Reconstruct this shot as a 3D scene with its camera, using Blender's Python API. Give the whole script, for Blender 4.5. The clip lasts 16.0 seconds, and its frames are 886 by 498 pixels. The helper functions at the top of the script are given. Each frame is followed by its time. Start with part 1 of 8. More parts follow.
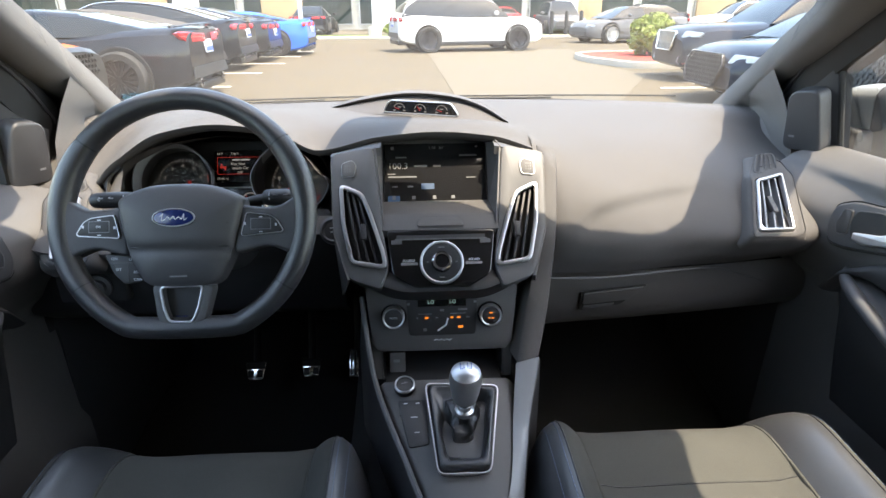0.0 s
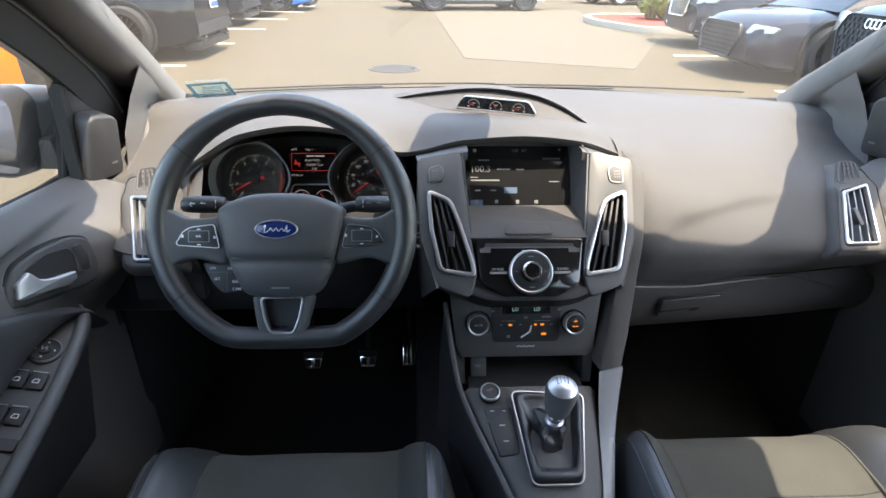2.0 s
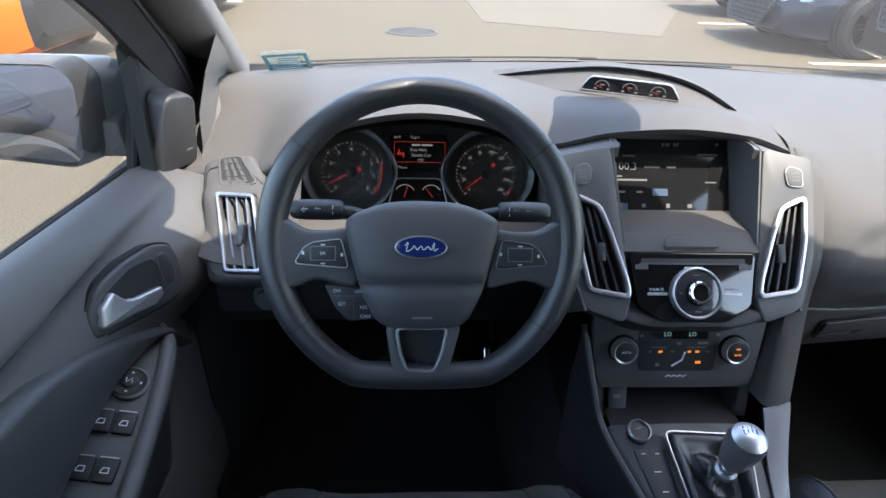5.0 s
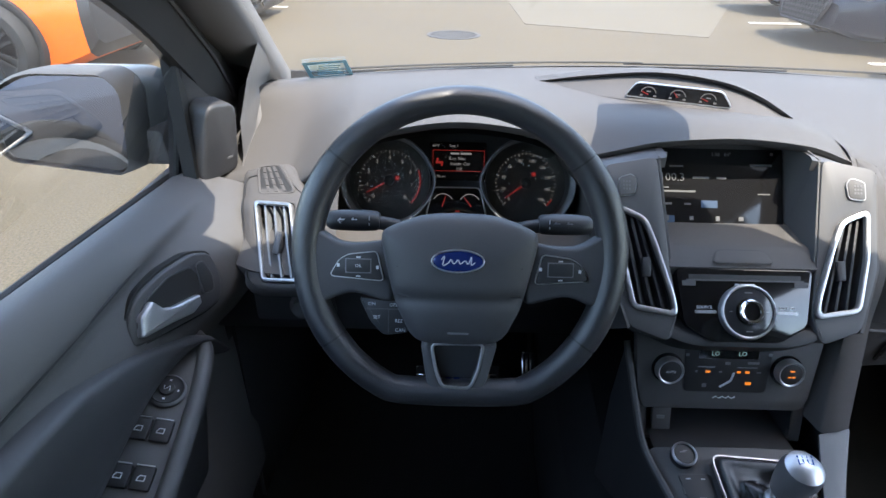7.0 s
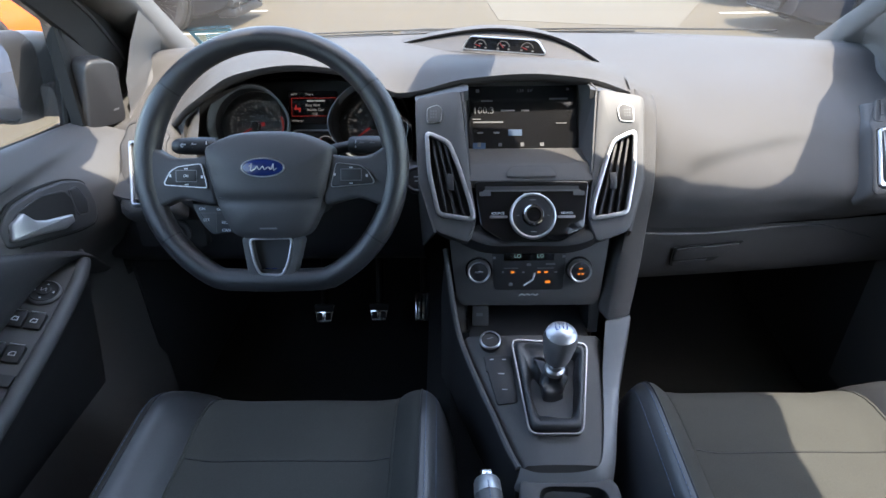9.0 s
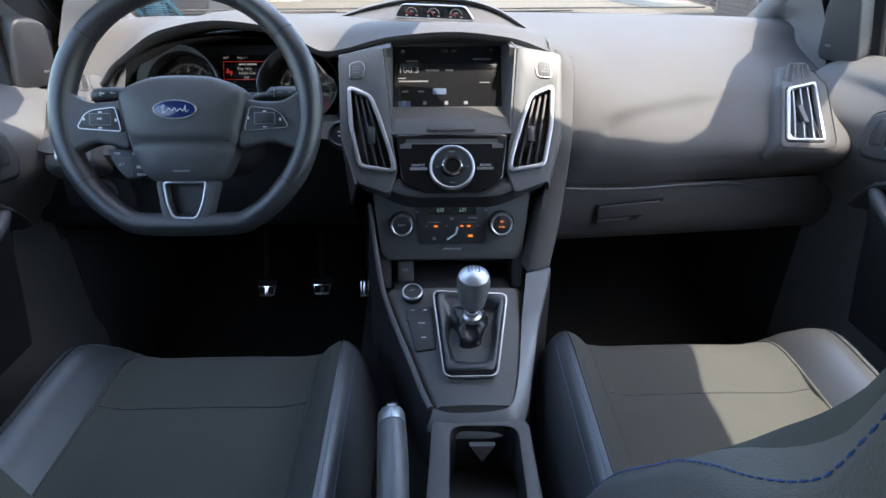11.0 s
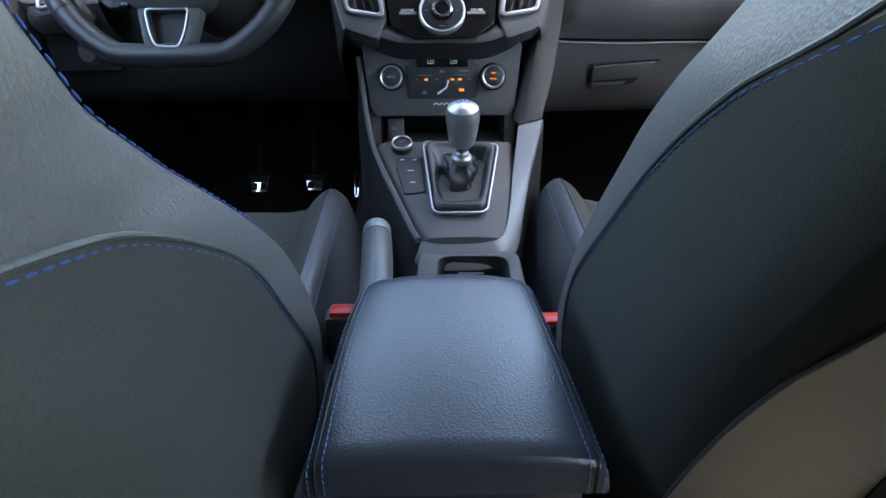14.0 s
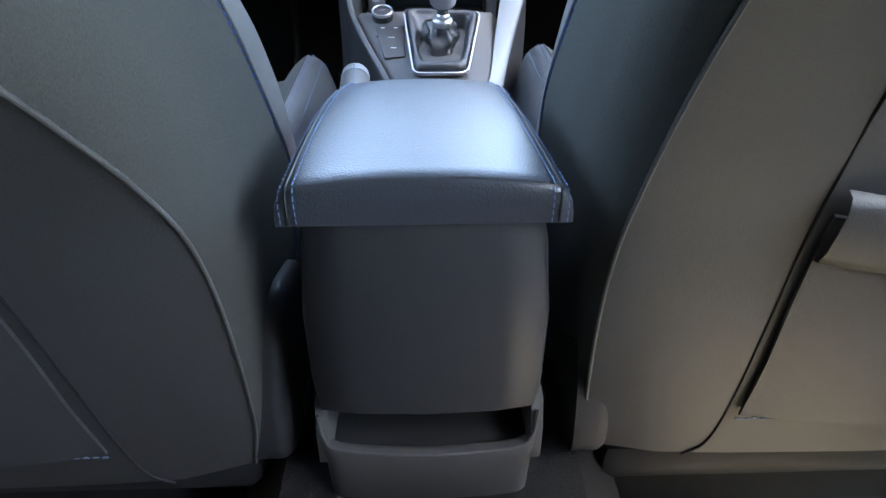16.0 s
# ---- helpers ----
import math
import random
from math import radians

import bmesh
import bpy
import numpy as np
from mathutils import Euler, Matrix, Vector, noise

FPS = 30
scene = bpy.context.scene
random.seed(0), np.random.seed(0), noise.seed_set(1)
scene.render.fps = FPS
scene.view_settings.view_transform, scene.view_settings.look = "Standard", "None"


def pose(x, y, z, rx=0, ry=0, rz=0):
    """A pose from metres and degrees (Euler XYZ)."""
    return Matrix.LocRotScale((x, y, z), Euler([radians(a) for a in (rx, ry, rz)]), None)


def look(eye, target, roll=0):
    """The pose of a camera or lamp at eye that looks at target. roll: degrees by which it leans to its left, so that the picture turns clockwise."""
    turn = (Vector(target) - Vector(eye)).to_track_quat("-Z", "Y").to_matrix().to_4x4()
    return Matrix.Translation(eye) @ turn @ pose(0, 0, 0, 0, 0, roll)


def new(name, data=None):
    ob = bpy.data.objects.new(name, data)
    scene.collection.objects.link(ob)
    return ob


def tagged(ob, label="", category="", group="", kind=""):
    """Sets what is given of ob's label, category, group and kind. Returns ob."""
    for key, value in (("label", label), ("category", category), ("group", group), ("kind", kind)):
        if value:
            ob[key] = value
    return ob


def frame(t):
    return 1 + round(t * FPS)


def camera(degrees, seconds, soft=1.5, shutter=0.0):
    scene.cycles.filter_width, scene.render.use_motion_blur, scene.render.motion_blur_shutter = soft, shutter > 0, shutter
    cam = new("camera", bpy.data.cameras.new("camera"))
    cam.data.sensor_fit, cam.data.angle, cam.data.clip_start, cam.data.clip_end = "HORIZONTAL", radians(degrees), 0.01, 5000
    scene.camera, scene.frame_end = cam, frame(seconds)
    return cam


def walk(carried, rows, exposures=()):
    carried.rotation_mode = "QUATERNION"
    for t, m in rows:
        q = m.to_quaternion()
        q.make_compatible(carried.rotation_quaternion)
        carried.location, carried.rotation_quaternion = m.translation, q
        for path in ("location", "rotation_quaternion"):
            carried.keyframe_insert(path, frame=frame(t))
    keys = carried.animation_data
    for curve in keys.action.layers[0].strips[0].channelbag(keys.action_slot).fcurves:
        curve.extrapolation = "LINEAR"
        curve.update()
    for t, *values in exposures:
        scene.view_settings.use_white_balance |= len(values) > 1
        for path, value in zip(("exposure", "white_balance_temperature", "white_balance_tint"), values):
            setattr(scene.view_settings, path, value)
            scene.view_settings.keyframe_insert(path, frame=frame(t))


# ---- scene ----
cam = camera(73.2, 16.0)
METRES, EYE, TILT, LEAN, TURN = 1.59, 1.2, -21.8, 0.3, -3.0
ROWS = [
    (0.0, 0.0, 0.0, 0.0, 0.0, 0.0, -0.0),
    (0.5, 0.0001, 0.0056, -0.0063, 0.46, -1.57, -0.22),
    (1.0, -0.001, 0.0041, -0.005, 0.25, -2.41, -0.34),
    (1.5, -0.0417, 0.0025, 0.0236, -0.08, -2.98, -0.76),
    (2.0, -0.0989, 0.0069, 0.0483, -0.41, -3.73, -1.22),
    (2.5, -0.1597, 0.0153, 0.0663, -0.76, -4.69, -1.65),
    (3.0, -0.1938, 0.0148, 0.072, -1.02, -5.57, -1.95),
    (3.5, -0.2197, 0.0098, 0.0715, -1.11, -6.21, -2.08),
    (6.0, -0.2369, 0.1661, 0.0844, 0.99, -7.09, -2.46),
    (6.5, -0.2388, 0.161, 0.0847, 2.06, -7.05, -2.56),
    (7.0, -0.231, 0.123, 0.0868, 3.4, -6.94, -2.59),
    (7.5, -0.1956, 0.0787, 0.0869, 4.5, -6.76, -2.57),
    (8.0, -0.1487, 0.0554, 0.0709, 4.92, -6.78, -2.22),
    (8.5, -0.1053, 0.039, 0.0486, 4.38, -6.67, -1.6),
    (9.0, -0.0581, 0.0271, 0.0206, 3.2, -6.65, -0.92),
    (9.5, -0.023, 0.0204, -0.0015, 1.94, -6.36, -0.59),
    (12.0, 0.0122, 0.0148, -0.0775, 1.8, -4.52, -1.11),
    (12.5, 0.0149, 0.0142, -0.1012, 1.97, -4.57, -1.13),
    (13.0, 0.0171, 0.0148, -0.1262, 2.06, -4.71, -1.03),
    (13.5, 0.0202, 0.0137, -0.1522, 1.99, -5.36, -0.92),
    (14.0, 0.0229, 0.0129, -0.1833, 1.93, -6.27, -0.85),
    (14.5, 0.0214, 0.0133, -0.2091, 1.74, -7.39, -0.86),
    (15.0, 0.0239, 0.0106, -0.2325, 1.61, -8.57, -0.68),
    (15.5, 0.0288, 0.0067, -0.2543, 1.26, -9.63, -0.92),
    (16.0, 0.0331, -0.0023, -0.2676, 0.99, -10.47, -0.75),
]
walk(cam, [(t, pose(-0.044, 0, EYE, TILT, LEAN, TURN) @ pose(METRES * x, METRES * y, METRES * z, 90 + pitch, roll, yaw)) for t, x, y, z, yaw, pitch, roll in ROWS],
     exposures=[(0.0, 3.42, 8000, 8), (3.5, 3.4, 7500, 8), (6.0, 3.1, 6800, 8), (9.5, 3.25, 7000, 8), (12.0, 3.45, 6800, 8), (13.0, 3.8, 7000, 8), (14.5, 4.0, 7100, 8), (16.0, 5.0, 7100, 8)])

# ---- world, sun and exposure ----
SUN = Vector((0.36, -0.28, 1.0)).normalized()
world = bpy.data.worlds.new("sky")
scene.world = world
world.use_nodes = True
wn = world.node_tree
sky = wn.nodes.new("ShaderNodeTexSky")
sky.sky_type, sky.sun_disc = "NISHITA", False
sky.sun_elevation = math.asin(SUN.z)
sky.dust_density = 1.6
sky.sun_rotation = math.atan2(SUN.x, SUN.y)
wn.links.new(sky.outputs[0], wn.nodes["Background"].inputs[0])
wn.nodes["Background"].inputs[1].default_value = 0.15
sun_data = bpy.data.lights.new("sun", "SUN")
sun_data.energy, sun_data.angle, sun_data.color = 1.25, radians(0.5), (1.0, 0.95, 0.88)
sun = new("sun", sun_data)
sun.matrix_world = look(SUN * 30, (0, 0, 0))


# ---- materials ----
def material(name, color=(0.5, 0.5, 0.5), rough=0.5, metal=0.0, grain=0.0, scale=400.0, bump=0.0, bump_scale=None, blotch=0.0,
             blotch_scale=6.0, coat=0.0, cells=False, emit=None, power=1.0, vary=0.0, spec=0.5, sheen=0.0, depth=0.001):
    """A Principled surface with a fine grain and wide blotches in its colour, and a fine relief, all at real size."""
    m = bpy.data.materials.new(name)
    m.use_nodes = True
    nt = m.node_tree
    b = nt.nodes["Principled BSDF"]
    b.inputs["Base Color"].default_value = (*color, 1)
    b.inputs["Roughness"].default_value = rough
    b.inputs["Metallic"].default_value = metal
    b.inputs["Specular IOR Level"].default_value = spec
    b.inputs["Coat Weight"].default_value = coat
    b.inputs["Coat Roughness"].default_value = 0.05
    b.inputs["Sheen Weight"].default_value = sheen
    if emit:
        b.inputs["Emission Color"].default_value = (*emit, 1)
        b.inputs["Emission Strength"].default_value = power
    tc = nt.nodes.new("ShaderNodeTexCoord")
    last = None

    def mixed(fac_socket, low, high):
        nonlocal last
        rng = nt.nodes.new("ShaderNodeMapRange")
        rng.inputs[3].default_value, rng.inputs[4].default_value = low, high
        nt.links.new(fac_socket, rng.inputs[0])
        mix = nt.nodes.new("ShaderNodeMix")
        mix.data_type, mix.blend_type = "RGBA", "MULTIPLY"
        mix.inputs[0].default_value = 1.0
        if last:
            nt.links.new(last, mix.inputs[6])
        else:
            mix.inputs[6].default_value = (*color, 1)
        nt.links.new(rng.outputs[0], mix.inputs[7])
        last = mix.outputs[2]

    if grain:
        n = nt.nodes.new("ShaderNodeTexNoise")
        n.inputs["Scale"].default_value, n.inputs["Detail"].default_value = scale, 3
        nt.links.new(tc.outputs["Object"], n.inputs["Vector"])
        mixed(n.outputs[0], 1 - grain, 1 + grain)
    if blotch:
        n = nt.nodes.new("ShaderNodeTexNoise")
        n.inputs["Scale"].default_value, n.inputs["Detail"].default_value = blotch_scale, 5
        nt.links.new(tc.outputs["Object"], n.inputs["Vector"])
        mixed(n.outputs[0], 1 - blotch, 1 + blotch)
        rr = nt.nodes.new("ShaderNodeMapRange")
        rr.inputs[3].default_value, rr.inputs[4].default_value = max(0.02, rough - 0.12 * blotch / 0.2), min(1, rough + 0.12 * blotch / 0.2)
        nt.links.new(n.outputs[0], rr.inputs[0])
        nt.links.new(rr.outputs[0], b.inputs["Roughness"])
    if vary:
        info = nt.nodes.new("ShaderNodeObjectInfo")
        mixed(info.outputs["Random"], 1 - vary, 1 + vary)
    if last:
        nt.links.new(last, b.inputs["Base Color"])
    if bump:
        if cells:
            n = nt.nodes.new("ShaderNodeTexVoronoi")
            n.inputs["Scale"].default_value = bump_scale or scale
        else:
            n = nt.nodes.new("ShaderNodeTexNoise")
            n.inputs["Scale"].default_value, n.inputs["Detail"].default_value = bump_scale or scale, 2
        nt.links.new(tc.outputs["Object"], n.inputs["Vector"])
        bp = nt.nodes.new("ShaderNodeBump")
        bp.inputs["Strength"].default_value, bp.inputs["Distance"].default_value = bump, depth
        nt.links.new(n.outputs[0], bp.inputs["Height"])
        nt.links.new(bp.outputs[0], b.inputs["Normal"])
    return m


def glass_pane(name, tint=(1, 1, 1), gloss=1.0):
    """A thin pane: clear, with a true mirror share by Fresnel."""
    m = bpy.data.materials.new(name)
    m.use_nodes = True
    nt = m.node_tree
    nt.nodes.remove(nt.nodes["Principled BSDF"])
    clear, shine = nt.nodes.new("ShaderNodeBsdfTransparent"), nt.nodes.new("ShaderNodeBsdfGlossy")
    clear.inputs[0].default_value = (*tint, 1)
    shine.inputs["Roughness"].default_value = 0.0
    fres, mix = nt.nodes.new("ShaderNodeFresnel"), nt.nodes.new("ShaderNodeMixShader")
    fres.inputs[0].default_value = 1.4
    scaled = nt.nodes.new("ShaderNodeMath")
    scaled.operation = "MULTIPLY"
    scaled.inputs[1].default_value = gloss
    nt.links.new(fres.outputs[0], scaled.inputs[0])
    nt.links.new(scaled.outputs[0], mix.inputs[0])
    nt.links.new(clear.outputs[0], mix.inputs[1])
    nt.links.new(shine.outputs[0], mix.inputs[2])
    nt.links.new(mix.outputs[0], nt.nodes["Material Output"].inputs[0])
    return m


SOFT = material("soft_dash_plastic", (0.074, 0.070, 0.069), 0.68, spec=0.3, grain=0.12, scale=900, bump=0.35, bump_scale=1500, cells=True, blotch=0.05, depth=0.0006)
HARD = material("charcoal_plastic", (0.082, 0.079, 0.079), 0.6, grain=0.1, scale=900, bump=0.3, bump_scale=1600, cells=True, blotch=0.06, depth=0.0005)
DARK = material("black_plastic", (0.026, 0.026, 0.028), 0.5, grain=0.1, scale=700, bump=0.25, bump_scale=1500, blotch=0.08, depth=0.0005)
SATIN = material("satin_grey_trim", (0.084, 0.083, 0.086), 0.55, metal=0.15, grain=0.05, scale=1200, blotch=0.05)
LEVER = material("satin_grey_metal", (0.42, 0.425, 0.435), 0.38, metal=0.8, grain=0.04, scale=900, blotch=0.05)
SILVER = material("satin_silver_trim", (0.52, 0.52, 0.53), 0.36, metal=0.9, grain=0.04, scale=900, blotch=0.05)
CHROME = material("chrome", (0.8, 0.8, 0.82), 0.12, metal=1.0, blotch=0.04, blotch_scale=40)
PIANO = material("gloss_black", (0.008, 0.008, 0.009), 0.12, coat=0.5, blotch=0.1, blotch_scale=30)
SCREEN = material("screen_glass", (0.012, 0.012, 0.013), 0.12, blotch=0.12, blotch_scale=14, spec=0.6)
# one seat leather in several tones, each part's light or shade put into its colour
LEATHER = material("black_leather", (0.086, 0.083, 0.080), 0.42, spec=0.9, grain=0.1, scale=300, bump=0.30, bump_scale=480, cells=True, blotch=0.12, blotch_scale=9, depth=0.0006)
SEATHIDE = material("cushion_leather_shaded", (0.046, 0.047, 0.050), 0.36, spec=0.9, grain=0.1, scale=300, bump=0.28, bump_scale=700, cells=True, blotch=0.14, blotch_scale=11, depth=0.0005)
BOLSTERHIDE = material("grained_bolster_leather_lit", (0.092, 0.088, 0.084), 0.44, spec=0.9, grain=0.1, scale=300, bump=0.36, bump_scale=460, cells=True, blotch=0.12, blotch_scale=9, depth=0.0007)
BACKHIDE = material("smooth_leather_shaded", (0.072, 0.069, 0.068), 0.46, spec=0.7, grain=0.1, scale=300, bump=0.2, bump_scale=800, cells=True, blotch=0.12, blotch_scale=9, depth=0.0005)
RIMHIDE = material("rim_leather", (0.029, 0.029, 0.032), 0.33, spec=0.8, grain=0.1, scale=300, bump=0.35, bump_scale=900, cells=True, blotch=0.15, blotch_scale=12, depth=0.0008)
HUBSKIN = material("wheel_cover_plastic", (0.060, 0.059, 0.063), 0.5, grain=0.1, scale=900, bump=0.3, bump_scale=1300, cells=True, blotch=0.06, depth=0.0005)
PADSKIN = material("padded_vinyl", (0.046, 0.046, 0.049), 0.5, grain=0.1, scale=700, bump=0.3, bump_scale=1100, cells=True, blotch=0.1, blotch_scale=9, depth=0.0005)
SMOKED = material("smoked_gloss_plastic", (0.035, 0.036, 0.04), 0.16, coat=0.4, blotch=0.12, blotch_scale=30)
ARMHIDE = material("armrest_leather", (0.050, 0.056, 0.070), 0.34, spec=0.9, grain=0.08, scale=300, bump=0.22, bump_scale=620, cells=True, blotch=0.1, blotch_scale=10, depth=0.0009)
BOXTRIM = material("armrest_box_plastic", (0.038, 0.039, 0.043), 0.42, spec=0.6, grain=0.1, scale=800, bump=0.2, bump_scale=1300, blotch=0.1, blotch_scale=9, depth=0.0005)
SUEDE = material("suede_cloth", (0.070, 0.070, 0.064), 1.0, spec=0.0, grain=0.22, scale=700, bump=0.4, bump_scale=1100, blotch=0.1, blotch_scale=12, sheen=0.04, depth=0.0008)
CARPET = material("black_carpet", (0.010, 0.010, 0.011), 0.95, grain=0.4, scale=350, bump=0.8, bump_scale=500, blotch=0.2, depth=0.003)
LINER = material("roof_lining", (0.34, 0.325, 0.305), 0.9, grain=0.12, scale=500, bump=0.3, bump_scale=800, blotch=0.05)
PILLAR = material("pillar_trim", (0.122, 0.116, 0.111), 0.72, grain=0.12, scale=800, bump=0.3, bump_scale=1300, blotch=0.05, depth=0.0006)
# pale reflector colour for the sheet added on the unseen rear floor
BOUNCE = material("pale_bounce_sheet", (0.40, 0.35, 0.275), 0.9, grain=0.2, scale=300, blotch=0.1, bump=0.4, bump_scale=400)
RUBBER = material("black_rubber", (0.012, 0.012, 0.012), 0.7, grain=0.2, scale=200, blotch=0.1)
BLUE = material("blue_thread", (0.035, 0.10, 0.32), 0.6, grain=0.2, scale=900)
LIDTHREAD = material("pale_blue_thread", (0.14, 0.24, 0.46), 0.7, grain=0.2, scale=900)
GREYTHREAD = material("grey_thread", (0.12, 0.16, 0.24), 0.7, grain=0.2, scale=900)
EMBLEM = material("blue_enamel", (0.008, 0.024, 0.13), 0.2, coat=0.6, blotch=0.1, blotch_scale=80)
REDBUTTON = material("red_plastic", (0.62, 0.025, 0.02), 0.4, grain=0.05, scale=500, blotch=0.06)
MARKS = material("white_print", (0.62, 0.63, 0.65), 0.5, grain=0.05)
FAINT = material("grey_print", (0.16, 0.16, 0.17), 0.5, grain=0.05)
LIT_W = material("lit_white", (0.1, 0.1, 0.1), 0.5, emit=(0.75, 0.8, 0.9), power=0.0008)
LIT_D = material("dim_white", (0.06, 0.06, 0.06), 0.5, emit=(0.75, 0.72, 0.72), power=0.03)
LIT_B = material("lit_blue", (0.02, 0.05, 0.1), 0.5, emit=(0.08, 0.25, 0.7), power=0.002)
LIT_R = material("lit_red", (0.1, 0.0, 0.0), 0.5, emit=(1.0, 0.07, 0.06), power=0.024)
LIT_O = material("lit_amber", (0.1, 0.03, 0.0), 0.5, emit=(1.0, 0.28, 0.03), power=0.11)
LIT_C = material("lit_cyan", (0.05, 0.1, 0.1), 0.5, emit=(0.5, 0.85, 0.9), power=0.035)
WINDSCREEN = glass_pane("windscreen_glass", (0.97, 0.985, 0.975), 0.3)
PANE = glass_pane("side_glass", (0.92, 0.95, 0.94), 0.3)
PALETINT = glass_pane("pale_tinted_glass", (0.86, 0.87, 0.86), 0.5)
TINTED = glass_pane("dimming_glass", (0.10, 0.105, 0.105), 0.5)
HALFTINT = glass_pane("tailgate_dimming_glass", (0.16, 0.165, 0.16), 0.4)
DIALFACE = material("dial_face", (0.065, 0.063, 0.060), 0.55, grain=0.1, scale=600, blotch=0.08)
LENS = glass_pane("gauge_lens", (0.92, 0.92, 0.92), 0.8)
MIRROR = material("mirror_silver", (0.72, 0.76, 0.8), 0.01, metal=1.0)
STICKER = glass_pane("pale_blue_film", (0.72, 0.88, 0.94), 0.5)
STICKERBLUE = material("pale_blue_print", (0.16, 0.34, 0.44), 0.6, grain=0.06, scale=300, blotch=0.06)
STRIPGREY = material("light_satin_strip", (0.21, 0.22, 0.235), 0.5, metal=0.3, grain=0.04, scale=900, blotch=0.05)
BODYGREY = material("grey_car_paint", (0.29, 0.30, 0.305), 0.45, coat=0.15, blotch=0.04)


def ground_material(name, color, speck, scale, blotch, bump):
    m = material(name, color, 0.9, grain=speck, scale=scale, blotch=blotch, blotch_scale=0.35, bump=bump, bump_scale=scale * 0.7, depth=0.006, spec=0.25)
    return m


ASPHALT = ground_material("worn_asphalt", (0.094, 0.076, 0.050), 0.85, 90, 0.22, 0.7)
CONCRETE = ground_material("pale_concrete", (0.118, 0.101, 0.074), 0.3, 60, 0.15, 0.4)
KERB = ground_material("kerb_concrete", (0.36, 0.33, 0.28), 0.25, 50, 0.15, 0.4)
LINEPAINT = ground_material("white_line_paint", (0.62, 0.60, 0.54), 0.3, 60, 0.2, 0.3)
MULCH = material("red_mulch", (0.36, 0.055, 0.035), 0.95, grain=0.5, scale=60, blotch=0.25, blotch_scale=4, bump=1.0, bump_scale=40, depth=0.03, vary=0.3)
GRASS = material("lawn", (0.10, 0.14, 0.035), 0.9, grain=0.5, scale=40, blotch=0.3, blotch_scale=2, bump=1.0, bump_scale=50, depth=0.03)
LEAF = material("yellow_green_leaf", (0.16, 0.20, 0.035), 0.6, grain=0.3, scale=30, blotch=0.25, blotch_scale=6)
BARK = material("bark", (0.10, 0.07, 0.05), 0.9, grain=0.3, scale=60, bump=0.8, bump_scale=50, depth=0.01)
IRON = material("cast_iron", (0.05, 0.045, 0.04), 0.7, grain=0.3, scale=60, blotch=0.2, blotch_scale=8)
STUCCO = material("cream_stucco", (0.55, 0.52, 0.46), 0.9, grain=0.15, scale=30, blotch=0.1, blotch_scale=0.8, bump=0.3, bump_scale=60, depth=0.004)
TIMBER = material("tan_cladding", (0.42, 0.30, 0.17), 0.75, grain=0.25, scale=20, blotch=0.2, blotch_scale=2)
WHITEPAINT = material("white_paint", (0.75, 0.75, 0.73), 0.5, grain=0.05, scale=40, blotch=0.06)
SHOPGLASS = material("shop_glass", (0.03, 0.045, 0.045), 0.06, blotch=0.15, blotch_scale=0.6)
CARGLASS = material("car_glass", (0.012, 0.016, 0.018), 0.05, blotch=0.1, blotch_scale=1.5)
TYRE = material("tyre_rubber", (0.016, 0.016, 0.016), 0.75, grain=0.2, scale=120, blotch=0.1, blotch_scale=8)
RIMDARK = material("dark_alloy", (0.05, 0.05, 0.055), 0.35, metal=0.7, blotch=0.08, blotch_scale=10)
RIMSILVER = material("silver_alloy", (0.42, 0.42, 0.43), 0.32, metal=0.8, blotch=0.08, blotch_scale=10)
TAIL = material("tail_lamp_red", (0.38, 0.012, 0.022), 0.15, coat=0.6, blotch=0.15, blotch_scale=18)
HEADLAMP = material("headlamp_lens", (0.35, 0.38, 0.42), 0.1, coat=0.8, metal=0.3, blotch=0.25, blotch_scale=14)
MESHGRILLE = material("black_grille", (0.012, 0.012, 0.013), 0.4, blotch=0.1, blotch_scale=15)
PLATE = material("plate_film", (0.55, 0.57, 0.62), 0.5, grain=0.08, scale=60, blotch=0.08, blotch_scale=20)
PLATEBLUE = material("plate_blue", (0.03, 0.08, 0.35), 0.5, blotch=0.08, blotch_scale=20)


def paint(name, color, rough=0.25):
    return material(name, color, rough + 0.2, coat=0.6, spec=0.08, blotch=0.05, blotch_scale=1.2, grain=0.04, scale=900)


# ---- mesh helpers ----
def smooth(bm, angle=40):
    for f in bm.faces:
        f.smooth = True
    for e in bm.edges:
        if len(e.link_faces) == 2 and e.calc_face_angle(0) > radians(angle):
            e.smooth = False
    return bm


def thing(name, label, category, at=(0, 0, 0), group="", kind=""):
    """An Empty at the thing's base; its parts are drawn in the world's coordinates unless at is the origin."""
    ob = new(name)
    ob.location = at
    ob.empty_display_size = 0.05
    return tagged(ob, label, category, group, kind)


def part(name, bm, mat, parent=None, label="", angle=40, sharp=False):
    me = bpy.data.meshes.new(name)
    bmesh.ops.recalc_face_normals(bm, faces=bm.faces[:])
    if not sharp:
        smooth(bm, angle)
    bm.to_mesh(me)
    bm.free()
    me.materials.append(mat)
    ob = new(name, me)
    if parent:
        ob.parent = parent
        if parent.type == "EMPTY":
            ob.location = -Vector(parent.location)
    if label:
        ob["label"] = label
    return ob


def single(name, bm, mat, label, category, group="", kind="", angle=40):
    return tagged(part(name, bm, mat, None, "", angle), label, category, group, kind)


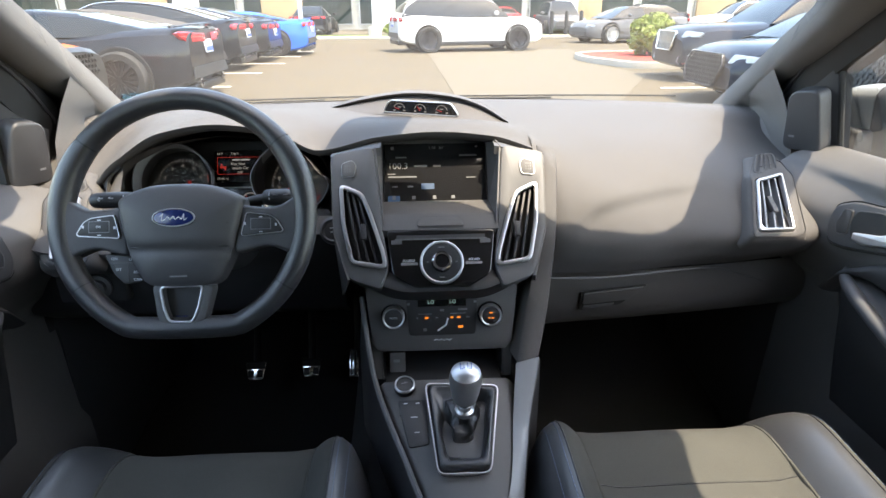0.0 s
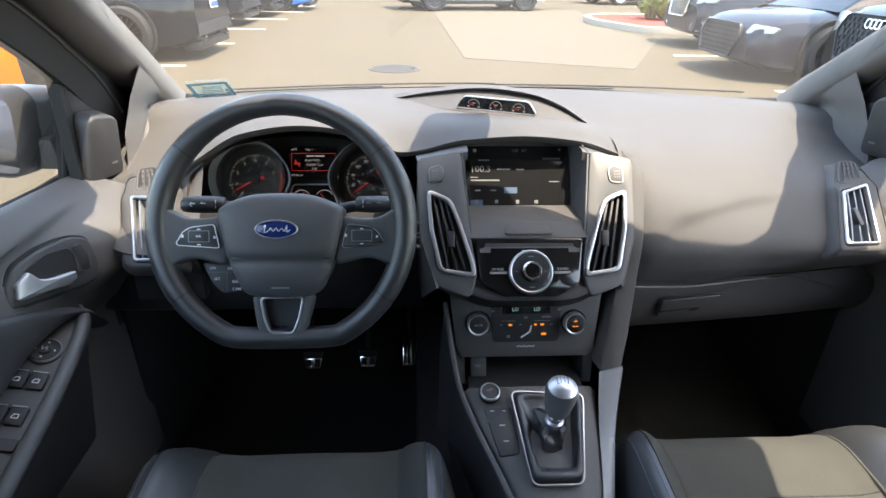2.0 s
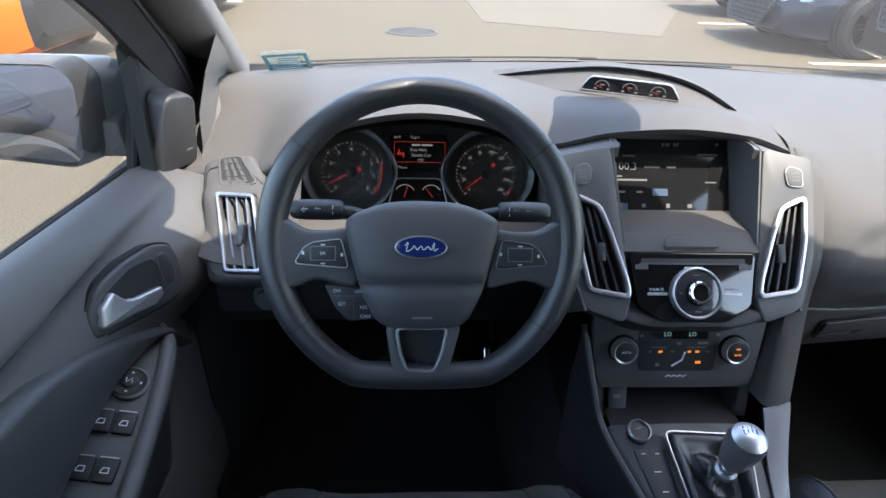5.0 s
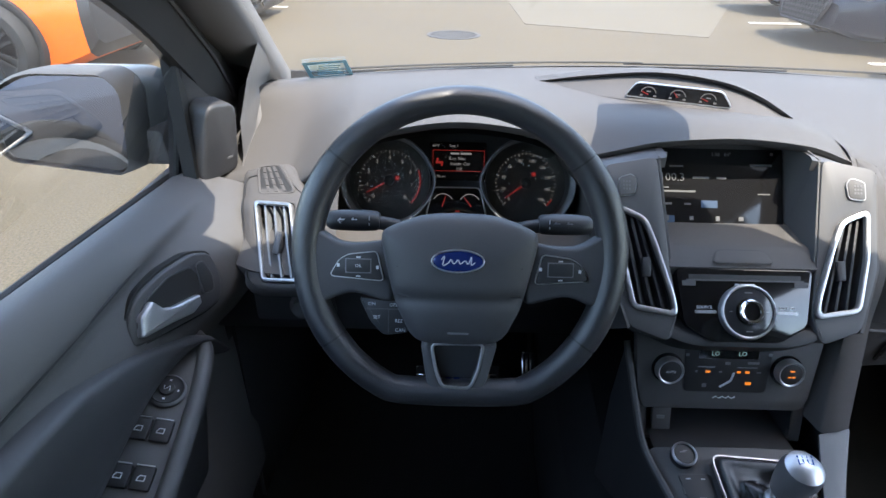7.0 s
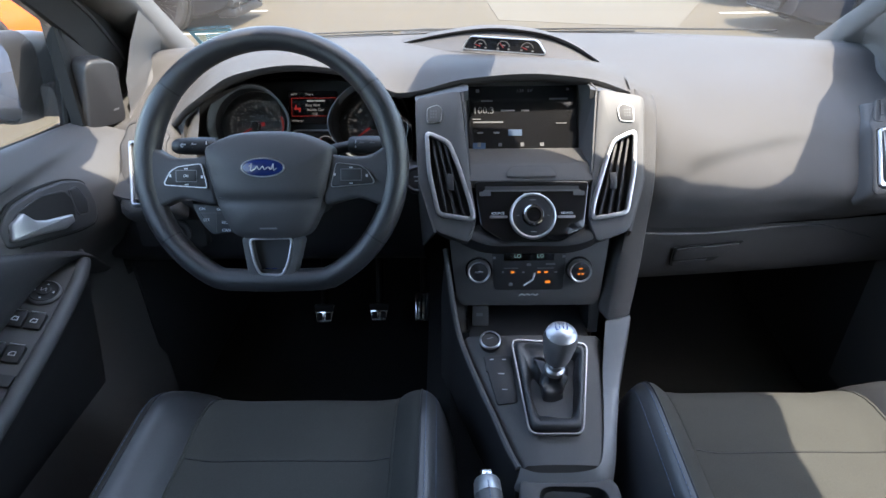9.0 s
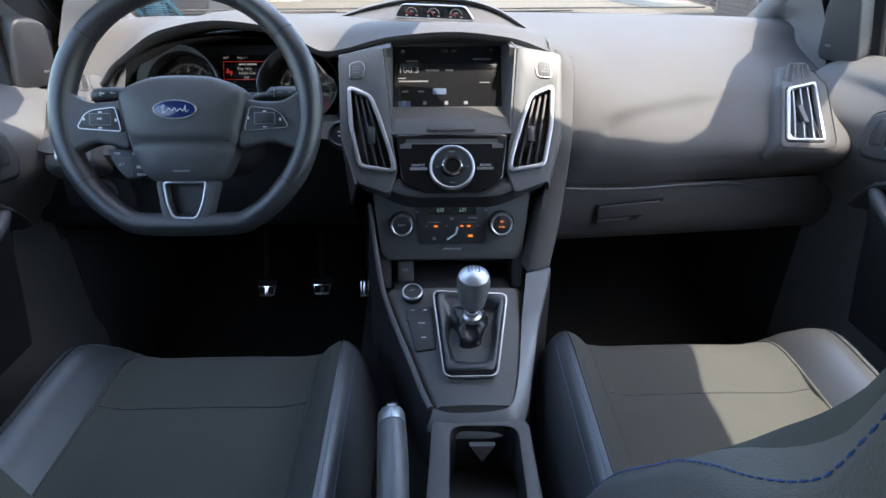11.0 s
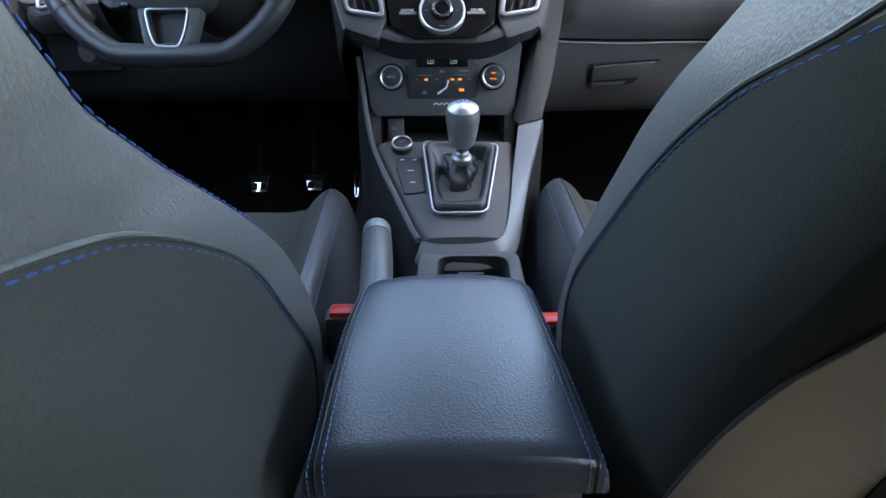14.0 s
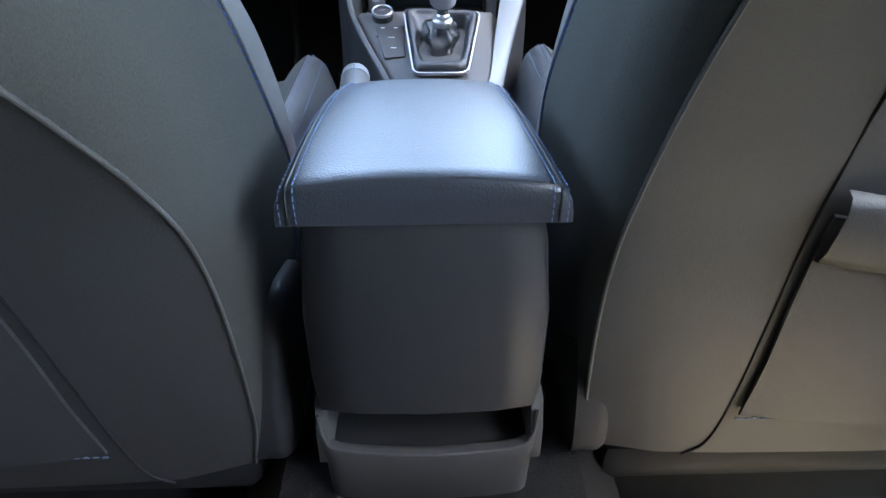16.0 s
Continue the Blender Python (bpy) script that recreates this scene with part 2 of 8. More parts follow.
def box(x0, x1, y0, y1, z0, z1, bevel=0.0, seg=2, m=None, bm=None):
    bm = bm or bmesh.new()
    made = bmesh.ops.create_cube(bm, size=1)["verts"]
    for v in made:
        v.co = Vector((x0 + (v.co.x + 0.5) * (x1 - x0), y0 + (v.co.y + 0.5) * (y1 - y0), z0 + (v.co.z + 0.5) * (z1 - z0)))
    if bevel:
        es = list({e for v in made for e in v.link_edges})
        out = bmesh.ops.bevel(bm, geom=es, offset=bevel, segments=seg, affect="EDGES", profile=0.5)
        made = list({v for f in out["faces"] for v in f.verts} | {v for v in made if v.is_valid})
    if m:
        bmesh.ops.transform(bm, matrix=m, verts=made)
    return bm


def round_poly(pts, r, n=4):
    """A closed outline with its corners rounded by r."""
    out, k = [], len(pts)
    for i in range(k):
        p, a, b = (Vector(pts[j % k]) for j in (i, i - 1, i + 1))
        da, db = (a - p), (b - p)
        d = min(r, da.length * 0.48, db.length * 0.48)
        p0, p1 = p + da.normalized() * d, p + db.normalized() * d
        for j in range(n + 1):
            t = j / n
            out.append(p0 * (1 - t) ** 2 + p * 2 * t * (1 - t) + p1 * t * t)
    return out


def prism(pts, depth, m, bevel=0.0, hole=None, bm=None, seg=2):
    """A plate with the outline pts in the plane of m, its front at +depth. hole: an inner outline with as many points."""
    bm = bm or bmesh.new()
    n = len(pts)
    fr = [bm.verts.new((*p[:2], depth)) for p in pts]
    bk = [bm.verts.new((*p[:2], 0)) for p in pts]
    for i in range(n):
        bm.faces.new((bk[i], bk[(i + 1) % n], fr[(i + 1) % n], fr[i]))
    if hole:
        fh = [bm.verts.new((*p[:2], depth)) for p in hole]
        bh = [bm.verts.new((*p[:2], 0)) for p in hole]
        for i in range(n):
            j = (i + 1) % n
            bm.faces.new((fr[i], fr[j], fh[j], fh[i]))
            bm.faces.new((bk[j], bk[i], bh[i], bh[j]))
            bm.faces.new((fh[i], fh[j], bh[j], bh[i]))
        vs = fr + bk + fh + bh
    else:
        bm.faces.new(fr)
        bm.faces.new(bk[::-1])
        vs = fr + bk
    if bevel:
        es = [e for e in bm.edges if e.is_valid and all(abs(v.co.z - depth) < 1e-7 for v in e.verts) and e.verts[0] in vs and len(e.link_faces) == 2
              and any(abs(f.normal.z) < 0.5 for f in (f for f in e.link_faces if (f.normal_update() or True)))]
        out = bmesh.ops.bevel(bm, geom=es, offset=bevel, segments=seg, affect="EDGES", profile=0.5)
        vs = list({v for v in vs if v.is_valid} | {v for f in out["faces"] for v in f.verts})
    bmesh.ops.transform(bm, matrix=m, verts=vs)
    return bm


def shrink(pts, d):
    """The outline moved inwards by about d."""
    k, out = len(pts), []
    area = sum(pts[i][0] * pts[(i + 1) % k][1] - pts[(i + 1) % k][0] * pts[i][1] for i in range(k))
    s = 1 if area > 0 else -1
    for i in range(k):
        t = Vector(pts[(i + 1) % k][:2]) - Vector(pts[i - 1][:2])
        t.normalize()
        out.append(Vector((pts[i][0] - t.y * d * s, pts[i][1] + t.x * d * s)))
    return out


def lathe(profile, m=None, n=32, bm=None):
    """Turns the profile of (radius, height) round z."""
    bm = bm or bmesh.new()
    rings = []
    for r, z in profile:
        if r < 1e-6:
            rings.append([bm.verts.new((0, 0, z))])
        else:
            rings.append([bm.verts.new((r * math.cos(2 * math.pi * i / n), r * math.sin(2 * math.pi * i / n), z)) for i in range(n)])
    for a, b in zip(rings, rings[1:]):
        for i in range(n):
            j = (i + 1) % n
            if len(a) == 1 and len(b) == 1:
                continue
            if len(a) == 1:
                bm.faces.new((a[0], b[i], b[j]))
            elif len(b) == 1:
                bm.faces.new((a[i], b[0], a[j]))
            else:
                bm.faces.new((a[i], a[j], b[j], b[i]))
    if m:
        bmesh.ops.transform(bm, matrix=m, verts=[v for r in rings for v in r])
    return bm


def spline(pts, n=6, closed=False):
    """Points on a smooth curve through pts."""
    p = [Vector(q) for q in pts]
    k, out = len(p), []
    for i in range(k if closed else k - 1):
        a, b = p[i], p[(i + 1) % k]
        a0 = p[i - 1] if closed or i else a * 2 - b
        b1 = p[(i + 2) % k] if closed or i + 2 < k else b * 2 - a
        for j in range(n):
            t = j / n
            out.append(0.5 * ((2 * a) + (b - a0) * t + (2 * a0 - 5 * a + 4 * b - b1) * t * t + (3 * a - a0 - 3 * b + b1) * t ** 3))
    if not closed:
        out.append(p[-1])
    return out


def sweep(path, radius, sides=8, closed=False, bm=None, flat=1.0, up=None):
    """A tube along path; radius is a number or a function of the share 0 to 1."""
    bm = bm or bmesh.new()
    path = [Vector(p) for p in path]
    k, rings = len(path), []
    ref = Vector(up) if up else None
    for i, p in enumerate(path):
        t = (path[(i + 1) % k] - path[i - 1]) if closed else (path[min(i + 1, k - 1)] - path[max(i - 1, 0)])
        t.normalize()
        if ref is None:
            ref = Vector((0, 0, 1)) if abs(t.z) < 0.9 else Vector((1, 0, 0))
        s = t.cross(ref).normalized()
        u = s.cross(t).normalized()
        if not up:
            ref = u
        r = radius(i / max(1, k - 1)) if callable(radius) else radius
        rings.append([bm.verts.new(p + s * r * math.cos(2 * math.pi * j / sides) + u * r * flat * math.sin(2 * math.pi * j / sides)) for j in range(sides)])
    for i in range(k if closed else k - 1):
        a, b = rings[i], rings[(i + 1) % k]
        for j in range(sides):
            bm.faces.new((a[j], a[(j + 1) % sides], b[(j + 1) % sides], b[j]))
    if not closed:
        bm.faces.new(rings[0][::-1])
        bm.faces.new(rings[-1])
    return bm


def stitches(path, gap, length, r, bm=None):
    """Short threads laid along a curve."""
    bm = bm or bmesh.new()
    path = [Vector(p) for p in path]
    run, want = 0.0, 0.0
    for a, b in zip(path, path[1:]):
        d = (b - a).length
        while d > 1e-6 and want <= run + d:
            c, t = a + (b - a) * ((want - run) / d), (b - a).normalized()
            sweep([c - t * length * 0.5, c, c + t * length * 0.5], lambda s: r * (0.55 if s in (0, 1) else 1.0), 5, bm=bm)
            want += gap
        run += d
    return bm


def pchip(xs, ys, x):
    """Monotone smooth interpolation."""
    xs, ys = list(xs), list(ys)
    if x <= xs[0]:
        return ys[0]
    if x >= xs[-1]:
        return ys[-1]
    h = [b - a for a, b in zip(xs, xs[1:])]
    d = [(b - a) / c for a, b, c in zip(ys, ys[1:], h)]
    m = [d[0]] + [0 if d[i - 1] * d[i] <= 0 else 2 * d[i - 1] * d[i] / (d[i - 1] + d[i]) for i in range(1, len(d))] + [d[-1]]
    i = max(j for j in range(len(h)) if xs[j] <= x)
    t = (x - xs[i]) / h[i]
    return (ys[i] * (1 + 2 * t) * (1 - t) ** 2 + m[i] * h[i] * t * (1 - t) ** 2 + ys[i + 1] * t * t * (3 - 2 * t) + m[i + 1] * h[i] * t * t * (t - 1))


def skin(rows, closed=False, caps=False, bm=None, keep=None):
    """A sheet through rows of as many points each. closed: each row is a ring. keep(i, j): which cells to make."""
    bm = bm or bmesh.new()
    vs = [[bm.verts.new(p) for p in r] for r in rows]
    n = len(vs[0])
    for i in range(len(vs) - 1):
        for j in range(n if closed else n - 1):
            if keep and not keep(i, j):
                continue
            q = (vs[i][j], vs[i][(j + 1) % n], vs[i + 1][(j + 1) % n], vs[i + 1][j])
            bm.faces.new(q)
    if caps:
        bm.faces.new(vs[0][::-1])
        bm.faces.new(vs[-1])
    loose = [v for v in bm.verts if not v.link_faces]
    for v in loose:
        bm.verts.remove(v)
    return bm


def thick(bm, d):
    """Gives a sheet thickness."""
    bmesh.ops.recalc_face_normals(bm, faces=bm.faces[:])
    bmesh.ops.solidify(bm, geom=bm.faces[:], thickness=d)
    return bm


def words(text, size, m, mat, parent, name="lettering", depth=0.0003):
    """Lettering in the built-in font, centred at m's origin, in its xy plane."""
    cu = bpy.data.curves.new("lettering", "FONT")
    cu.body, cu.size, cu.align_x, cu.align_y, cu.extrude, cu.resolution_u = text, size, "CENTER", "CENTER", depth, 2
    ob = bpy.data.objects.new("lettering", cu)
    me = bpy.data.meshes.new_from_object(ob)
    bpy.data.objects.remove(ob)
    bpy.data.curves.remove(cu)
    me.transform(m)
    me.materials.clear()
    me.materials.append(mat)
    o = new(name, me)
    o.parent = parent
    if parent.type == "EMPTY":
        o.location = -Vector(parent.location)
    return o


def bars(rects, m, depth=0.0004):
    """Small flat marks: (x, y, width, height) about m's origin."""
    bm = bmesh.new()
    for x, y, w, h in rects:
        prism([(x - w / 2, y - h / 2), (x + w / 2, y - h / 2), (x + w / 2, y + h / 2), (x - w / 2, y + h / 2)], depth, m, bm=bm)
    return bm


def marks(name, rects, m, depth, mat, parent):
    """Each small mark is a part of its own."""
    for q in rects:
        part(name, bars([q], m, depth), mat, parent)


def smooth_line(pts, rounds=3):
    """A line of points eased at its corners."""
    pts = [Vector(p) for p in pts]
    for k in range(rounds):
        pts = [pts[0]] + [(pts[i - 1] + pts[i] * 2 + pts[i + 1]) / 4 for i in range(1, len(pts) - 1)] + [pts[-1]]
    return pts


def beside(pts, d):
    """Offsets square to a rising line in the y-z plane, to its rear and lower side."""
    out = []
    for i in range(len(pts)):
        t = pts[min(i + 1, len(pts) - 1)] - pts[max(i - 1, 0)]
        out.append(Vector((0, -t.z, t.y)).normalized() * d)
    return out


def frame_at(o, right, up):
    """The matrix of a plane at o whose x runs along right and y along up."""
    r = Vector(right).normalized()
    n = r.cross(Vector(up)).normalized()
    u = n.cross(r)
    return Matrix(((r.x, u.x, n.x, o[0]), (r.y, u.y, n.y, o[1]), (r.z, u.z, n.z, o[2]), (0, 0, 0, 1)))


def arc(r, a0, a1, n=24):
    return [(r * math.cos(radians(a0 + (a1 - a0) * i / n)), r * math.sin(radians(a0 + (a1 - a0) * i / n))) for i in range(n + 1)]


def band(r0, r1, a0, a1, depth, m, n=24, bm=None):
    return prism(arc(r1, a0, a1, n) + arc(r0, a1, a0, n), depth, m, bm=bm)


def oval(a, b, n=32):
    return [(a * math.cos(2 * math.pi * i / n), b * math.sin(2 * math.pi * i / n)) for i in range(n)]


# ---- ground and car park ----
single("ground", box(-260, 260, -200, 420, -0.3, 0), ASPHALT, "sunlit worn tan asphalt of the car park", "ground", kind="structure")
single("pavement", prism([(0.62, 9.3), (2.9, 8.4), (4.6, 12.0), (4.3, 14.6), (5.2, 20.4), (0.45, 21.5)], 0.006, Matrix()), CONCRETE,
       "paler patch of newer concrete paving in the aisle", "pavement", kind="structure")


def bay_line(x0, x1, y):
    single("parking_line", box(x0, x1, y - 0.05, y + 0.05, 0.0, 0.005), LINEPAINT, "faded white painted parking bay line", "line", "parking lines", "structure")


for k in range(7):
    bay_line(-8.0, -3.15, 5.9 + 2.42 * k)
for y in (3.9, 6.87, 9.85):
    bay_line(4.05, 8.5, y)

# drain grating in the aisle
drain = thing("storm_drain", "round cast-iron drain cover set in asphalt", "drain", (-0.4, 8.25, 0))
part("rim", lathe([(0.30, 0), (0.30, 0.008), (0.345, 0.008), (0.345, 0)], Matrix.Translation((-0.4, 8.25, 0))), IRON, drain)
for k in range(-3, 4):
    half = math.sqrt(0.09 - (0.08 * k) ** 2)
    part("grate_bar", box(-0.4 - half, -0.4 + half, 8.25 + 0.08 * k - 0.025, 8.25 + 0.08 * k + 0.025, 0.0, 0.006), IRON, drain)

# planted island
isle = [(4.15, 15.2), (4.75, 13.2), (6.4, 12.9), (14.0, 12.9), (14.0, 17.3), (5.0, 17.3), (4.3, 16.6)]
isle_r = round_poly(isle, 0.5)
single("kerb", prism(isle_r, 0.14, Matrix(), 0.02, hole=shrink(isle_r, 0.16)), KERB, "raised pale concrete kerb round a planted island", "kerb", kind="structure")
single("mulch_bed", prism(shrink(isle_r, 0.15), 0.12, Matrix()), MULCH, "bed of bright red wood mulch", "mulch", kind="structure")


def leaf_clump(bm, c, rx, ry, rz, count, size):
    for _ in range(count):
        d = Vector((random.gauss(0, 1), random.gauss(0, 1), random.gauss(0, 1))).normalized()
        k = 0.72 + 0.34 * random.random() ** 0.6
        p = Vector(c) + Vector((d.x * rx * k, d.y * ry * k, d.z * rz * k))
        if p.z < 0.14:
            continue
        n = (d + Vector((random.uniform(-.7, .7), random.uniform(-.7, .7), random.uniform(-.4, .9)))).normalized()
        s = n.cross(Vector((random.uniform(-1, 1), random.uniform(-1, 1), random.uniform(-1, 1)))).normalized()
        t = n.cross(s)
        a = size * random.uniform(0.6, 1.3)
        q = [bm.verts.new(p + s * a), bm.verts.new(p + t * a * 0.5 + n * a * 0.15), bm.verts.new(p - s * a), bm.verts.new(p - t * a * 0.5 + n * a * 0.1)]
        bm.faces.new(q)
    return bm


def shrub(x, y, r, h):
    sh = thing("shrub", "clipped rounded yellow-green shrub in red mulch", "shrub", (x, y, 0.12), "shrubs")
    stem = bmesh.new()
    for k in range(7):
        a = k * 0.9
        sweep(spline([(x, y, 0.1), (x + 0.2 * r * math.cos(a), y + 0.2 * r * math.sin(a), 0.3 * h), (x + 0.7 * r * math.cos(a), y + 0.7 * r * math.sin(a), 0.75 * h)], 3),
              lambda s: 0.03 - 0.02 * s, 6, bm=stem)
    part("trunk", stem, BARK, sh)
    crown = bmesh.new()
    for k in range(26):
        a, e = random.uniform(0, 6.28), random.uniform(-0.9, 1.4)
        cx, cy, cz = x + 0.62 * r * math.cos(a) * math.cos(e), y + 0.62 * r * math.sin(a) * math.cos(e), 0.12 + h * (0.5 + 0.36 * math.sin(e))
        leaf_clump(crown, (cx, cy, cz), r * 0.42, r * 0.42, h * 0.24, 260, 0.055)
    part("crown", crown, LEAF, sh, sharp=True)


shrub(6.05, 15.6, 0.62, 0.92)


# ---- cars in the car park ----
def loft_car(kind, L, W, H, belt, nose, tail, ride, roof, hood, deck):
    """Rows of half sections along the car. Returns (body rows, cabin rows)."""
    body = []
    ss = [0, 0.015, 0.05, 0.10, 0.17, 0.25, 0.35, 0.5, 0.65, 0.75, 0.83, 0.90, 0.95, 0.985, 1.0]
    for s in ss:
        x = -L / 2 + L * s
        wf = pchip([0, 0.03, 0.12, 0.25, 0.5, 0.78, 0.9, 0.97, 1], [0.80, 0.9, 0.98, 1, 0.97, 1, 0.95, 0.86, 0.70], s)
        top = pchip([0, 0.03, 0.12, 0.3, 0.5, 0.68, 0.8, 0.92, 0.98, 1], [tail - 0.03, deck, deck, belt, belt - 0.01, belt - 0.01, hood, (hood + nose) / 2 + 0.04, nose, nose - 0.12], s)
        low = pchip([0, 0.02, 0.08, 0.15, 0.85, 0.95, 1], [ride + 0.22, ride + 0.1, ride + 0.03, ride, ride, ride + 0.03, ride + 0.12], s)
        w, mid = W / 2 * wf, low + (top - low) * 0.5
        half = [(0.0, low), (w * 0.86, low), (w * 0.965, low + 0.05), (w * 0.99, low + (mid - low) * 0.6), (w, mid), (w * 0.985, mid + (top - mid) * 0.45),
                (w * 0.93, top - (top - mid) * 0.22), (w * 0.82, top - 0.025), (w * 0.55, top + 0.012), (0.0, top + 0.02)]
        body.append([(x, -a, b) for a, b in half] + [(x, a, b) for a, b in half[-2:0:-1]])
    cab = []
    for s, k in roof:
        x = -L / 2 + L * s
        wb = W / 2 * (0.86 if 0.2 < s < 0.8 else 0.80)
        base = belt - 0.04 if s > 0.3 else min(belt, deck) - 0.03
        z = base + (H - base) * k
        wt = wb - 0.02 - (wb - W / 2 * 0.60) * k
        half = [(wb, base), (wb - (wb - wt) * 0.35, base + (z - base) * 0.45), (wt + 0.012, z - 0.05 * k - 0.004), (wt - 0.05, z - 0.01), (wt * 0.5, z + 0.012 * k), (0, z + 0.018 * k)]
        cab.append([(x, -a, b) for a, b in half] + [(x, a, b) for a, b in half[-2::-1]])
    return body, cab


def wheel(parent, x, y, r, w, side, rim_mat, spokes):
    """A tyre with a spoked rim, facing side (+1 or -1 along y)."""
    m = Matrix.Translation((x, y, r)) @ Matrix.Rotation(radians(-90 * side), 4, "X")
    ty = part("wheel", lathe([(r * 0.70, -w * 0.5), (r * 0.93, -w * 0.5), (r, -w * 0.36), (r, w * 0.36), (r * 0.93, w * 0.5), (r * 0.72, w * 0.5), (r * 0.70, w * 0.35)], m, 36), TYRE, parent)
    rim = lathe([(r * 0.72, w * 0.48), (r * 0.745, w * 0.53), (r * 0.70, w * 0.5), (r * 0.66, w * 0.2), (r * 0.3, w * 0.05), (0, w * 0.05)], m, 36)
    for k in range(spokes):
        a = 2 * math.pi * k / spokes
        mm = m @ Matrix.Rotation(a, 4, "Z")
        for d in (-0.045, 0.045):
            prism([(r * 0.1, d * r - 0.014), (r * 0.70, d * 2.2 * r - 0.010), (r * 0.70, d * 2.2 * r + 0.010), (r * 0.1, d * r + 0.014)], 0.02, mm @ Matrix.Translation((0, 0, w * 0.38)), bm=rim)
    lathe([(0, w * 0.5), (r * 0.12, w * 0.48), (r * 0.14, w * 0.3)], m, 16, bm=rim)
    part("rim", rim, rim_mat, ty)
    return ty


def car(m, label, paint_mat, L=4.5, W=1.9, H=1.3, belt=0.92, nose=0.62, tail=0.85, ride=0.16, hood=0.82, deck=0.95, roof=None, wheel_r=0.34,
        axles=(0.19, 0.80), rims=RIMDARK, spokes=7, soft_top=None, tail_lamps="bar", nose_kind="plain", arch_trim=None, chrome_line=False, dark_tail=False):
    """A parked car, its front along +x before m."""
    roof = roof or [(0.12, 0.0), (0.2, 0.45), (0.33, 0.9), (0.42, 1.0), (0.55, 0.97), (0.62, 0.75), (0.74, 0.0)]
    c = thing("car", label, "car", (0, 0, 0), "parked cars")
    rows, cab = loft_car(label, L, W, H, belt, nose, tail, ride, roof, hood, deck)
    if dark_tail:
        part("rear_fascia", skin(rows[:2], closed=True, caps=True), MESHGRILLE, c, "black mesh rear panel", 28)
        part("body", skin(rows[1:], closed=True, caps=True), paint_mat, c, angle=28)
        mesh = bmesh.new()
        for i in range(-8, 9):
            for j in range(-1, 3):
                cx, cy = i * 0.062 + (0.031 if j % 2 else 0), j * 0.05
                hexa = [(cx + 0.033 * math.cos(a * math.pi / 3 + 0.52), cy + 0.03 * math.sin(a * math.pi / 3 + 0.52)) for a in range(6)]
                prism(hexa, 0.02, frame_at((-L / 2 - 0.012, 0, tail - 0.16), (0, -1, 0), (0.12, 0, 1)), hole=[(cx + (q[0] - cx) * 0.78, cy + (q[1] - cy) * 0.78) for q in hexa], bm=mesh)
        part("honeycomb", mesh, RIMDARK, c)
    else:
        part("body", skin(rows, closed=True, caps=True), paint_mat, c, angle=28)
    n = len(cab[0])
    side = {0, 1, n - 2, n - 3}
    shell = lambda i, j: not ((j in side) or i in (0, 1, len(cab) - 2, len(cab) - 3) and j not in (2, n - 4))
    part("roof", skin(cab, keep=shell), soft_top or paint_mat, c, "folding fabric top" if soft_top else "")
    if soft_top:
        glass = lambda i, j: not shell(i, j) and i >= len(cab) - 4 or (j in (1, n - 3) and 2 < i < len(cab) - 3)
        part("soft_top", skin(cab, keep=lambda i, j: not shell(i, j) and not glass(i, j)), soft_top, c)
        part("window", skin(cab, keep=glass), CARGLASS, c)
    else:
        part("window", skin(cab, keep=lambda i, j: not shell(i, j)), CARGLASS, c)
    if chrome_line:
        for sgn in (0, -1):
            part("window_trim", sweep(spline([Vector(r[3 if sgn == 0 else n - 4]) + Vector((0, 0, 0.004)) for r in cab], 4), 0.014, 6), CHROME, c, "bright window surround")
    for a in axles:
        for sd in (-1, 1):
            x, y = -L / 2 + L * a, sd * (W / 2 - 0.115)
            liner = Matrix.Translation((x, sd * (W / 2 - 0.01), wheel_r + 0.015)) @ Matrix.Rotation(radians(-90 * sd), 4, "X")
            part("wheel_arch", lathe([(wheel_r * 1.13, -0.12), (wheel_r * 1.13, 0.012), (wheel_r * 1.07, 0.016), (wheel_r * 1.0, 0.004), (0, 0.004)], liner, 36), arch_trim or RUBBER, c)
            wheel(c, x, y + sd * 0.105, wheel_r, 0.23, sd, rims, spokes)
    xr, xf = -L / 2, L / 2
    back = lambda y, z: frame_at((xr - 0.012, y, z), (0, -1, 0), (0.12, 0, 1))
    front = lambda y, z: frame_at((xf + 0.01, y, z), (0, 1, 0), (-0.2, 0, 1))
    if tail_lamps:
        for sd in (-1, 1):
            zt = tail - 0.10
            if tail_lamps == "angled":
                shape = [(-0.30, -0.075), (0.22, -0.075), (0.46, 0.055), (0.34, 0.075), (0.05, 0.055), (-0.28, 0.03)]
            else:
                shape = [(-0.26, -0.06), (0.36, -0.06), (0.42, 0.0), (0.34, 0.06), (-0.26, 0.05)]
            pts = round_poly([(p[0] * (-sd), p[1]) for p in shape], 0.02, 3)
            mm = frame_at((xr + 0.045, sd * (W / 2 * 0.52), zt), (-0.18 * -sd * -1, -1, 0), (0.1, 0, 1))
            lamp = part("tail_lamp", prism(pts, 0.06, mm, 0.01), TAIL, c, "red lamp cluster")
            part("lamp_insert", prism([(p[0] * 0.8 + 0.02 * -sd, p[1] * 0.22) for p in pts], 0.064, mm), REDBUTTON, lamp)
        part("number_plate", prism(round_poly([(-0.16, -0.09), (0.16, -0.09), (0.16, 0.09), (-0.16, 0.09)], 0.015, 2), 0.02, back(0, tail - 0.24)), PLATE, c)
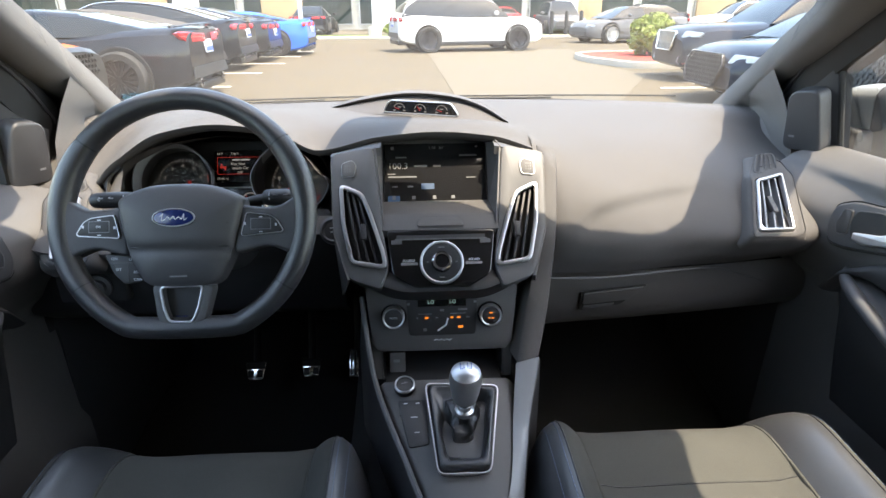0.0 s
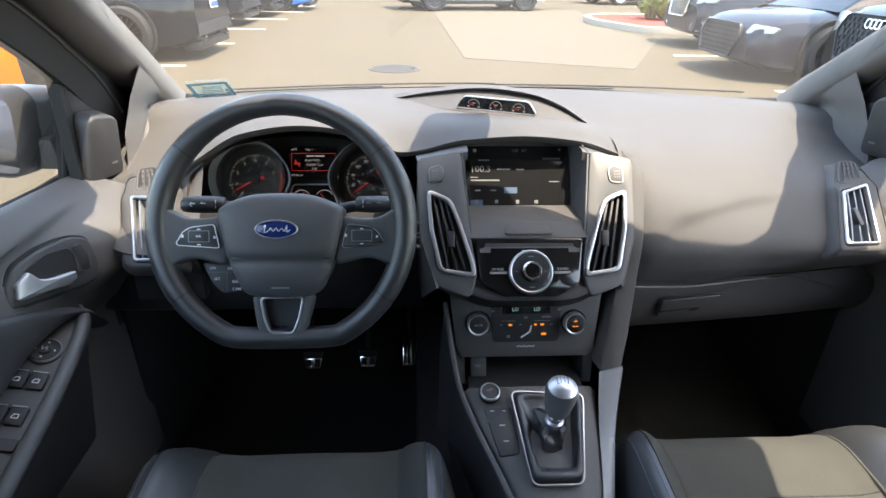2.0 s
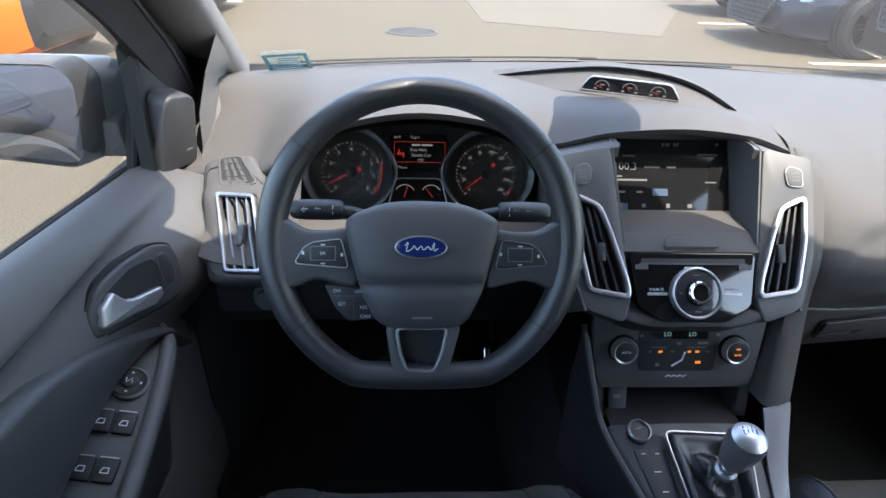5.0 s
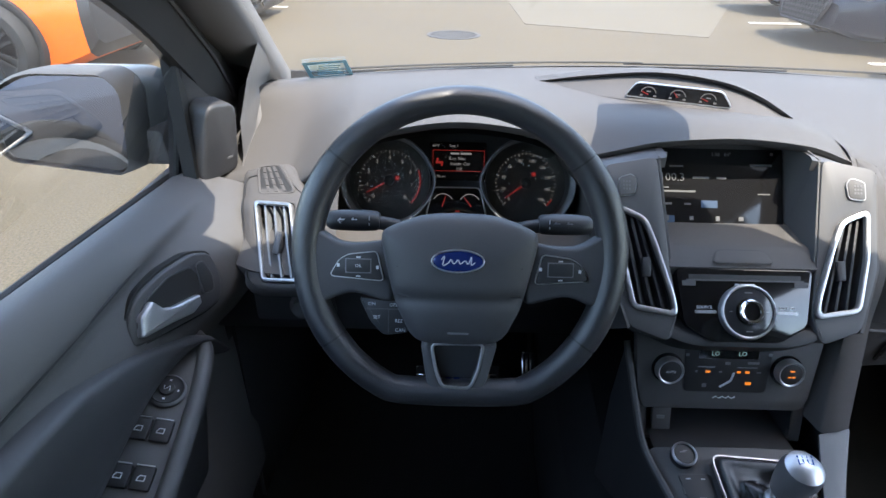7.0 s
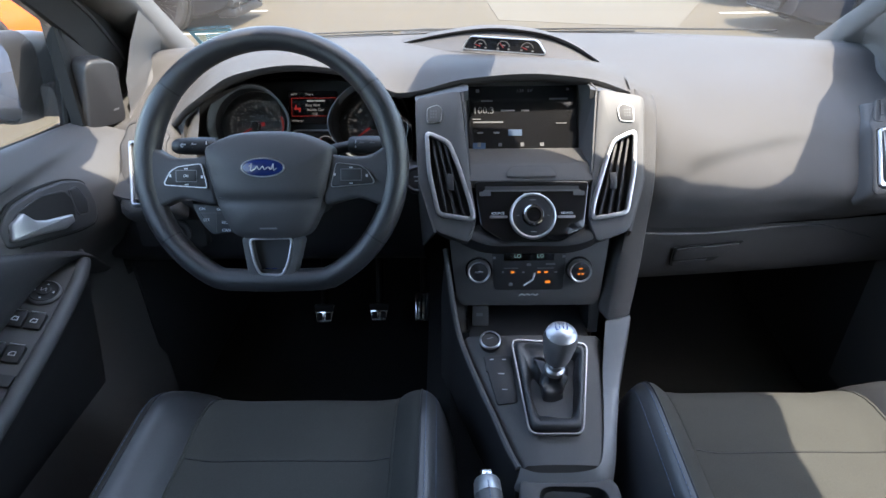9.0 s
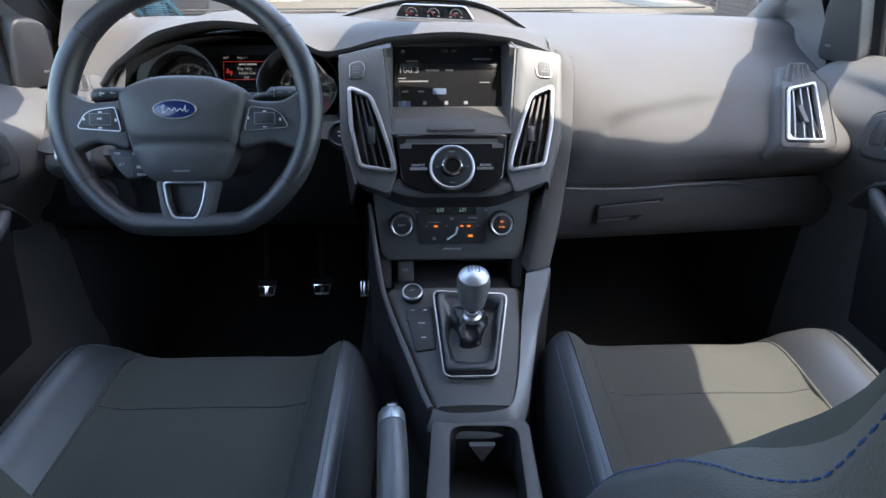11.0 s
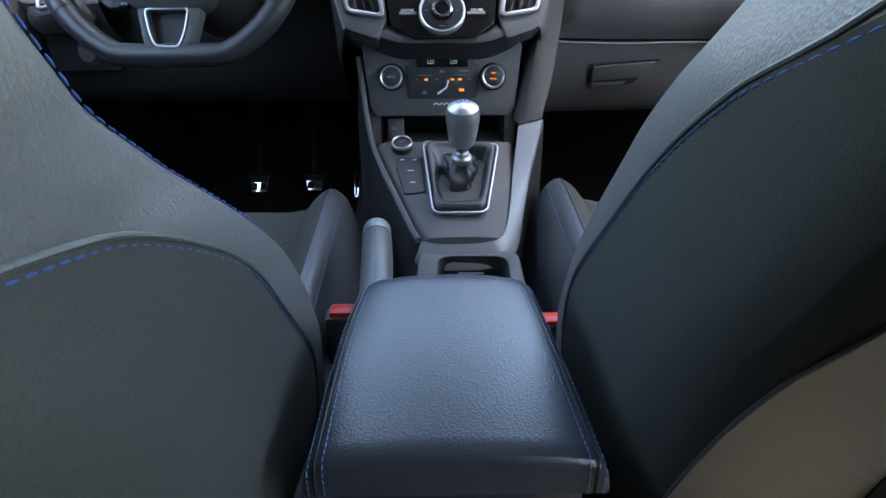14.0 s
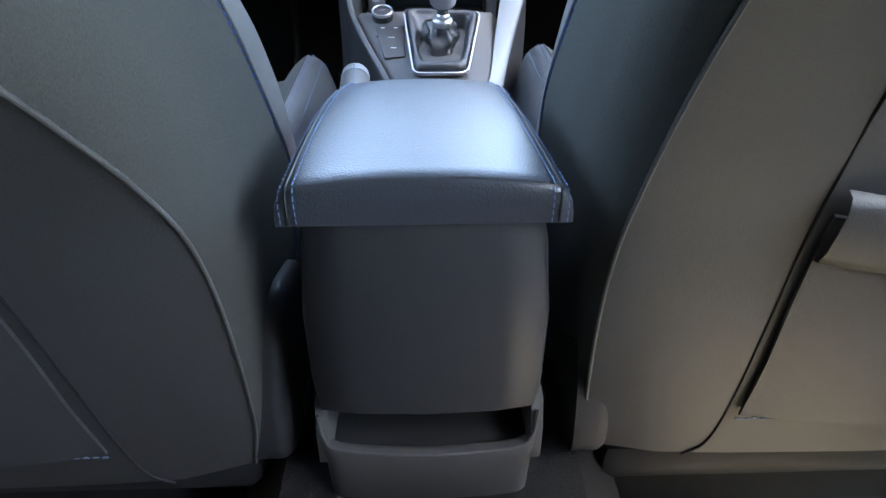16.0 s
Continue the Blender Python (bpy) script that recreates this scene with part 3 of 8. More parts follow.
        part("plate_band", prism([(-0.15, -0.075), (0.15, -0.075), (0.15, -0.01), (-0.15, -0.01)], 0.023, back(0, tail - 0.24)), PLATEBLUE, c)
        part("rear_grille", prism(round_poly([(-W * 0.42, -0.10), (W * 0.42, -0.10), (W * 0.38, 0.05), (-W * 0.38, 0.05)], 0.03, 2), 0.015, back(0, ride + 0.30)), MESHGRILLE, c)
        part("diffuser", box(xr + 0.0, xr + 0.25, -W * 0.36, W * 0.36, ride, ride + 0.12, 0.03), MESHGRILLE, c)
        for sd in (-1, 1):
            mm = Matrix.Translation((xr - 0.02, sd * W * 0.27, ride + 0.13)) @ Matrix.Rotation(radians(90), 4, "Y")
            part("exhaust_tip", lathe([(0.032, 0.1), (0.05, 0.1), (0.055, -0.01), (0.045, -0.012), (0.042, 0.09)], mm, 20), CHROME, c)
        part("spoiler", sweep(spline([(xr + 0.22, -W * 0.40, deck + 0.01), (xr + 0.07, -W * 0.2, deck + 0.035), (xr + 0.05, 0, deck + 0.04), (xr + 0.07, W * 0.2, deck + 0.035), (xr + 0.22, W * 0.40, deck + 0.01)], 6), 0.03, 8, flat=0.4), paint_mat, c)
    zn = nose - 0.16
    if nose_kind == "mesh":
        outl = round_poly([(-0.40, -0.25), (0.40, -0.25), (0.52, 0.0), (0.44, 0.17), (-0.44, 0.17), (-0.52, 0.0)], 0.05, 3)
        g = part("grille", prism(outl, 0.03, front(0, zn)), MESHGRILLE, c, "black honeycomb grille")
        ribs = bmesh.new()
        for i in range(-7, 8):
            for j in range(-4, 3):
                cx, cy = i * 0.064 + (0.032 if j % 2 else 0), j * 0.056 + 0.0
                if abs(cx) < 0.42 and -0.23 < cy < 0.15:
                    hexa = [(cx + 0.034 * math.cos(a * math.pi / 3 + 0.52), cy + 0.034 * math.sin(a * math.pi / 3 + 0.52)) for a in range(6)]
                    prism(hexa, 0.012, front(0, zn) @ Matrix.Translation((0, 0, 0.028)), hole=[(cx + (p[0] - cx) * 0.8, cy + (p[1] - cy) * 0.8) for p in hexa], bm=ribs)
        part("honeycomb", ribs, RIMDARK, g)
        part("grille_frame", prism(outl, 0.045, front(0, zn), 0.008, hole=shrink(outl, 0.02)), RIMDARK, g)
        for k in range(4 if belt > 1 else 0):
            mm = front(0, zn + 0.09) @ Matrix.Translation((-0.09 + 0.06 * k, 0, 0.05))
            part("badge_ring", prism(oval(0.042, 0.042, 24), 0.008, mm, hole=oval(0.032, 0.032, 24)), CHROME, g)
    elif nose_kind == "chrome":
        outl = round_poly([(-0.33, -0.2), (0.33, -0.2), (0.40, 0.15), (-0.40, 0.15)], 0.08, 4)
        g = part("grille", prism(outl, 0.02, front(0, zn + 0.02)), MESHGRILLE, c)
        part("grille_frame", prism(outl, 0.04, front(0, zn + 0.02), 0.008, hole=shrink(outl, 0.025)), CHROME, g)
        for k in range(-5, 6):
            part("grille_slat", prism([(k * 0.058 - 0.006, -0.18), (k * 0.058 + 0.006, -0.18), (k * 0.064 + 0.006, 0.13), (k * 0.064 - 0.006, 0.13)], 0.03, front(0, zn + 0.02)), CHROME, g)
        for sd in (-1, 1):
            o2 = round_poly([(-0.16, -0.09), (0.16, -0.09), (0.18, 0.06), (-0.12, 0.10)], 0.06, 4)
            mm = frame_at((xf - 0.10, sd * W * 0.33, ride + 0.22), (-0.3 * sd, 1, 0), (-0.1, 0, 1))
            it = part("air_intake", prism([(p[0] * sd, p[1]) for p in o2], 0.07, mm, hole=[(p[0] * sd, p[1]) for p in shrink(o2, 0.02)]), CHROME, c, "chrome-rimmed intake")
            part("intake_mesh", prism([(p[0] * sd, p[1]) for p in shrink(o2, 0.02)], 0.05, mm), MESHGRILLE, it)
    else:
        part("grille", prism(round_poly([(-W * 0.3, -0.09), (W * 0.3, -0.09), (W * 0.34, 0.05), (-W * 0.34, 0.05)], 0.04, 3), 0.02, front(0, ride + 0.22)), MESHGRILLE, c)
    for sd in (-1, 1):
        shape = round_poly([(-0.20, -0.06), (0.17, -0.035), (0.22, 0.04), (-0.14, 0.065)], 0.03, 3)
        mm = frame_at((xf - 0.15, sd * W * 0.36, nose - 0.06), (-0.55 * sd, 1, 0), (-0.45, 0, 1))
        part("headlamp", prism([(p[0] * sd, p[1]) for p in shape], 0.05, mm, 0.01), HEADLAMP, c, "clear headlamp")
        mm = Matrix.Translation((-L / 2 + L * 0.64, sd * (W / 2 + 0.06), belt + 0.07))
        bm = bmesh.new()
        bmesh.ops.create_uvsphere(bm, u_segments=14, v_segments=9, radius=1, matrix=mm @ Matrix.Diagonal((0.07, 0.11, 0.065, 1)))
        part("door_mirror", bm, paint_mat, c)
        part("door_seam", sweep([(-L * 0.02, sd * (W / 2 * 0.975 + 0.004), ride + 0.12), (-L * 0.03, sd * (W / 2 * 0.972 + 0.006), (ride + belt) / 2), (-L * 0.06, sd * (W / 2 * 0.93), belt - 0.05)], 0.006, 4), RUBBER, c)
        part("sill", box(-L * 0.26, L * 0.25, sd * W / 2 - 0.03, sd * W / 2 + 0.012, ride - 0.02, ride + 0.1, 0.02), MESHGRILLE, c)
    c.matrix_world = m
    return c


def facing(x, y, deg):
    return Matrix.Translation((x, y, 0)) @ Matrix.Rotation(radians(deg), 4, "Z")


BLACKPAINT = paint("black_paint", (0.006, 0.007, 0.010), 0.2)
GREYPAINT = paint("dark_grey_paint", (0.008, 0.009, 0.012), 0.25)
BLUEPAINT = paint("bright_blue_paint", (0.01, 0.12, 0.62))
ORANGEPAINT = paint("orange_paint", (0.80, 0.14, 0.008))
WHITECAR = paint("white_paint_car", (0.56, 0.56, 0.55))
SLATE = paint("slate_paint", (0.10, 0.10, 0.105))
NAVY = paint("navy_paint", (0.014, 0.018, 0.028), 0.2)
REDPAINT = paint("red_paint", (0.5, 0.02, 0.02))
CANVAS = material("soft_top_canvas", (0.06, 0.052, 0.045), 0.95, grain=0.3, scale=200, blotch=0.15, blotch_scale=3)
COUPE = [(0.04, 0.0), (0.14, 0.35), (0.32, 0.85), (0.46, 1.0), (0.58, 0.97), (0.66, 0.7), (0.78, 0.0)]
SALOON = [(0.10, 0.0), (0.17, 0.5), (0.27, 0.93), (0.42, 1.0), (0.56, 0.97), (0.63, 0.72), (0.73, 0.0)]
SUVROOF = [(0.02, 0.0), (0.06, 0.5), (0.14, 0.94), (0.38, 1.0), (0.58, 0.98), (0.65, 0.72), (0.75, 0.0)]

# left bays: tails to the aisle
car(facing(-5.35, 9.45, 180), "dark grey mid-engined sports coupe reversed to the aisle", GREYPAINT, 4.63, 1.93, 1.23, 0.93, 0.6, 0.98, 0.14, 0.82, 1.0, COUPE, 0.36, tail_lamps="angled", rims=RIMDARK, spokes=10)
car(facing(-5.95, 11.9, 180), "grey convertible sports car with brown canvas roof", GREYPAINT, 4.43, 1.94, 1.24, 0.93, 0.6, 0.92, 0.13, 0.82, 0.96, COUPE, 0.35, soft_top=CANVAS)
car(facing(-6.1, 14.3, 180), "black fastback coupe with chrome window line", BLACKPAINT, 4.9, 1.93, 1.40, 0.98, 0.66, 1.0, 0.15, 0.85, 1.05, COUPE, 0.36, chrome_line=True)
car(facing(-5.9, 16.7, 180), "black grand tourer parked tail out", BLACKPAINT, 4.7, 1.93, 1.33, 0.95, 0.62, 0.95, 0.15, 0.85, 1.0, COUPE, 0.35)
car(facing(-5.2, 19.1, 180), "bright blue low sports car", BLUEPAINT, 4.45, 1.93, 1.20, 0.92, 0.6, 0.95, 0.13, 0.8, 0.97, COUPE, 0.35)
car(facing(-5.45, 5.95, 180), "glossy orange sports car beside the window", ORANGEPAINT, 4.4, 1.9, 1.20, 0.88, 0.6, 0.86, 0.13, 0.78, 0.9, COUPE, 0.35, axles=(0.165, 0.80), tail_lamps="", dark_tail=True)
# right bays: noses to the aisle
car(facing(6.15, 8.2, 180), "black low sports car with honeycomb nose", NAVY, 4.43, 1.94, 1.24, 0.88, 0.66, 0.9, 0.13, 0.80, 0.95, COUPE, 0.35, nose_kind="mesh")
car(facing(7.25, 11.3, 180), "black luxury saloon with chrome upright grille", NAVY, 5.2, 1.95, 1.50, 1.0, 0.84, 1.0, 0.17, 0.95, 1.05, SALOON, 0.36, nose_kind="chrome", rims=RIMSILVER)
car(facing(6.35, 5.35, 180), "black estate car with broad honeycomb grille", BLACKPAINT, 4.9, 1.95, 1.55, 1.05, 0.92, 1.0, 0.2, 1.0, 1.1, SUVROOF, 0.38, nose_kind="mesh")
car(facing(-3.1, -1.0, 90), "slate blue car in the neighbouring bay", paint("slate_blue_paint", (0.035, 0.04, 0.055), 0.35), 4.7, 1.9, 1.45, 0.98, 0.8, 1.0, 0.17, 0.92, 1.0, SALOON, 0.34)
# across the aisle
car(facing(1.75, 20.3, 12), "white sport utility car crossing the aisle", WHITECAR, 4.7, 1.93, 1.62, 1.05, 0.86, 1.05, 0.22, 1.0, 1.08, SUVROOF, 0.37, rims=RIMDARK, arch_trim=MESHGRILLE, spokes=5)
car(facing(8.6, 24.8, 195), "slate grey convertible sports car behind shrub", SLATE, 4.5, 1.88, 1.3, 0.92, 0.68, 0.9, 0.15, 0.82, 0.95, COUPE, 0.35, rims=RIMSILVER, soft_top=CANVAS)
car(facing(14.5, 27.0, 180), "white parked car in the back row", WHITECAR, 4.6, 1.9, 1.5, 1.0, 0.8, 1.0, 0.2, 0.95, 1.02, SALOON, 0.34)
car(facing(19.0, 26.0, 190), "white parked car in the back row", WHITECAR, 4.6, 1.9, 1.45, 1.0, 0.8, 1.0, 0.2, 0.95, 1.02, SALOON, 0.34)
car(facing(-5.0, 33.5, 90), "black parked car before the showroom", BLACKPAINT, 4.6, 1.9, 1.45, 1.0, 0.8, 1.0, 0.2, 0.95, 1.02, SALOON, 0.34)
car(facing(4.8, 33.8, 90), "red parked car before the showroom", REDPAINT, 4.5, 1.85, 1.35, 0.95, 0.7, 0.95, 0.17, 0.85, 0.98, COUPE, 0.34)
car(facing(7.6, 32.5, -90), "silver parked car before the showroom", SLATE, 4.5, 1.85, 1.6, 1.0, 0.8, 1.0, 0.2, 0.95, 1.02, SUVROOF, 0.36)
car(facing(12.5, 34.0, 180), "black parked car before the showroom", BLACKPAINT, 4.6, 1.9, 1.45, 1.0, 0.8, 1.0, 0.2, 0.95, 1.02, SALOON, 0.34)

# verge, kerb and showroom beyond
single("verge_kerb", box(-60, 60, 28.3, 28.5, 0, 0.15, 0.02), KERB, "low concrete kerb before the verge", "kerb", kind="structure")
single("verge", box(-60, 60, 28.5, 31.5, 0, 0.1), GRASS, "narrow sunlit grass verge", "grass", kind="structure")
single("sidewalk", box(-60, 60, 31.5, 40, 0, 0.12), CONCRETE, "pale concrete pavement before the showroom", "pavement", kind="structure")
sr = thing("showroom_building", "long pale car showroom with glass front and columns", "building", (0, 42, 0))
part("wall", box(-45, 45, 42.0, 54, 0, 6.5, 0.05), STUCCO, sr)
part("roof", box(-46, 46, 40.5, 55, 6.5, 7.1, 0.1), WHITEPAINT, sr)
for k in range(24):
    x = -44 + 3.7 * k
    w = part("window", box(x, x + 3.3, 41.9, 42.04, 0.35, 4.2, 0.02), SHOPGLASS, sr)
    part("window_frame", prism([(x, 0.35), (x + 3.3, 0.35), (x + 3.3, 4.2), (x, 4.2)], 0.1, frame_at((0, 41.95, 0), (1, 0, 0), (0, 0, 1)), hole=[(x + .08, 0.43), (x + 3.22, 0.43), (x + 3.22, 4.12), (x + .08, 4.12)]), RIMSILVER, w)
for x in (-18, -9.5, 10, 19, 28):
    part("cladding", box(x, x + 2.6, 41.7, 41.95, 0.1, 4.6, 0.02), TIMBER, sr)
for x in (-1.4, -12.5, 9.0):
    single("column", box(x - 0.55, x + 0.55, 36.2, 37.3, 0, 6.5, 0.04), WHITEPAINT, "square white showroom canopy column", "column", "columns")
lp = thing("lamp_post", "white painted lamp post on concrete footing", "lamp post", (-1.62, 28.9, 0))
part("footing", lathe([(0.3, 0), (0.3, 0.5), (0.27, 0.55), (0, 0.55)], Matrix.Translation((-1.62, 28.9, 0)), 20), KERB, lp)
part("pole", lathe([(0.11, 0.5), (0.09, 7), (0, 7)], Matrix.Translation((-1.62, 28.9, 0)), 16), WHITEPAINT, lp)
lp2 = thing("lamp_post", "grey metal lamp post in the verge", "lamp post", (-4.9, 28.9, 0))
part("pole", lathe([(0.14, 0), (0.14, 0.4), (0.1, 0.45), (0.09, 8), (0, 8)], Matrix.Translation((-4.9, 28.9, 0)), 16), RIMSILVER, lp2)
for x in (6.6, 7.3, 8.0):
    single("bollard", lathe([(0.09, 0), (0.09, 1.0), (0.06, 1.06), (0, 1.07)], Matrix.Translation((x, 29.6, 0.1)), 16), RUBBER, "black steel bollard on the verge", "bollard", "bollards")
shrub(-0.9, 30.0, 0.4, 0.5)


# ---- cabin shell ----
def glass_point(x, k, lift=0.0):
    """A place on the windscreen: k 0 at its base, 1 at the header."""
    yb, zb = 1.66 - 0.24 * (x / 0.735) ** 2, 0.955 + 0.02 * (x / 0.735) ** 2
    yh, zh = 0.80 - 0.05 * (x / 0.63) ** 2, 1.385 - 0.035 * (x / 0.63) ** 2
    bulge = 0.03 * math.sin(math.pi * k)
    return Vector((x, yb + (yh - yb) * k + bulge * 0.4, zb + (zh - zb) * k + bulge + lift))


pane = single("windshield", skin([[glass_point(xx * (0.80 - 0.13 * k / 12), k / 12) for xx in (i / 12 - 1 for i in range(25))] for k in range(-1, 14)]), WINDSCREEN,
              "clear raked windscreen of the car", "windscreen", kind="structure")
pane.visible_shadow = False
single("cowl", thick(skin([[(x, 1.70 - 0.24 * (x / 0.735) ** 2 + d, z) for x in (i / 10 * 0.75 - 0.75 for i in range(21))] for d, z in ((-0.05, 0.945), (0.0, 0.957), (0.12, 0.935), (0.2, 0.90))]), 0.01),
       DARK, "black plastic cowl below the windscreen", "cowl", kind="structure")


single("windshield_band", skin([[glass_point(x * 0.80, k - max(0, k) * 0.75 * x * x, -0.003) for x in (i / 12 - 1 for i in range(25))] for k in (-0.02, 0.02, 0.05, 0.064)]), RUBBER, "black border along the windscreen's foot", "trim", kind="structure")
for xa, xb, ka, kb in ((-0.62, 0.02, 0.050, 0.056), (-0.02, 0.60, 0.048, 0.058)):
    wp = thing("wiper", "black windscreen wiper at rest", "wiper", tuple(glass_point(xa, ka, 0.01)), "wipers")
    part("blade", sweep([glass_point(xa + (xb - xa) * i / 12, ka + (kb - ka) * i / 12, 0.008) for i in range(13)], 0.0022, 6), RUBBER, wp)
    part("arm", sweep([glass_point(xa + (xb - xa) * i / 8 * 0.55, ka - 0.012 + (kb - ka) * i / 8 * 0.9, 0.006) for i in range(9)], 0.004, 6, flat=0.5), RUBBER, wp)


def pillar_line(y, s):
    """The front pillar's inner edge beside the windscreen."""
    t = (1.45 - y) / 0.70
    ease = max(0, min(1, (1.12 - y) / 0.2))
    # corner thickens the upper pillar to put its shadow edge in place
    corner = 0.045 * ease * ease * (3 - 2 * ease) if s > 0 else 0.08 * max(0, min(1, (0.985 - y) / 0.08))
    return Vector((s * (0.733 - (0.075 if s < 0 else 0.09) * t - corner), y, 0.985 + 0.36 * t + 0.012 * math.sin(math.pi * min(1, max(0, t)))))


for s in (-1, 1):
    rows = []
    for k in range(15):
        y = 1.52 - 0.86 * k / 14
        p = pillar_line(y, s)
        t = k / 14
        wid = 0.088 - 0.012 * t
        # ring: glass edge, crown, door edge, outer back
        rows.append([p + Vector((s * 0.012, 0.055, 0.02)), p, p + Vector((s * 0.004, -0.016, -0.004)), p + Vector((s * wid * 0.42, -wid * 0.42, -0.006)), p + Vector((s * wid * 0.85, -wid * 0.62, -0.002)),
                     p + Vector((s * wid * 1.02, -wid * 0.55, 0.006)), p + Vector((s * wid * 1.5, -0.01, 0.03)), p + Vector((s * 0.09, 0.08, 0.07))])
    single("trim", skin(rows, closed=True, caps=True), PILLAR, "grey textured windscreen pillar trim", "pillar trim", "pillar trims", "structure", 50)

# the pillar trims flare down to the dash's ends
def dash_end(y):
    return pchip([1.12, 1.24, 1.30, 1.34, 1.41, 1.52], [0.885, 0.915, 0.940, 0.972, 0.983, 0.984], y)


for s in (-1, 1):
    rows = []
    for k in range(13):
        y = 1.49 - 0.22 * k / 12
        p = pillar_line(y, s) + Vector((s * 0.003, -0.012, -0.003))
        y = 1.49 - 0.29 * k / 12
        q = Vector((s * (0.750 - 0.02 * (1.49 - y)), y - 0.02, dash_end(y) - 0.004))
        rows.append([p + Vector((s * 0.01, 0.03, 0.01)), p, p.lerp(q, 0.3) + Vector((s * 0.010, 0, 0)), p.lerp(q, 0.65) + Vector((s * 0.012, 0, 0)), q.lerp(p, 0.08), q, q + Vector((-s * 0.02, 0, -0.03))])
    single("trim", skin(rows), PILLAR, "grey foot of the windscreen pillar trim", "pillar trim", "pillar feet", "structure", 60)

# rubber seal between each pillar and the door's window frame
for s in (-1, 1):
    rows = []
    for k in range(14):
        y = 1.36 - 0.60 * k / 13
        p = pillar_line(y, s)
        wid = 0.088 - 0.012 * (1.52 - y) / 0.86
        rows.append([p + Vector((s * wid * 0.7, -wid * 0.50, 0.002)), p + Vector((s * (wid * 0.95), -0.075, -0.012)), p + Vector((s * (wid * 1.25), -0.10, -0.015)), p + Vector((s * (wid * 1.9), -0.04, 0.02))])
    single("trim", skin(rows), RUBBER, "black rubber door seal beside the pillar", "door seal", "door seals", "structure", 50)

# roof lining, header and rails
def header(x):
    """How far the unseen roof edge comes forward round the mirror mount and in the corner over the passenger, shaped so
    that sun and shade fall in place inside.
    """
    mid = max(0, min(1, (0.36 - x) / 0.16))
    near = 0.09 * mid * mid * (3 - 2 * mid) if x > 0 else pchip([-0.66, -0.40, -0.37, -0.34, -0.28, -0.25, -0.20, 0.0], [0.07, 0.07, 0.065, 0.03, 0.03, 0.075, 0.09, 0.09], x)
    if x > 0.29:
        return pchip([0.29, 0.34, 0.39, 0.45, 0.51, 0.563, 0.60, 0.625, 0.66], [0.825, 0.812, 0.810, 0.800, 0.796, 0.805, 0.842, 0.90, 1.0], x) - 0.80 + 0.05 * (x / 0.66) ** 2
    return near


roof_rows = []
for k in range(15):
    y = 0.80 - 2.35 * k / 14
    zc = 1.385 + 0.045 * math.sin(math.pi * min(1, k / 10)) - 0.006 * max(0, k - 10) ** 2
    roof_rows.append([Vector((0.66 * xx, y - 0.05 * xx * xx + header(0.66 * xx) if k == 0 else y, zc - (0.40 * header(0.66 * xx) if k == 0 else 0) - 0.035 * xx * xx - 0.035 * xx ** 8)) for xx in (i / 32 - 1 for i in range(65))])
single("ceiling", thick(skin(roof_rows), -0.05), LINER, "pale grey fabric roof lining", "ceiling", kind="structure")
for s in (-1, 1):
    rail = spline([pillar_line(0.78, s) + Vector((s * 0.05, -0.03, 0.0)), (s * 0.648, 0.45, 1.40), (s * 0.65, 0.0, 1.405), (s * 0.65, -0.6, 1.385), (s * 0.64, -1.2, 1.31), (s * 0.62, -1.55, 1.22)], 6)
    single("trim", sweep(rail, 0.038, 10), LINER, "grey roof rail trim", "roof trim", "roof rails", "structure")
    side = lambda z: s * (0.86 - 0.30 * max(0, z - 0.9))
    for y0, y1, nm in ((0.0, 0.13, "b"), (-1.55, -0.95, "c")):
        single("trim", thick(skin([[Vector((side(z) - s * 0.03, y, z)) for y in (y0, (y0 + y1) / 2, y1)] for z in (0.3, 0.6, 0.9, 1.1, 1.25, 1.40)]), 0.06), PILLAR,
               "grey door pillar trim", "pillar trim", "pillar trims", "structure")
    single("wall_side", box(s * 0.80 if s > 0 else -0.86, 0.86 if s > 0 else s * 0.80, -1.5, 0.0, 0.2, 0.90, 0.01), HARD, "charcoal lower side wall behind the front door", "wall", kind="structure")
# unseen rear panes: left and tailgate tinted to cut light, right lets sun in
for s in (-1, 1):
    single("window_rear", thick(skin([[Vector((s * (0.835 - 0.33 * (z - 0.9)), y, z)) for y in (0.0, -0.5, -1.0, -1.55)] for z in (0.88, 1.05, 1.2, 1.40)]), 0.004), TINTED if s < 0 else PALETINT, "unseen rear side window, tinted to hold back light" if s < 0 else "unseen rear side window, lightly tinted to admit sun", "window", "rear windows", "structure")
single("window_tailgate", thick(skin([[Vector((x, -1.56 - 0.02 * z, z)) for x in (-0.8, 0, 0.8)] for z in (0.9, 1.15, 1.45)]), 0.004), HALFTINT, "unseen tailgate window, tinted to hold back light", "window", kind="structure")
single("wall_rear", box(-0.86, 0.86, -1.62, -1.55, 0.2, 0.98, 0.01), HARD, "charcoal wall behind the cabin", "wall", kind="structure")
# unseen bench, added so its sunlit cushion bounces light onto the front seats' backs
bench = thing("rear_bench", "unseen dark suede-like rear bench, added to bounce light forward", "rear seat", (0, -0.7, 0.165))
part("cushion", skin([[Vector((x, y, z - 0.03 * (abs(x) > 0.70))) for x in [-0.78 + 0.06 * i for i in range(27)]] for y, z in ((-0.26, 0.17), (-0.24, 0.36), (-0.255, 0.44), (-0.30, 0.475), (-0.45, 0.475), (-0.75, 0.45))]), SUEDE, bench, "", 60)
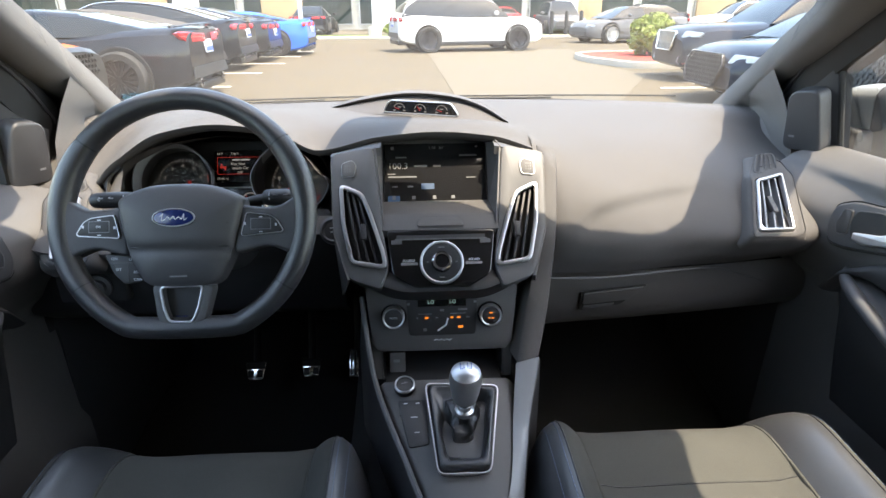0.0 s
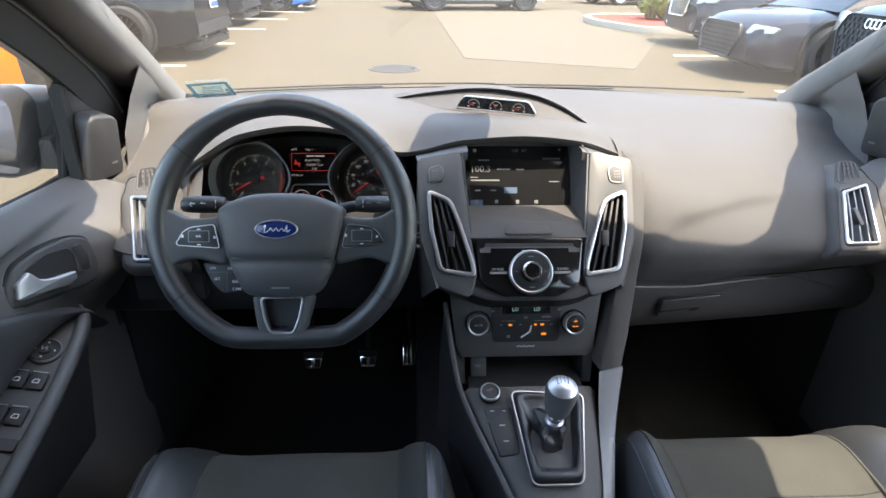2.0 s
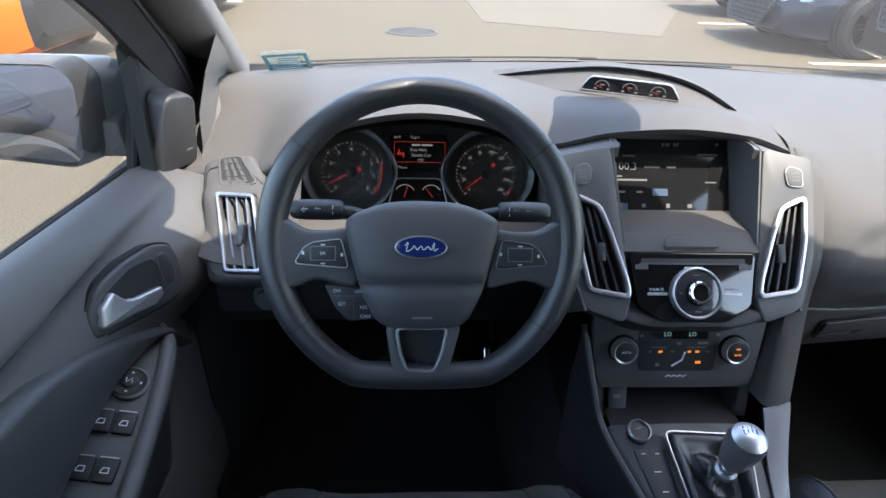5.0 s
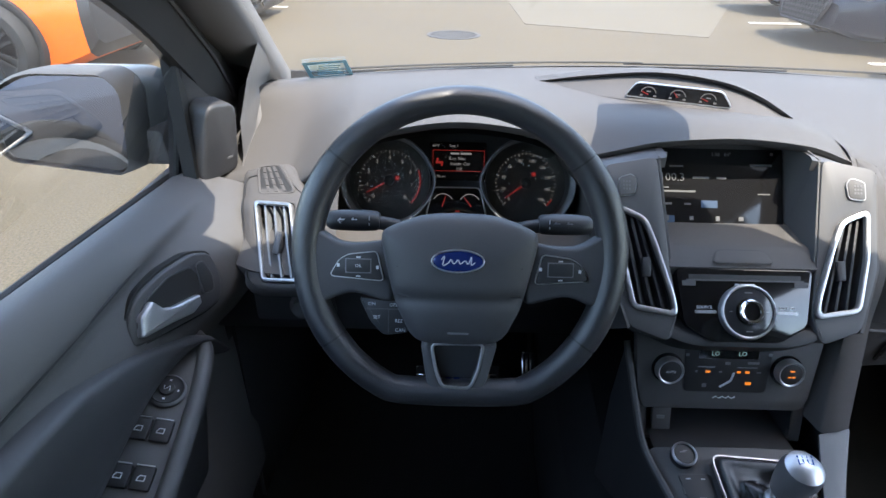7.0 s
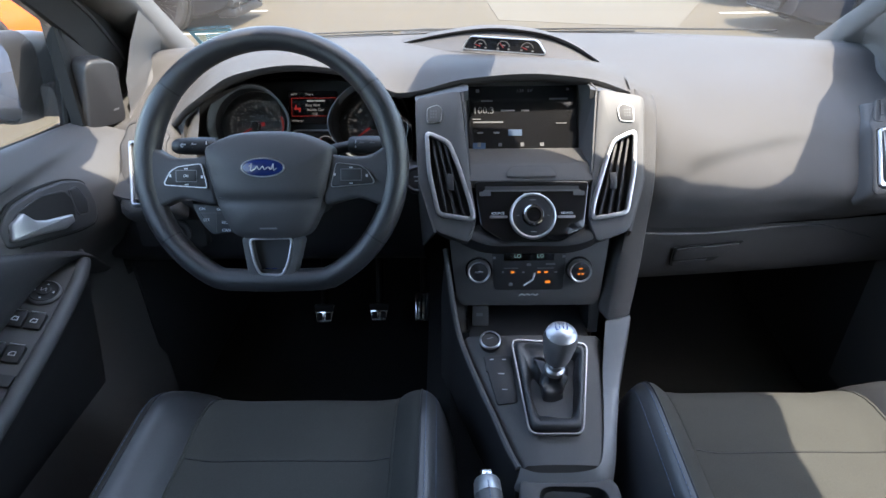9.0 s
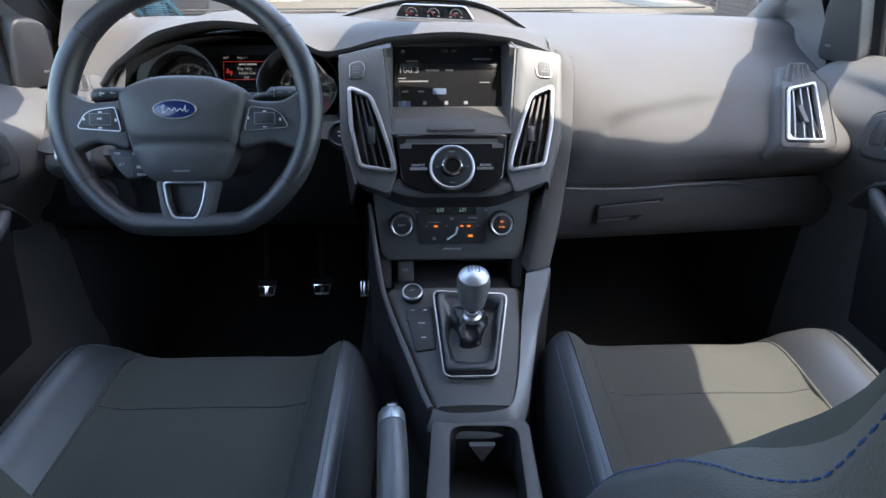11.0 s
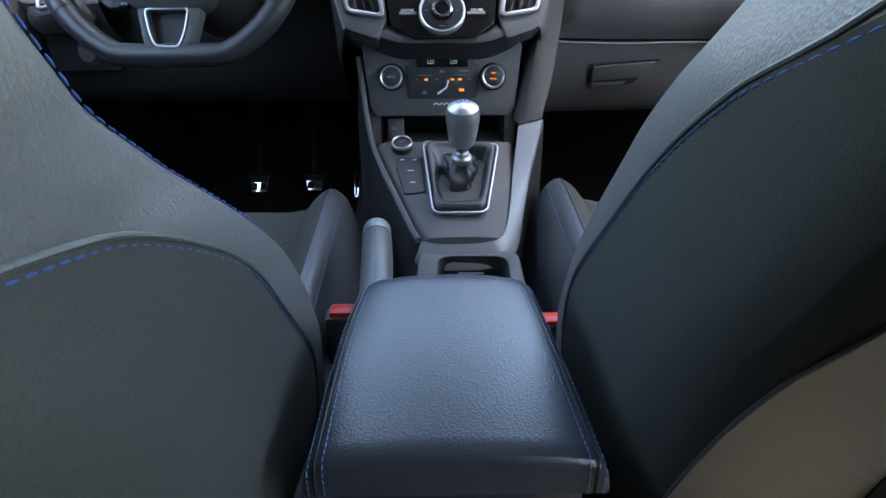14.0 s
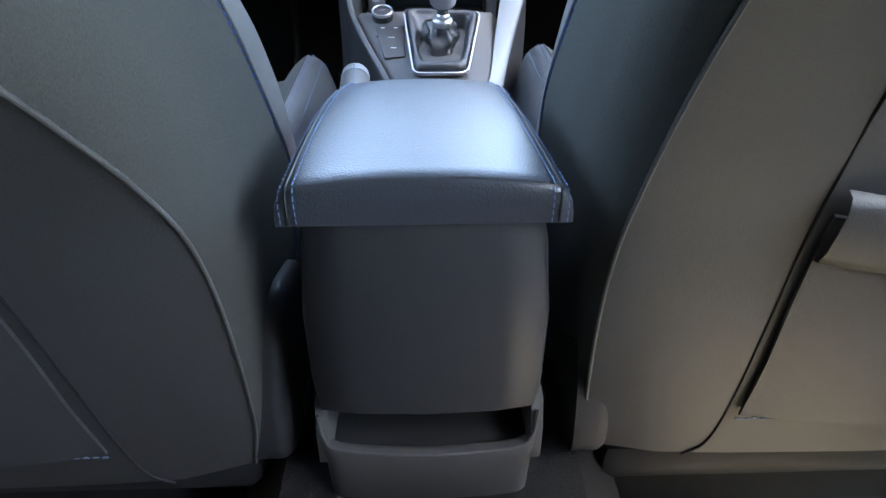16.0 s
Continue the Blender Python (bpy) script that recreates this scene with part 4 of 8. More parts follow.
part("backrest", skin([[Vector((x, y, z)) for x in [-0.78 + 0.06 * i for i in range(27)]] for y, z in ((-0.72, 0.44), (-0.78, 0.60), (-0.90, 0.90), (-0.95, 0.96), (-1.02, 0.96), (-1.05, 0.90))]), SUEDE, bench, "", 60)
# unseen pale sheet, added to bounce sunlight up onto the passenger's seat back
single("floor_mat", box(0.21, 0.66, -0.23, 0.10, 0.166, 0.176, 0.004), BOUNCE, "unseen pale sheet added to bounce sunlight onto the seat back", "floor", kind="structure")
single("floor", box(-0.84, 0.84, -1.55, 1.12, 0.12, 0.165, 0.01), CARPET, "black carpeted cabin floor", "floor", kind="structure")
single("toe_board", thick(skin([[(x, y, z) for x in (-0.84, -0.4, 0, 0.4, 0.84)] for y, z in ((1.08, 0.165), (1.25, 0.18), (1.50, 0.36), (1.62, 0.62), (1.66, 0.95))]), -0.03), CARPET,
       "black carpeted toe board", "floor", kind="structure")
for s in (-1, 1):
    single("wall_kick", box(s * 0.80 if s > 0 else -0.84, 0.84 if s > 0 else s * 0.80, 1.05, 1.66, 0.13, 0.87, 0.01), DARK, "dark footwell side trim", "wall", kind="structure")
    single("trim", thick(skin([[(s * (0.80 - 0.12 * (k / 5) ** 2), 1.12 + 0.07 * k, z) for k in range(6)] for z in (0.16, 0.45, 0.65)]), 0.02), DARK, "dark moulded footwell side trim", "trim", kind="structure")

for s in (-1, 1):
    plate = [(1.10, 0.12), (1.72, 0.12), (1.72, 0.90), (1.55, 0.965), (1.40, 1.015), (1.20, 1.115), (1.10, 1.14)]
    single("wall_scuttle", prism(plate if s < 0 else plate[:5] + [(1.21, 1.06), (1.20, 0.92), (1.10, 0.88)], 0.02, Matrix(((0, 0, 1, 0.788 if s > 0 else -0.808), (1, 0, 0, 0), (0, 1, 0, 0), (0, 0, 0, 1)))), RUBBER, "black inner wing beside the dashboard", "wall", kind="structure")

# tunnel under the console
single("tunnel", skin([[(0.19 * c, y, 0.16 + (h + 0.08) * sn) for c, sn in ((-1, 0), (-0.95, 0.7), (-0.7, 1), (0.7, 1), (0.95, 0.7), (1, 0))] for y, h in ((-1.5, 0.06), (0.0, 0.09), (0.25, 0.12), (0.40, 0.18), (0.7, 0.2), (1.1, 0.28), (1.6, 0.4))]), CARPET,
       "black carpeted centre tunnel", "floor", kind="structure")

# ---- dashboard ----
dash = thing("dashboard", "dark grey soft-touch dashboard, part in sun", "dashboard", (0, 1.3, 0.6))


def row(xs, ys, zs):
    return lambda x: (pchip(xs, ys, x), pchip(xs, zs, x))


# each row runs across the car; from the windscreen back and down
R = [
    row([-0.76, -0.6, -0.3, 0, 0.3, 0.6, 0.76], [1.41, 1.50, 1.60, 1.63, 1.60, 1.50, 1.41], [0.985, 0.983, 0.982, 0.982, 0.982, 0.983, 0.985]),
    row([-0.76, -0.6, -0.3, 0, 0.3, 0.6, 0.76], [1.34, 1.38, 1.42, 1.43, 1.42, 1.38, 1.34], [0.985, 0.995, 0.992, 0.990, 0.990, 0.985, 0.975]),
    row([-0.76, -0.66, -0.55, -0.385, -0.22, -0.1, 0, 0.19, 0.3, 0.45, 0.58, 0.66, 0.76], [1.30, 1.29, 1.255, 1.25, 1.24, 1.24, 1.24, 1.24, 1.24, 1.25, 1.27, 1.29, 1.30],
        [0.94, 0.96, 0.998, 1.018, 1.0, 0.998, 0.997, 0.985, 0.978, 0.972, 0.965, 0.955, 0.94]),
    row([-0.76, -0.66, -0.55, -0.385, -0.22, -0.1, 0, 0.1, 0.19, 0.3, 0.45, 0.58, 0.66, 0.76], [1.24, 1.22, 1.15, 1.13, 1.14, 1.13, 1.13, 1.13, 1.13, 1.12, 1.15, 1.19, 1.22, 1.24],
        [0.915, 0.932, 0.985, 1.027, 0.995, 1.005, 1.008, 1.002, 0.978, 0.957, 0.953, 0.943, 0.93, 0.915]),
    row([-0.76, -0.66, -0.57, -0.48, -0.385, -0.29, -0.215, -0.1, 0, 0.1, 0.185, 0.3, 0.45, 0.58, 0.66, 0.76], [1.15, 1.12, 1.060, 1.050, 1.043, 1.052, 1.07, 1.065, 1.06, 1.065, 1.07, 1.04, 1.06, 1.065, 1.085, 1.13],
        [0.885, 0.895, 0.955, 1.006, 1.021, 1.008, 0.968, 0.992, 1.0, 0.990, 0.962, 0.925, 0.915, 0.905, 0.895, 0.89]),
]
# below the crest, on the passenger's side
F = [
    row([0.17, 0.195, 0.225, 0.3, 0.45, 0.58, 0.66, 0.76], [1.04, 1.012, 0.996, 0.985, 1.01, 1.01, 1.02, 1.07], [0.90, 0.898, 0.895, 0.888, 0.875, 0.865, 0.86, 0.86]),
    row([0.17, 0.195, 0.225, 0.3, 0.45, 0.58, 0.66, 0.76], [0.995, 0.972, 0.960, 0.955, 0.975, 0.962, 0.97, 1.03], [0.845, 0.843, 0.841, 0.835, 0.825, 0.82, 0.82, 0.82]),
    row([0.17, 0.195, 0.225, 0.3, 0.45, 0.58, 0.66, 0.76], [0.985, 0.966, 0.957, 0.955, 0.980, 0.985, 0.995, 1.04], [0.80, 0.799, 0.798, 0.793, 0.785, 0.78, 0.78, 0.78]),
    row([0.17, 0.3, 0.45, 0.58, 0.66, 0.76], [0.965, 0.972, 1.005, 1.04, 1.06, 1.08], [0.762, 0.758, 0.752, 0.742, 0.74, 0.74]),
]
PADX = [-0.80 + 0.0089 * i for i in range(181)]


def pad_profile(x, rows, n=5):
    return [Vector((x, *q)) for q in spline([Vector((*r(x), 0)).xy.to_3d() for r in rows], n) for q in [(q.x, q.y)]]


# top pad with its brows turned under, from the driver's end to the passenger's side
xs_left = [x for x in PADX if x < 0.186] + [0.186]
rows = []
for x in xs_left:
    p = pad_profile(x, R)
    e = p[-1]
    under = 0.10 if -0.6 < x < -0.2 else 0.06 * max(0.05, min(1, (0.182 - x) / 0.03))
    if x < -0.605:
        rows.append(p + [e + Vector((0, -0.001, -0.004)), e + Vector((0, 0.004, -0.010)), e + Vector((0, 0.03, -0.02))])
    else:
        rows.append(p + [e + Vector((0, 0.002, -0.006)), e + Vector((0, 0.014, -0.013)), e + Vector((0, under, -0.026))])
part("top_pad", skin(rows), SOFT, dash, "grained charcoal top pad", 60)
xs_right = [0.174, 0.180, 0.186] + [x for x in PADX if x > 0.186]


def fold(p):
    """The soft raised edge of the airbag door."""
    edge = pchip([0.235, 0.25, 0.275, 0.33, 0.45, 0.60], [0.80, 0.850, 0.874, 0.886, 0.894, 0.902], p.x)
    k = max(0, min(1, (p.x - 0.236) / 0.03)) / (1 + math.exp((p.z - edge) / 0.0028))
    return p + Vector((0, 0.75, -0.66)) * 0.0075 * k * max(0, min(1, (0.54 - p.x) / 0.12)) * max(0, 1 - max(0, edge - p.z) / 0.06)


part("passenger_pad", skin([[fold(p) for p in pad_profile(x, R + F, 9)] for x in xs_right]), SOFT, dash, "smooth airbag panel", 60)

# lower dash: glovebox side
low = [row([0.17, 0.45, 0.66, 0.78], a, b) for a, b in (([0.972, 1.008, 1.058, 1.09], [0.758, 0.748, 0.738, 0.73]), ([0.975, 1.012, 1.062, 1.09], [0.72, 0.712, 0.70, 0.70]),
                                                         ([1.0, 1.035, 1.08, 1.10], [0.66, 0.652, 0.645, 0.64]), ([1.05, 1.085, 1.12, 1.14], [0.612, 0.607, 0.60, 0.60]), ([1.2, 1.2, 1.2, 1.2], [0.60, 0.60, 0.60, 0.60]))]
glove = part("glovebox", skin([pad_profile(0.175 + 0.6 * i / 30, low, 4) for i in range(31)]), HARD, dash, "dark glovebox lid")
part("trim_line", sweep(spline([(0.18, 0.953, 0.757), (0.3, 0.962, 0.752), (0.45, 0.995, 0.748), (0.53, 1.02, 0.738), (0.6, 1.045, 0.712), (0.66, 1.06, 0.69)], 6), 0.0022, 6), SATIN, glove, "thin bright trim line")
hm = frame_at((0.320, 0.9965, 0.695), (1, 0.113, 0), (0, -0.353, 1))
part("handle_recess", prism(round_poly([(-0.060, 0.0205), (0.069, 0.0275), (0.027, -0.0205), (-0.053, -0.029)], 0.005), 0.0016, hm), RUBBER, glove)
part("handle", prism(round_poly([(-0.0545, 0.0178), (0.061, 0.0238), (0.038, -0.0065), (-0.0525, -0.0105)], 0.004), 0.005, hm, 0.0008), HARD, glove)
part("handle_lip", prism(round_poly([(-0.050, -0.0160), (0.014, -0.0135), (0.009, -0.0235), (-0.049, -0.0265)], 0.003), 0.003, hm, 0.0006), SATIN, glove)

# knee panel below the wheel, and the column
part("knee_panel", skin([[(x, y + 0.25 * max(0, abs(x + 0.385) - 0.2) * 0, z) for x in [-0.78 + 0.06 * i for i in range(11)]] for y, z in ((1.06, 0.86), (1.03, 0.80), (1.03, 0.74), (1.06, 0.66), (1.12, 0.62), (1.3, 0.62))]),
     DARK, dash)
end_rows = []
for x in [-0.80 + 0.01 * i for i in range(25)]:
    y0, z0 = R[4](x)
    end_rows.append([Vector((x, y, z)) for y, z in ((y0 + 0.012, z0 - 0.012), (y0 + 0.004, z0 - 0.03), (F[0](-x)[0], F[0](-x)[1]), F[1](-x), F[2](-x), F[3](-x))])
part("end_pad", skin(end_rows), SOFT, dash, "", 60)
part("switch_panel", box(-0.70, -0.575, 1.02, 1.05, 0.70, 0.775, 0.008), DARK, dash)
part("lamp_switch", lathe([(0.022, 0), (0.022, 0.006), (0.016, 0.008), (0.015, 0.018), (0, 0.019)], frame_at((-0.62, 1.018, 0.735), (1, 0, 0), (0, 0.1, 1)), 24), SATIN, dash)


def outward(p, outline):
    """Where the line from the middle through p leaves the outline."""
    far = 0.0
    for a, b in zip(outline, outline[1:] + outline[:1]):
        e = Vector(b) - Vector(a)
        den = p.x * e.y - p.y * e.x
        if abs(den) > 1e-9:
            k, t = (a[0] * e.y - a[1] * e.x) / den, (a[0] * p.y - a[1] * p.x) / den
            if k > 0 and -1e-6 <= t <= 1 + 1e-6:
                far = max(far, k)
    return (p.x * far, p.y * far)


def even(pts, n):
    """n points spaced evenly along a closed outline."""
    pts = [Vector(p[:2]) for p in pts]
    legs = [(b - a).length for a, b in zip(pts, pts[1:] + pts[:1])]
    out, k, run = [], 0, 0.0
    for i in range(n):
        want = sum(legs) * i / n
        while run + legs[k] < want:
            run += legs[k]
            k += 1
        out.append(pts[k].lerp(pts[(k + 1) % len(pts)], (want - run) / legs[k]))
    return out


def side_vent(corners, plate, demist):
    """The upright vent at the dash's end: corners run inner top, inner bottom, outer bottom, outer top. Above the vent the panel bends back towards the windscreen."""
    c = [Vector(p) for p in corners]
    s = 1 if c[0].x > 0 else -1
    mid = sum(c, Vector()) / 4
    across = (c[3] + c[2] - c[0] - c[1]) * s
    m = frame_at(tuple(mid), tuple(across), tuple(c[0] + c[3] - c[1] - c[2]))
    inv = m.inverted()
    y0 = max((inv @ p).y for p in c) - 0.004
    lean_back = radians(30)

    def flat(pts):
        out = []
        for p in pts:
            q = inv @ Vector(p)
            out.append((q.x, q.y if q.y < y0 else y0 + math.hypot(q.y - y0, q.z)))
        return out

    def bent(bm):
        """Lays what was built in the flat onto the bent sheet."""
        for v in bm.verts:
            d = v.co.y - y0
            if d > -0.012:
                a = lean_back * min(1.0, (d + 0.012) / 0.03)
                base, h = max(-0.012, 0.0), v.co.z
                run = d + 0.012
                v.co = Vector((v.co.x, y0 - 0.012 + run * math.cos(a * 0.8) + h * math.sin(a) * 0.6, -run * math.sin(a * 0.8) + h * math.cos(a)))
            v.co = m @ v.co
        return bm

    one = Matrix()
    lift = lambda h: Matrix.Translation((0, 0, h))
    turn = lambda pts: pts if sum(p[0] * n[1] - n[0] * p[1] for p, n in zip(pts, pts[1:] + pts[:1])) > 0 else pts[::-1]
    q = round_poly(turn(flat(corners)), 0.008, 4)
    v = part("side_vent", prism(q, 0.009, m, 0.003, hole=shrink(q, 0.0055)), SILVER, dash, "upright air vent with bright frame")
    part("vent_cavity", prism(shrink(q, 0.004), 0.001, m @ lift(-0.022)), DARK, v)
    fc = [Vector(p) for p in flat(corners)]
    for k in range(1, 4):
        lo, hi = fc[1].lerp(fc[2], k / 4), fc[0].lerp(fc[3], k / 4)
        lo, hi = lo.lerp(hi, 0.05), hi.lerp(lo, 0.05)
        mid_ = lo.lerp(hi, 0.5) + Vector((0.0016 * s, 0))
        slat = bmesh.new()
        for a, b in ((lo, mid_), (mid_, hi)):
            prism([(a.x - 0.0016, a.y), (a.x + 0.0016, a.y), (b.x + 0.0016, b.y), (b.x - 0.0016, b.y)], 0.021, m @ lift(-0.018), bm=slat)
        part("slat", slat, STRIPGREY, v)
    cen = fc[0].lerp(fc[3], 0.5).lerp(fc[1].lerp(fc[2], 0.5), 0.52)
    part("thumb_tab", box(cen.x - 0.0055, cen.x + 0.0055, cen.y - 0.017, cen.y + 0.017, -0.006, 0.006, 0.0025, 2, m), SATIN, v)
    # the smooth panel round it
    pl = round_poly(turn(flat(plate)), 0.014, 5)
    inner = even(shrink(q, -0.0015), 96)
    gaze = sum(inner, Vector((0, 0))) / 96
    outer = [Vector(outward(p - gaze, [Vector(o[:2]) - gaze for o in pl])) + gaze for p in inner]
    levels = [(0.0, -0.012), (0.0, 0.0035), (0.10, 0.0045), (0.3, 0.004), (0.55, 0.002), (0.75, -0.002), (0.88, -0.008), (0.96, -0.018), (1.0, -0.034)]
    rows_ = [[Vector((*a.lerp(b, k), h)) for a, b in zip(inner, outer)] for k, h in levels]
    part("vent_panel", bent(skin(rows_, closed=True)), SOFT, dash, "moulded vent surround", 60)
    part("panel_groove", bent(skin([[Vector((*a.lerp(b, k), h)) for a, b in zip(inner, outer)] for k, h in ((0.60, 0.0012), (0.605, 0.0026), (0.625, 0.0024), (0.63, 0.0008))], closed=True)), DARK, v)
    # the small demister outlet above
    dq = even(round_poly(turn(flat(demist)), 0.007, 4), 48)
    d = part("demist_vent", bent(prism([tuple(p) for p in shrink(dq, -0.0045)], 0.0055, one, 0.0015, hole=[tuple(p) for p in dq])), SOFT, dash)
    part("vent_cavity", bent(prism([tuple(p) for p in dq], 0.0042, one)), DARK, d)
    fd = [Vector(p) for p in flat(demist)]
    for k in (1, 2, 3):
        lo, hi = fd[1].lerp(fd[2], k / 4), fd[0].lerp(fd[3], k / 4)
        slat = bmesh.new()
        for t in range(4):
            a, b = lo.lerp(hi, t / 4 + 0.02), lo.lerp(hi, (t + 1) / 4 - 0.02 * (t == 3))
            prism([(a.x - 0.0030, a.y), (a.x + 0.0030, a.y), (b.x + 0.0026, b.y), (b.x - 0.0026, b.y)], 0.0056, one, bm=slat)
        part("slat", bent(slat), SOFT, d)


side_vent(((-0.624, 1.03, 0.899), (-0.598, 0.95, 0.815), (-0.661, 0.965, 0.808), (-0.684, 1.057, 0.889)),
          ((-0.608, 1.05, 0.918), (-0.575, 0.938, 0.806), (-0.700, 0.962, 0.793), (-0.722, 1.06, 0.885), (-0.735, 1.16, 0.900), (-0.655, 1.15, 0.920)),
          ((-0.664, 1.126, 0.911), (-0.628, 1.062, 0.896), (-0.682, 1.074, 0.893), (-0.697, 1.131, 0.909)))
side_vent(((0.58, 1.03, 0.908), (0.553, 0.95, 0.836), (0.631, 0.965, 0.831), (0.641, 1.057, 0.911)),
          ((0.572, 1.05, 0.918), (0.533, 0.938, 0.822), (0.672, 0.962, 0.814), (0.685, 1.06, 0.905), (0.695, 1.15, 0.925), (0.615, 1.14, 0.930)),
          ((0.632, 1.122, 0.929), (0.594, 1.055, 0.914), (0.648, 1.080, 0.915), (0.666, 1.132, 0.929)))

# ---- centre stack ----
stack_m = frame_at((0, 0.92, 0.805), (1, 0, 0), (0, 0.70, 1.0))   # x across, y up the sloping face


def on_stack(x, v, lift=0.0):
    return stack_m @ Vector((x, v, lift))


stack = thing("centre_stack", "sloping centre stack of screen, vents and audio panel", "centre stack", (0, 1.0, 0.75))
# side wings holding the vents
for s in (-1, 1):
    outl = [(0.188 * s, 0.199), (0.182 * s, 0.06), (0.156 * s, -0.022), (0.10 * s, -0.042), (0.088 * s, 0.0), (0.098 * s, 0.06), (0.113 * s, 0.213)]
    hole = [(0.170 * s, 0.142), (0.166 * s, 0.075), (0.151 * s, 0.004), (0.092 * s, -0.006), (0.096 * s, 0.02), (0.118 * s, 0.09), (0.132 * s, 0.125)]
    o = round_poly(outl, 0.012, 3)
    h = round_poly(hole, 0.010, 3)
    w = part("wing", prism(o, 0.03, stack_m @ Matrix.Translation((0, 0, -0.03)), 0.003, hole=h), SATIN, stack, "satin grey vent surround")
    v = part("vent_frame", prism(shrink(h, -0.002), 0.006, stack_m, 0.002, hole=shrink(h, 0.005)), SILVER, w, "polished vent frame")
    part("vent_cavity", prism(h, 0.002, stack_m @ Matrix.Translation((0, 0, -0.026))), DARK, w)
    for k in range(3):
        f = 0.25 + 0.25 * k
        a, b = Vector(hole[0]).lerp(Vector(hole[6]), f), Vector(hole[2]).lerp(Vector(hole[3]), f)
        part("slat", prism([(a.x - 0.002, a.y), (b.x - 0.002, b.y), (b.x + 0.002, b.y), (a.x + 0.002, a.y)], 0.018, stack_m @ Matrix.Translation((0, 0, -0.02)), 0.0008), DARK, w)
    part("thumb_tab", box(0.131 * s - 0.006, 0.131 * s + 0.006, 0.045, 0.072, -0.006, 0.002, 0.002, 2, stack_m), DARK, w)
    bq = round_poly([(0.167 * s, 0.18), (0.15 * s, 0.186), (0.143 * s, 0.178), (0.146 * s, 0.158), (0.167 * s, 0.156)], 0.004, 2)
    bt = part("side_button", prism(bq, 0.004, stack_m, 0.0012), HARD, stack)
    part("button_frame", prism(shrink(bq, -0.0012), 0.0028, stack_m, hole=bq), SILVER, bt)
    marks("button_dot", [(0.157 * s + 0.004 * i - 0.004, 0.165 + 0.005 * j, 0.002, 0.0025) for i in range(3) for j in range(3)], stack_m @ Matrix.Translation((0, 0, 0.004)), 0.0006, FAINT, bt)
    # cheek that closes the stack's side
    part("cheek", thick(skin([[on_stack(0.186 * s, 0.180, 0.0), on_stack(0.182 * s, 0.06, 0), on_stack(0.157 * s, -0.024, 0)], [on_stack(0.188 * s, 0.170, -0.12), on_stack(0.19 * s, 0.06, -0.12), on_stack(0.18 * s, -0.03, -0.12)]]), 0.004), HARD, stack)

# the wings' tops run up under the brow
for s in (-1, 1):
    rows = []
    for i in range(9):
        x = s * (0.100 + (0.190 - 0.100) * i / 8)
        vt = 0.213 - 0.014 * (abs(x) - 0.113) / 0.075
        a = on_stack(min(abs(x), 0.187) * s, vt - 0.004, -0.001)
        b = Vector((x, R[4](x)[0] + 0.010, R[4](x)[1] - 0.010))
        rows.append([on_stack(a.x, vt - 0.016, -0.010), a + Vector((0, 0.0, 0.0)), a.lerp(b, 0.35) + Vector((0, -0.004, 0.002)), a.lerp(b, 0.7) + Vector((0, -0.003, 0.001)), b, b + Vector((0, 0.03, 0.0))])
    part("wing_top", skin(rows), SATIN, stack, "", 60)
# recess round the screen
scr_m = frame_at((-0.004, 1.0755, 0.922), (1, 0, 0), (0, 0.061, 0.094))
part("recess_back", prism([(-0.125, -0.068), (0.125, -0.068), (0.125, 0.085), (-0.125, 0.085)], 0.004, scr_m @ Matrix.Translation((0, 0, -0.008))), HARD, stack)
for s in (-1, 1):
    part("recess_side", thick(skin([[on_stack(0.112 * s, 0.213, -0.002), on_stack(0.099 * s, 0.07, -0.002)], [scr_m @ Vector((0.099 * s, 0.085, -0.002)), scr_m @ Vector((0.099 * s, -0.06, -0.002))]]), 0.003), HARD, stack)
scr = part("display", prism([(-0.094, -0.056), (0.094, -0.056), (0.094, 0.056), (-0.094, 0.056)], 0.006, scr_m @ Matrix.Translation((0, 0, -0.004)), 0.001), SCREEN, stack, "glossy dark touch display with a dim radio page")
sm = scr_m @ Matrix.Translation((0, 0, 0.0026))
words("100.3", 0.017, sm @ Matrix.Translation((-0.068, 0.012, 0)), LIT_W, scr)
words("1:38   84°", 0.0075, sm @ Matrix.Translation((0.004, 0.047, 0)), LIT_W, scr)
marks("screen_mark", [(-0.078, 0.047, 0.006, 0.006), (-0.062, 0.029, 0.02, 0.0025), (0.062, 0.032, 0.032, 0.003), (-0.026, 0.012, 0.024, 0.003), (0.004, 0.012, 0.014, 0.003), (-0.08, -0.003, 0.014, 0.002),
                           (-0.06, -0.0085, 0.052, 0.003), (0.066, -0.011, 0.018, 0.002), (-0.074, -0.027, 0.01, 0.003), (-0.046, -0.027, 0.01, 0.003), (-0.076, -0.048, 0.006, 0.008), (-0.04, -0.048, 0.006, 0.006), (-0.002, -0.048, 0.006, 0.007),
                           (0.032, -0.048, 0.007, 0.006), (0.078, 0.049, 0.004, 0.004)], sm, 0.0004, LIT_W, scr)
marks("screen_key", [(-0.014, -0.027, 0.024, 0.011), (-0.076, -0.050, 0.022, 0.011)], sm, 0.0002, LIT_B, scr)

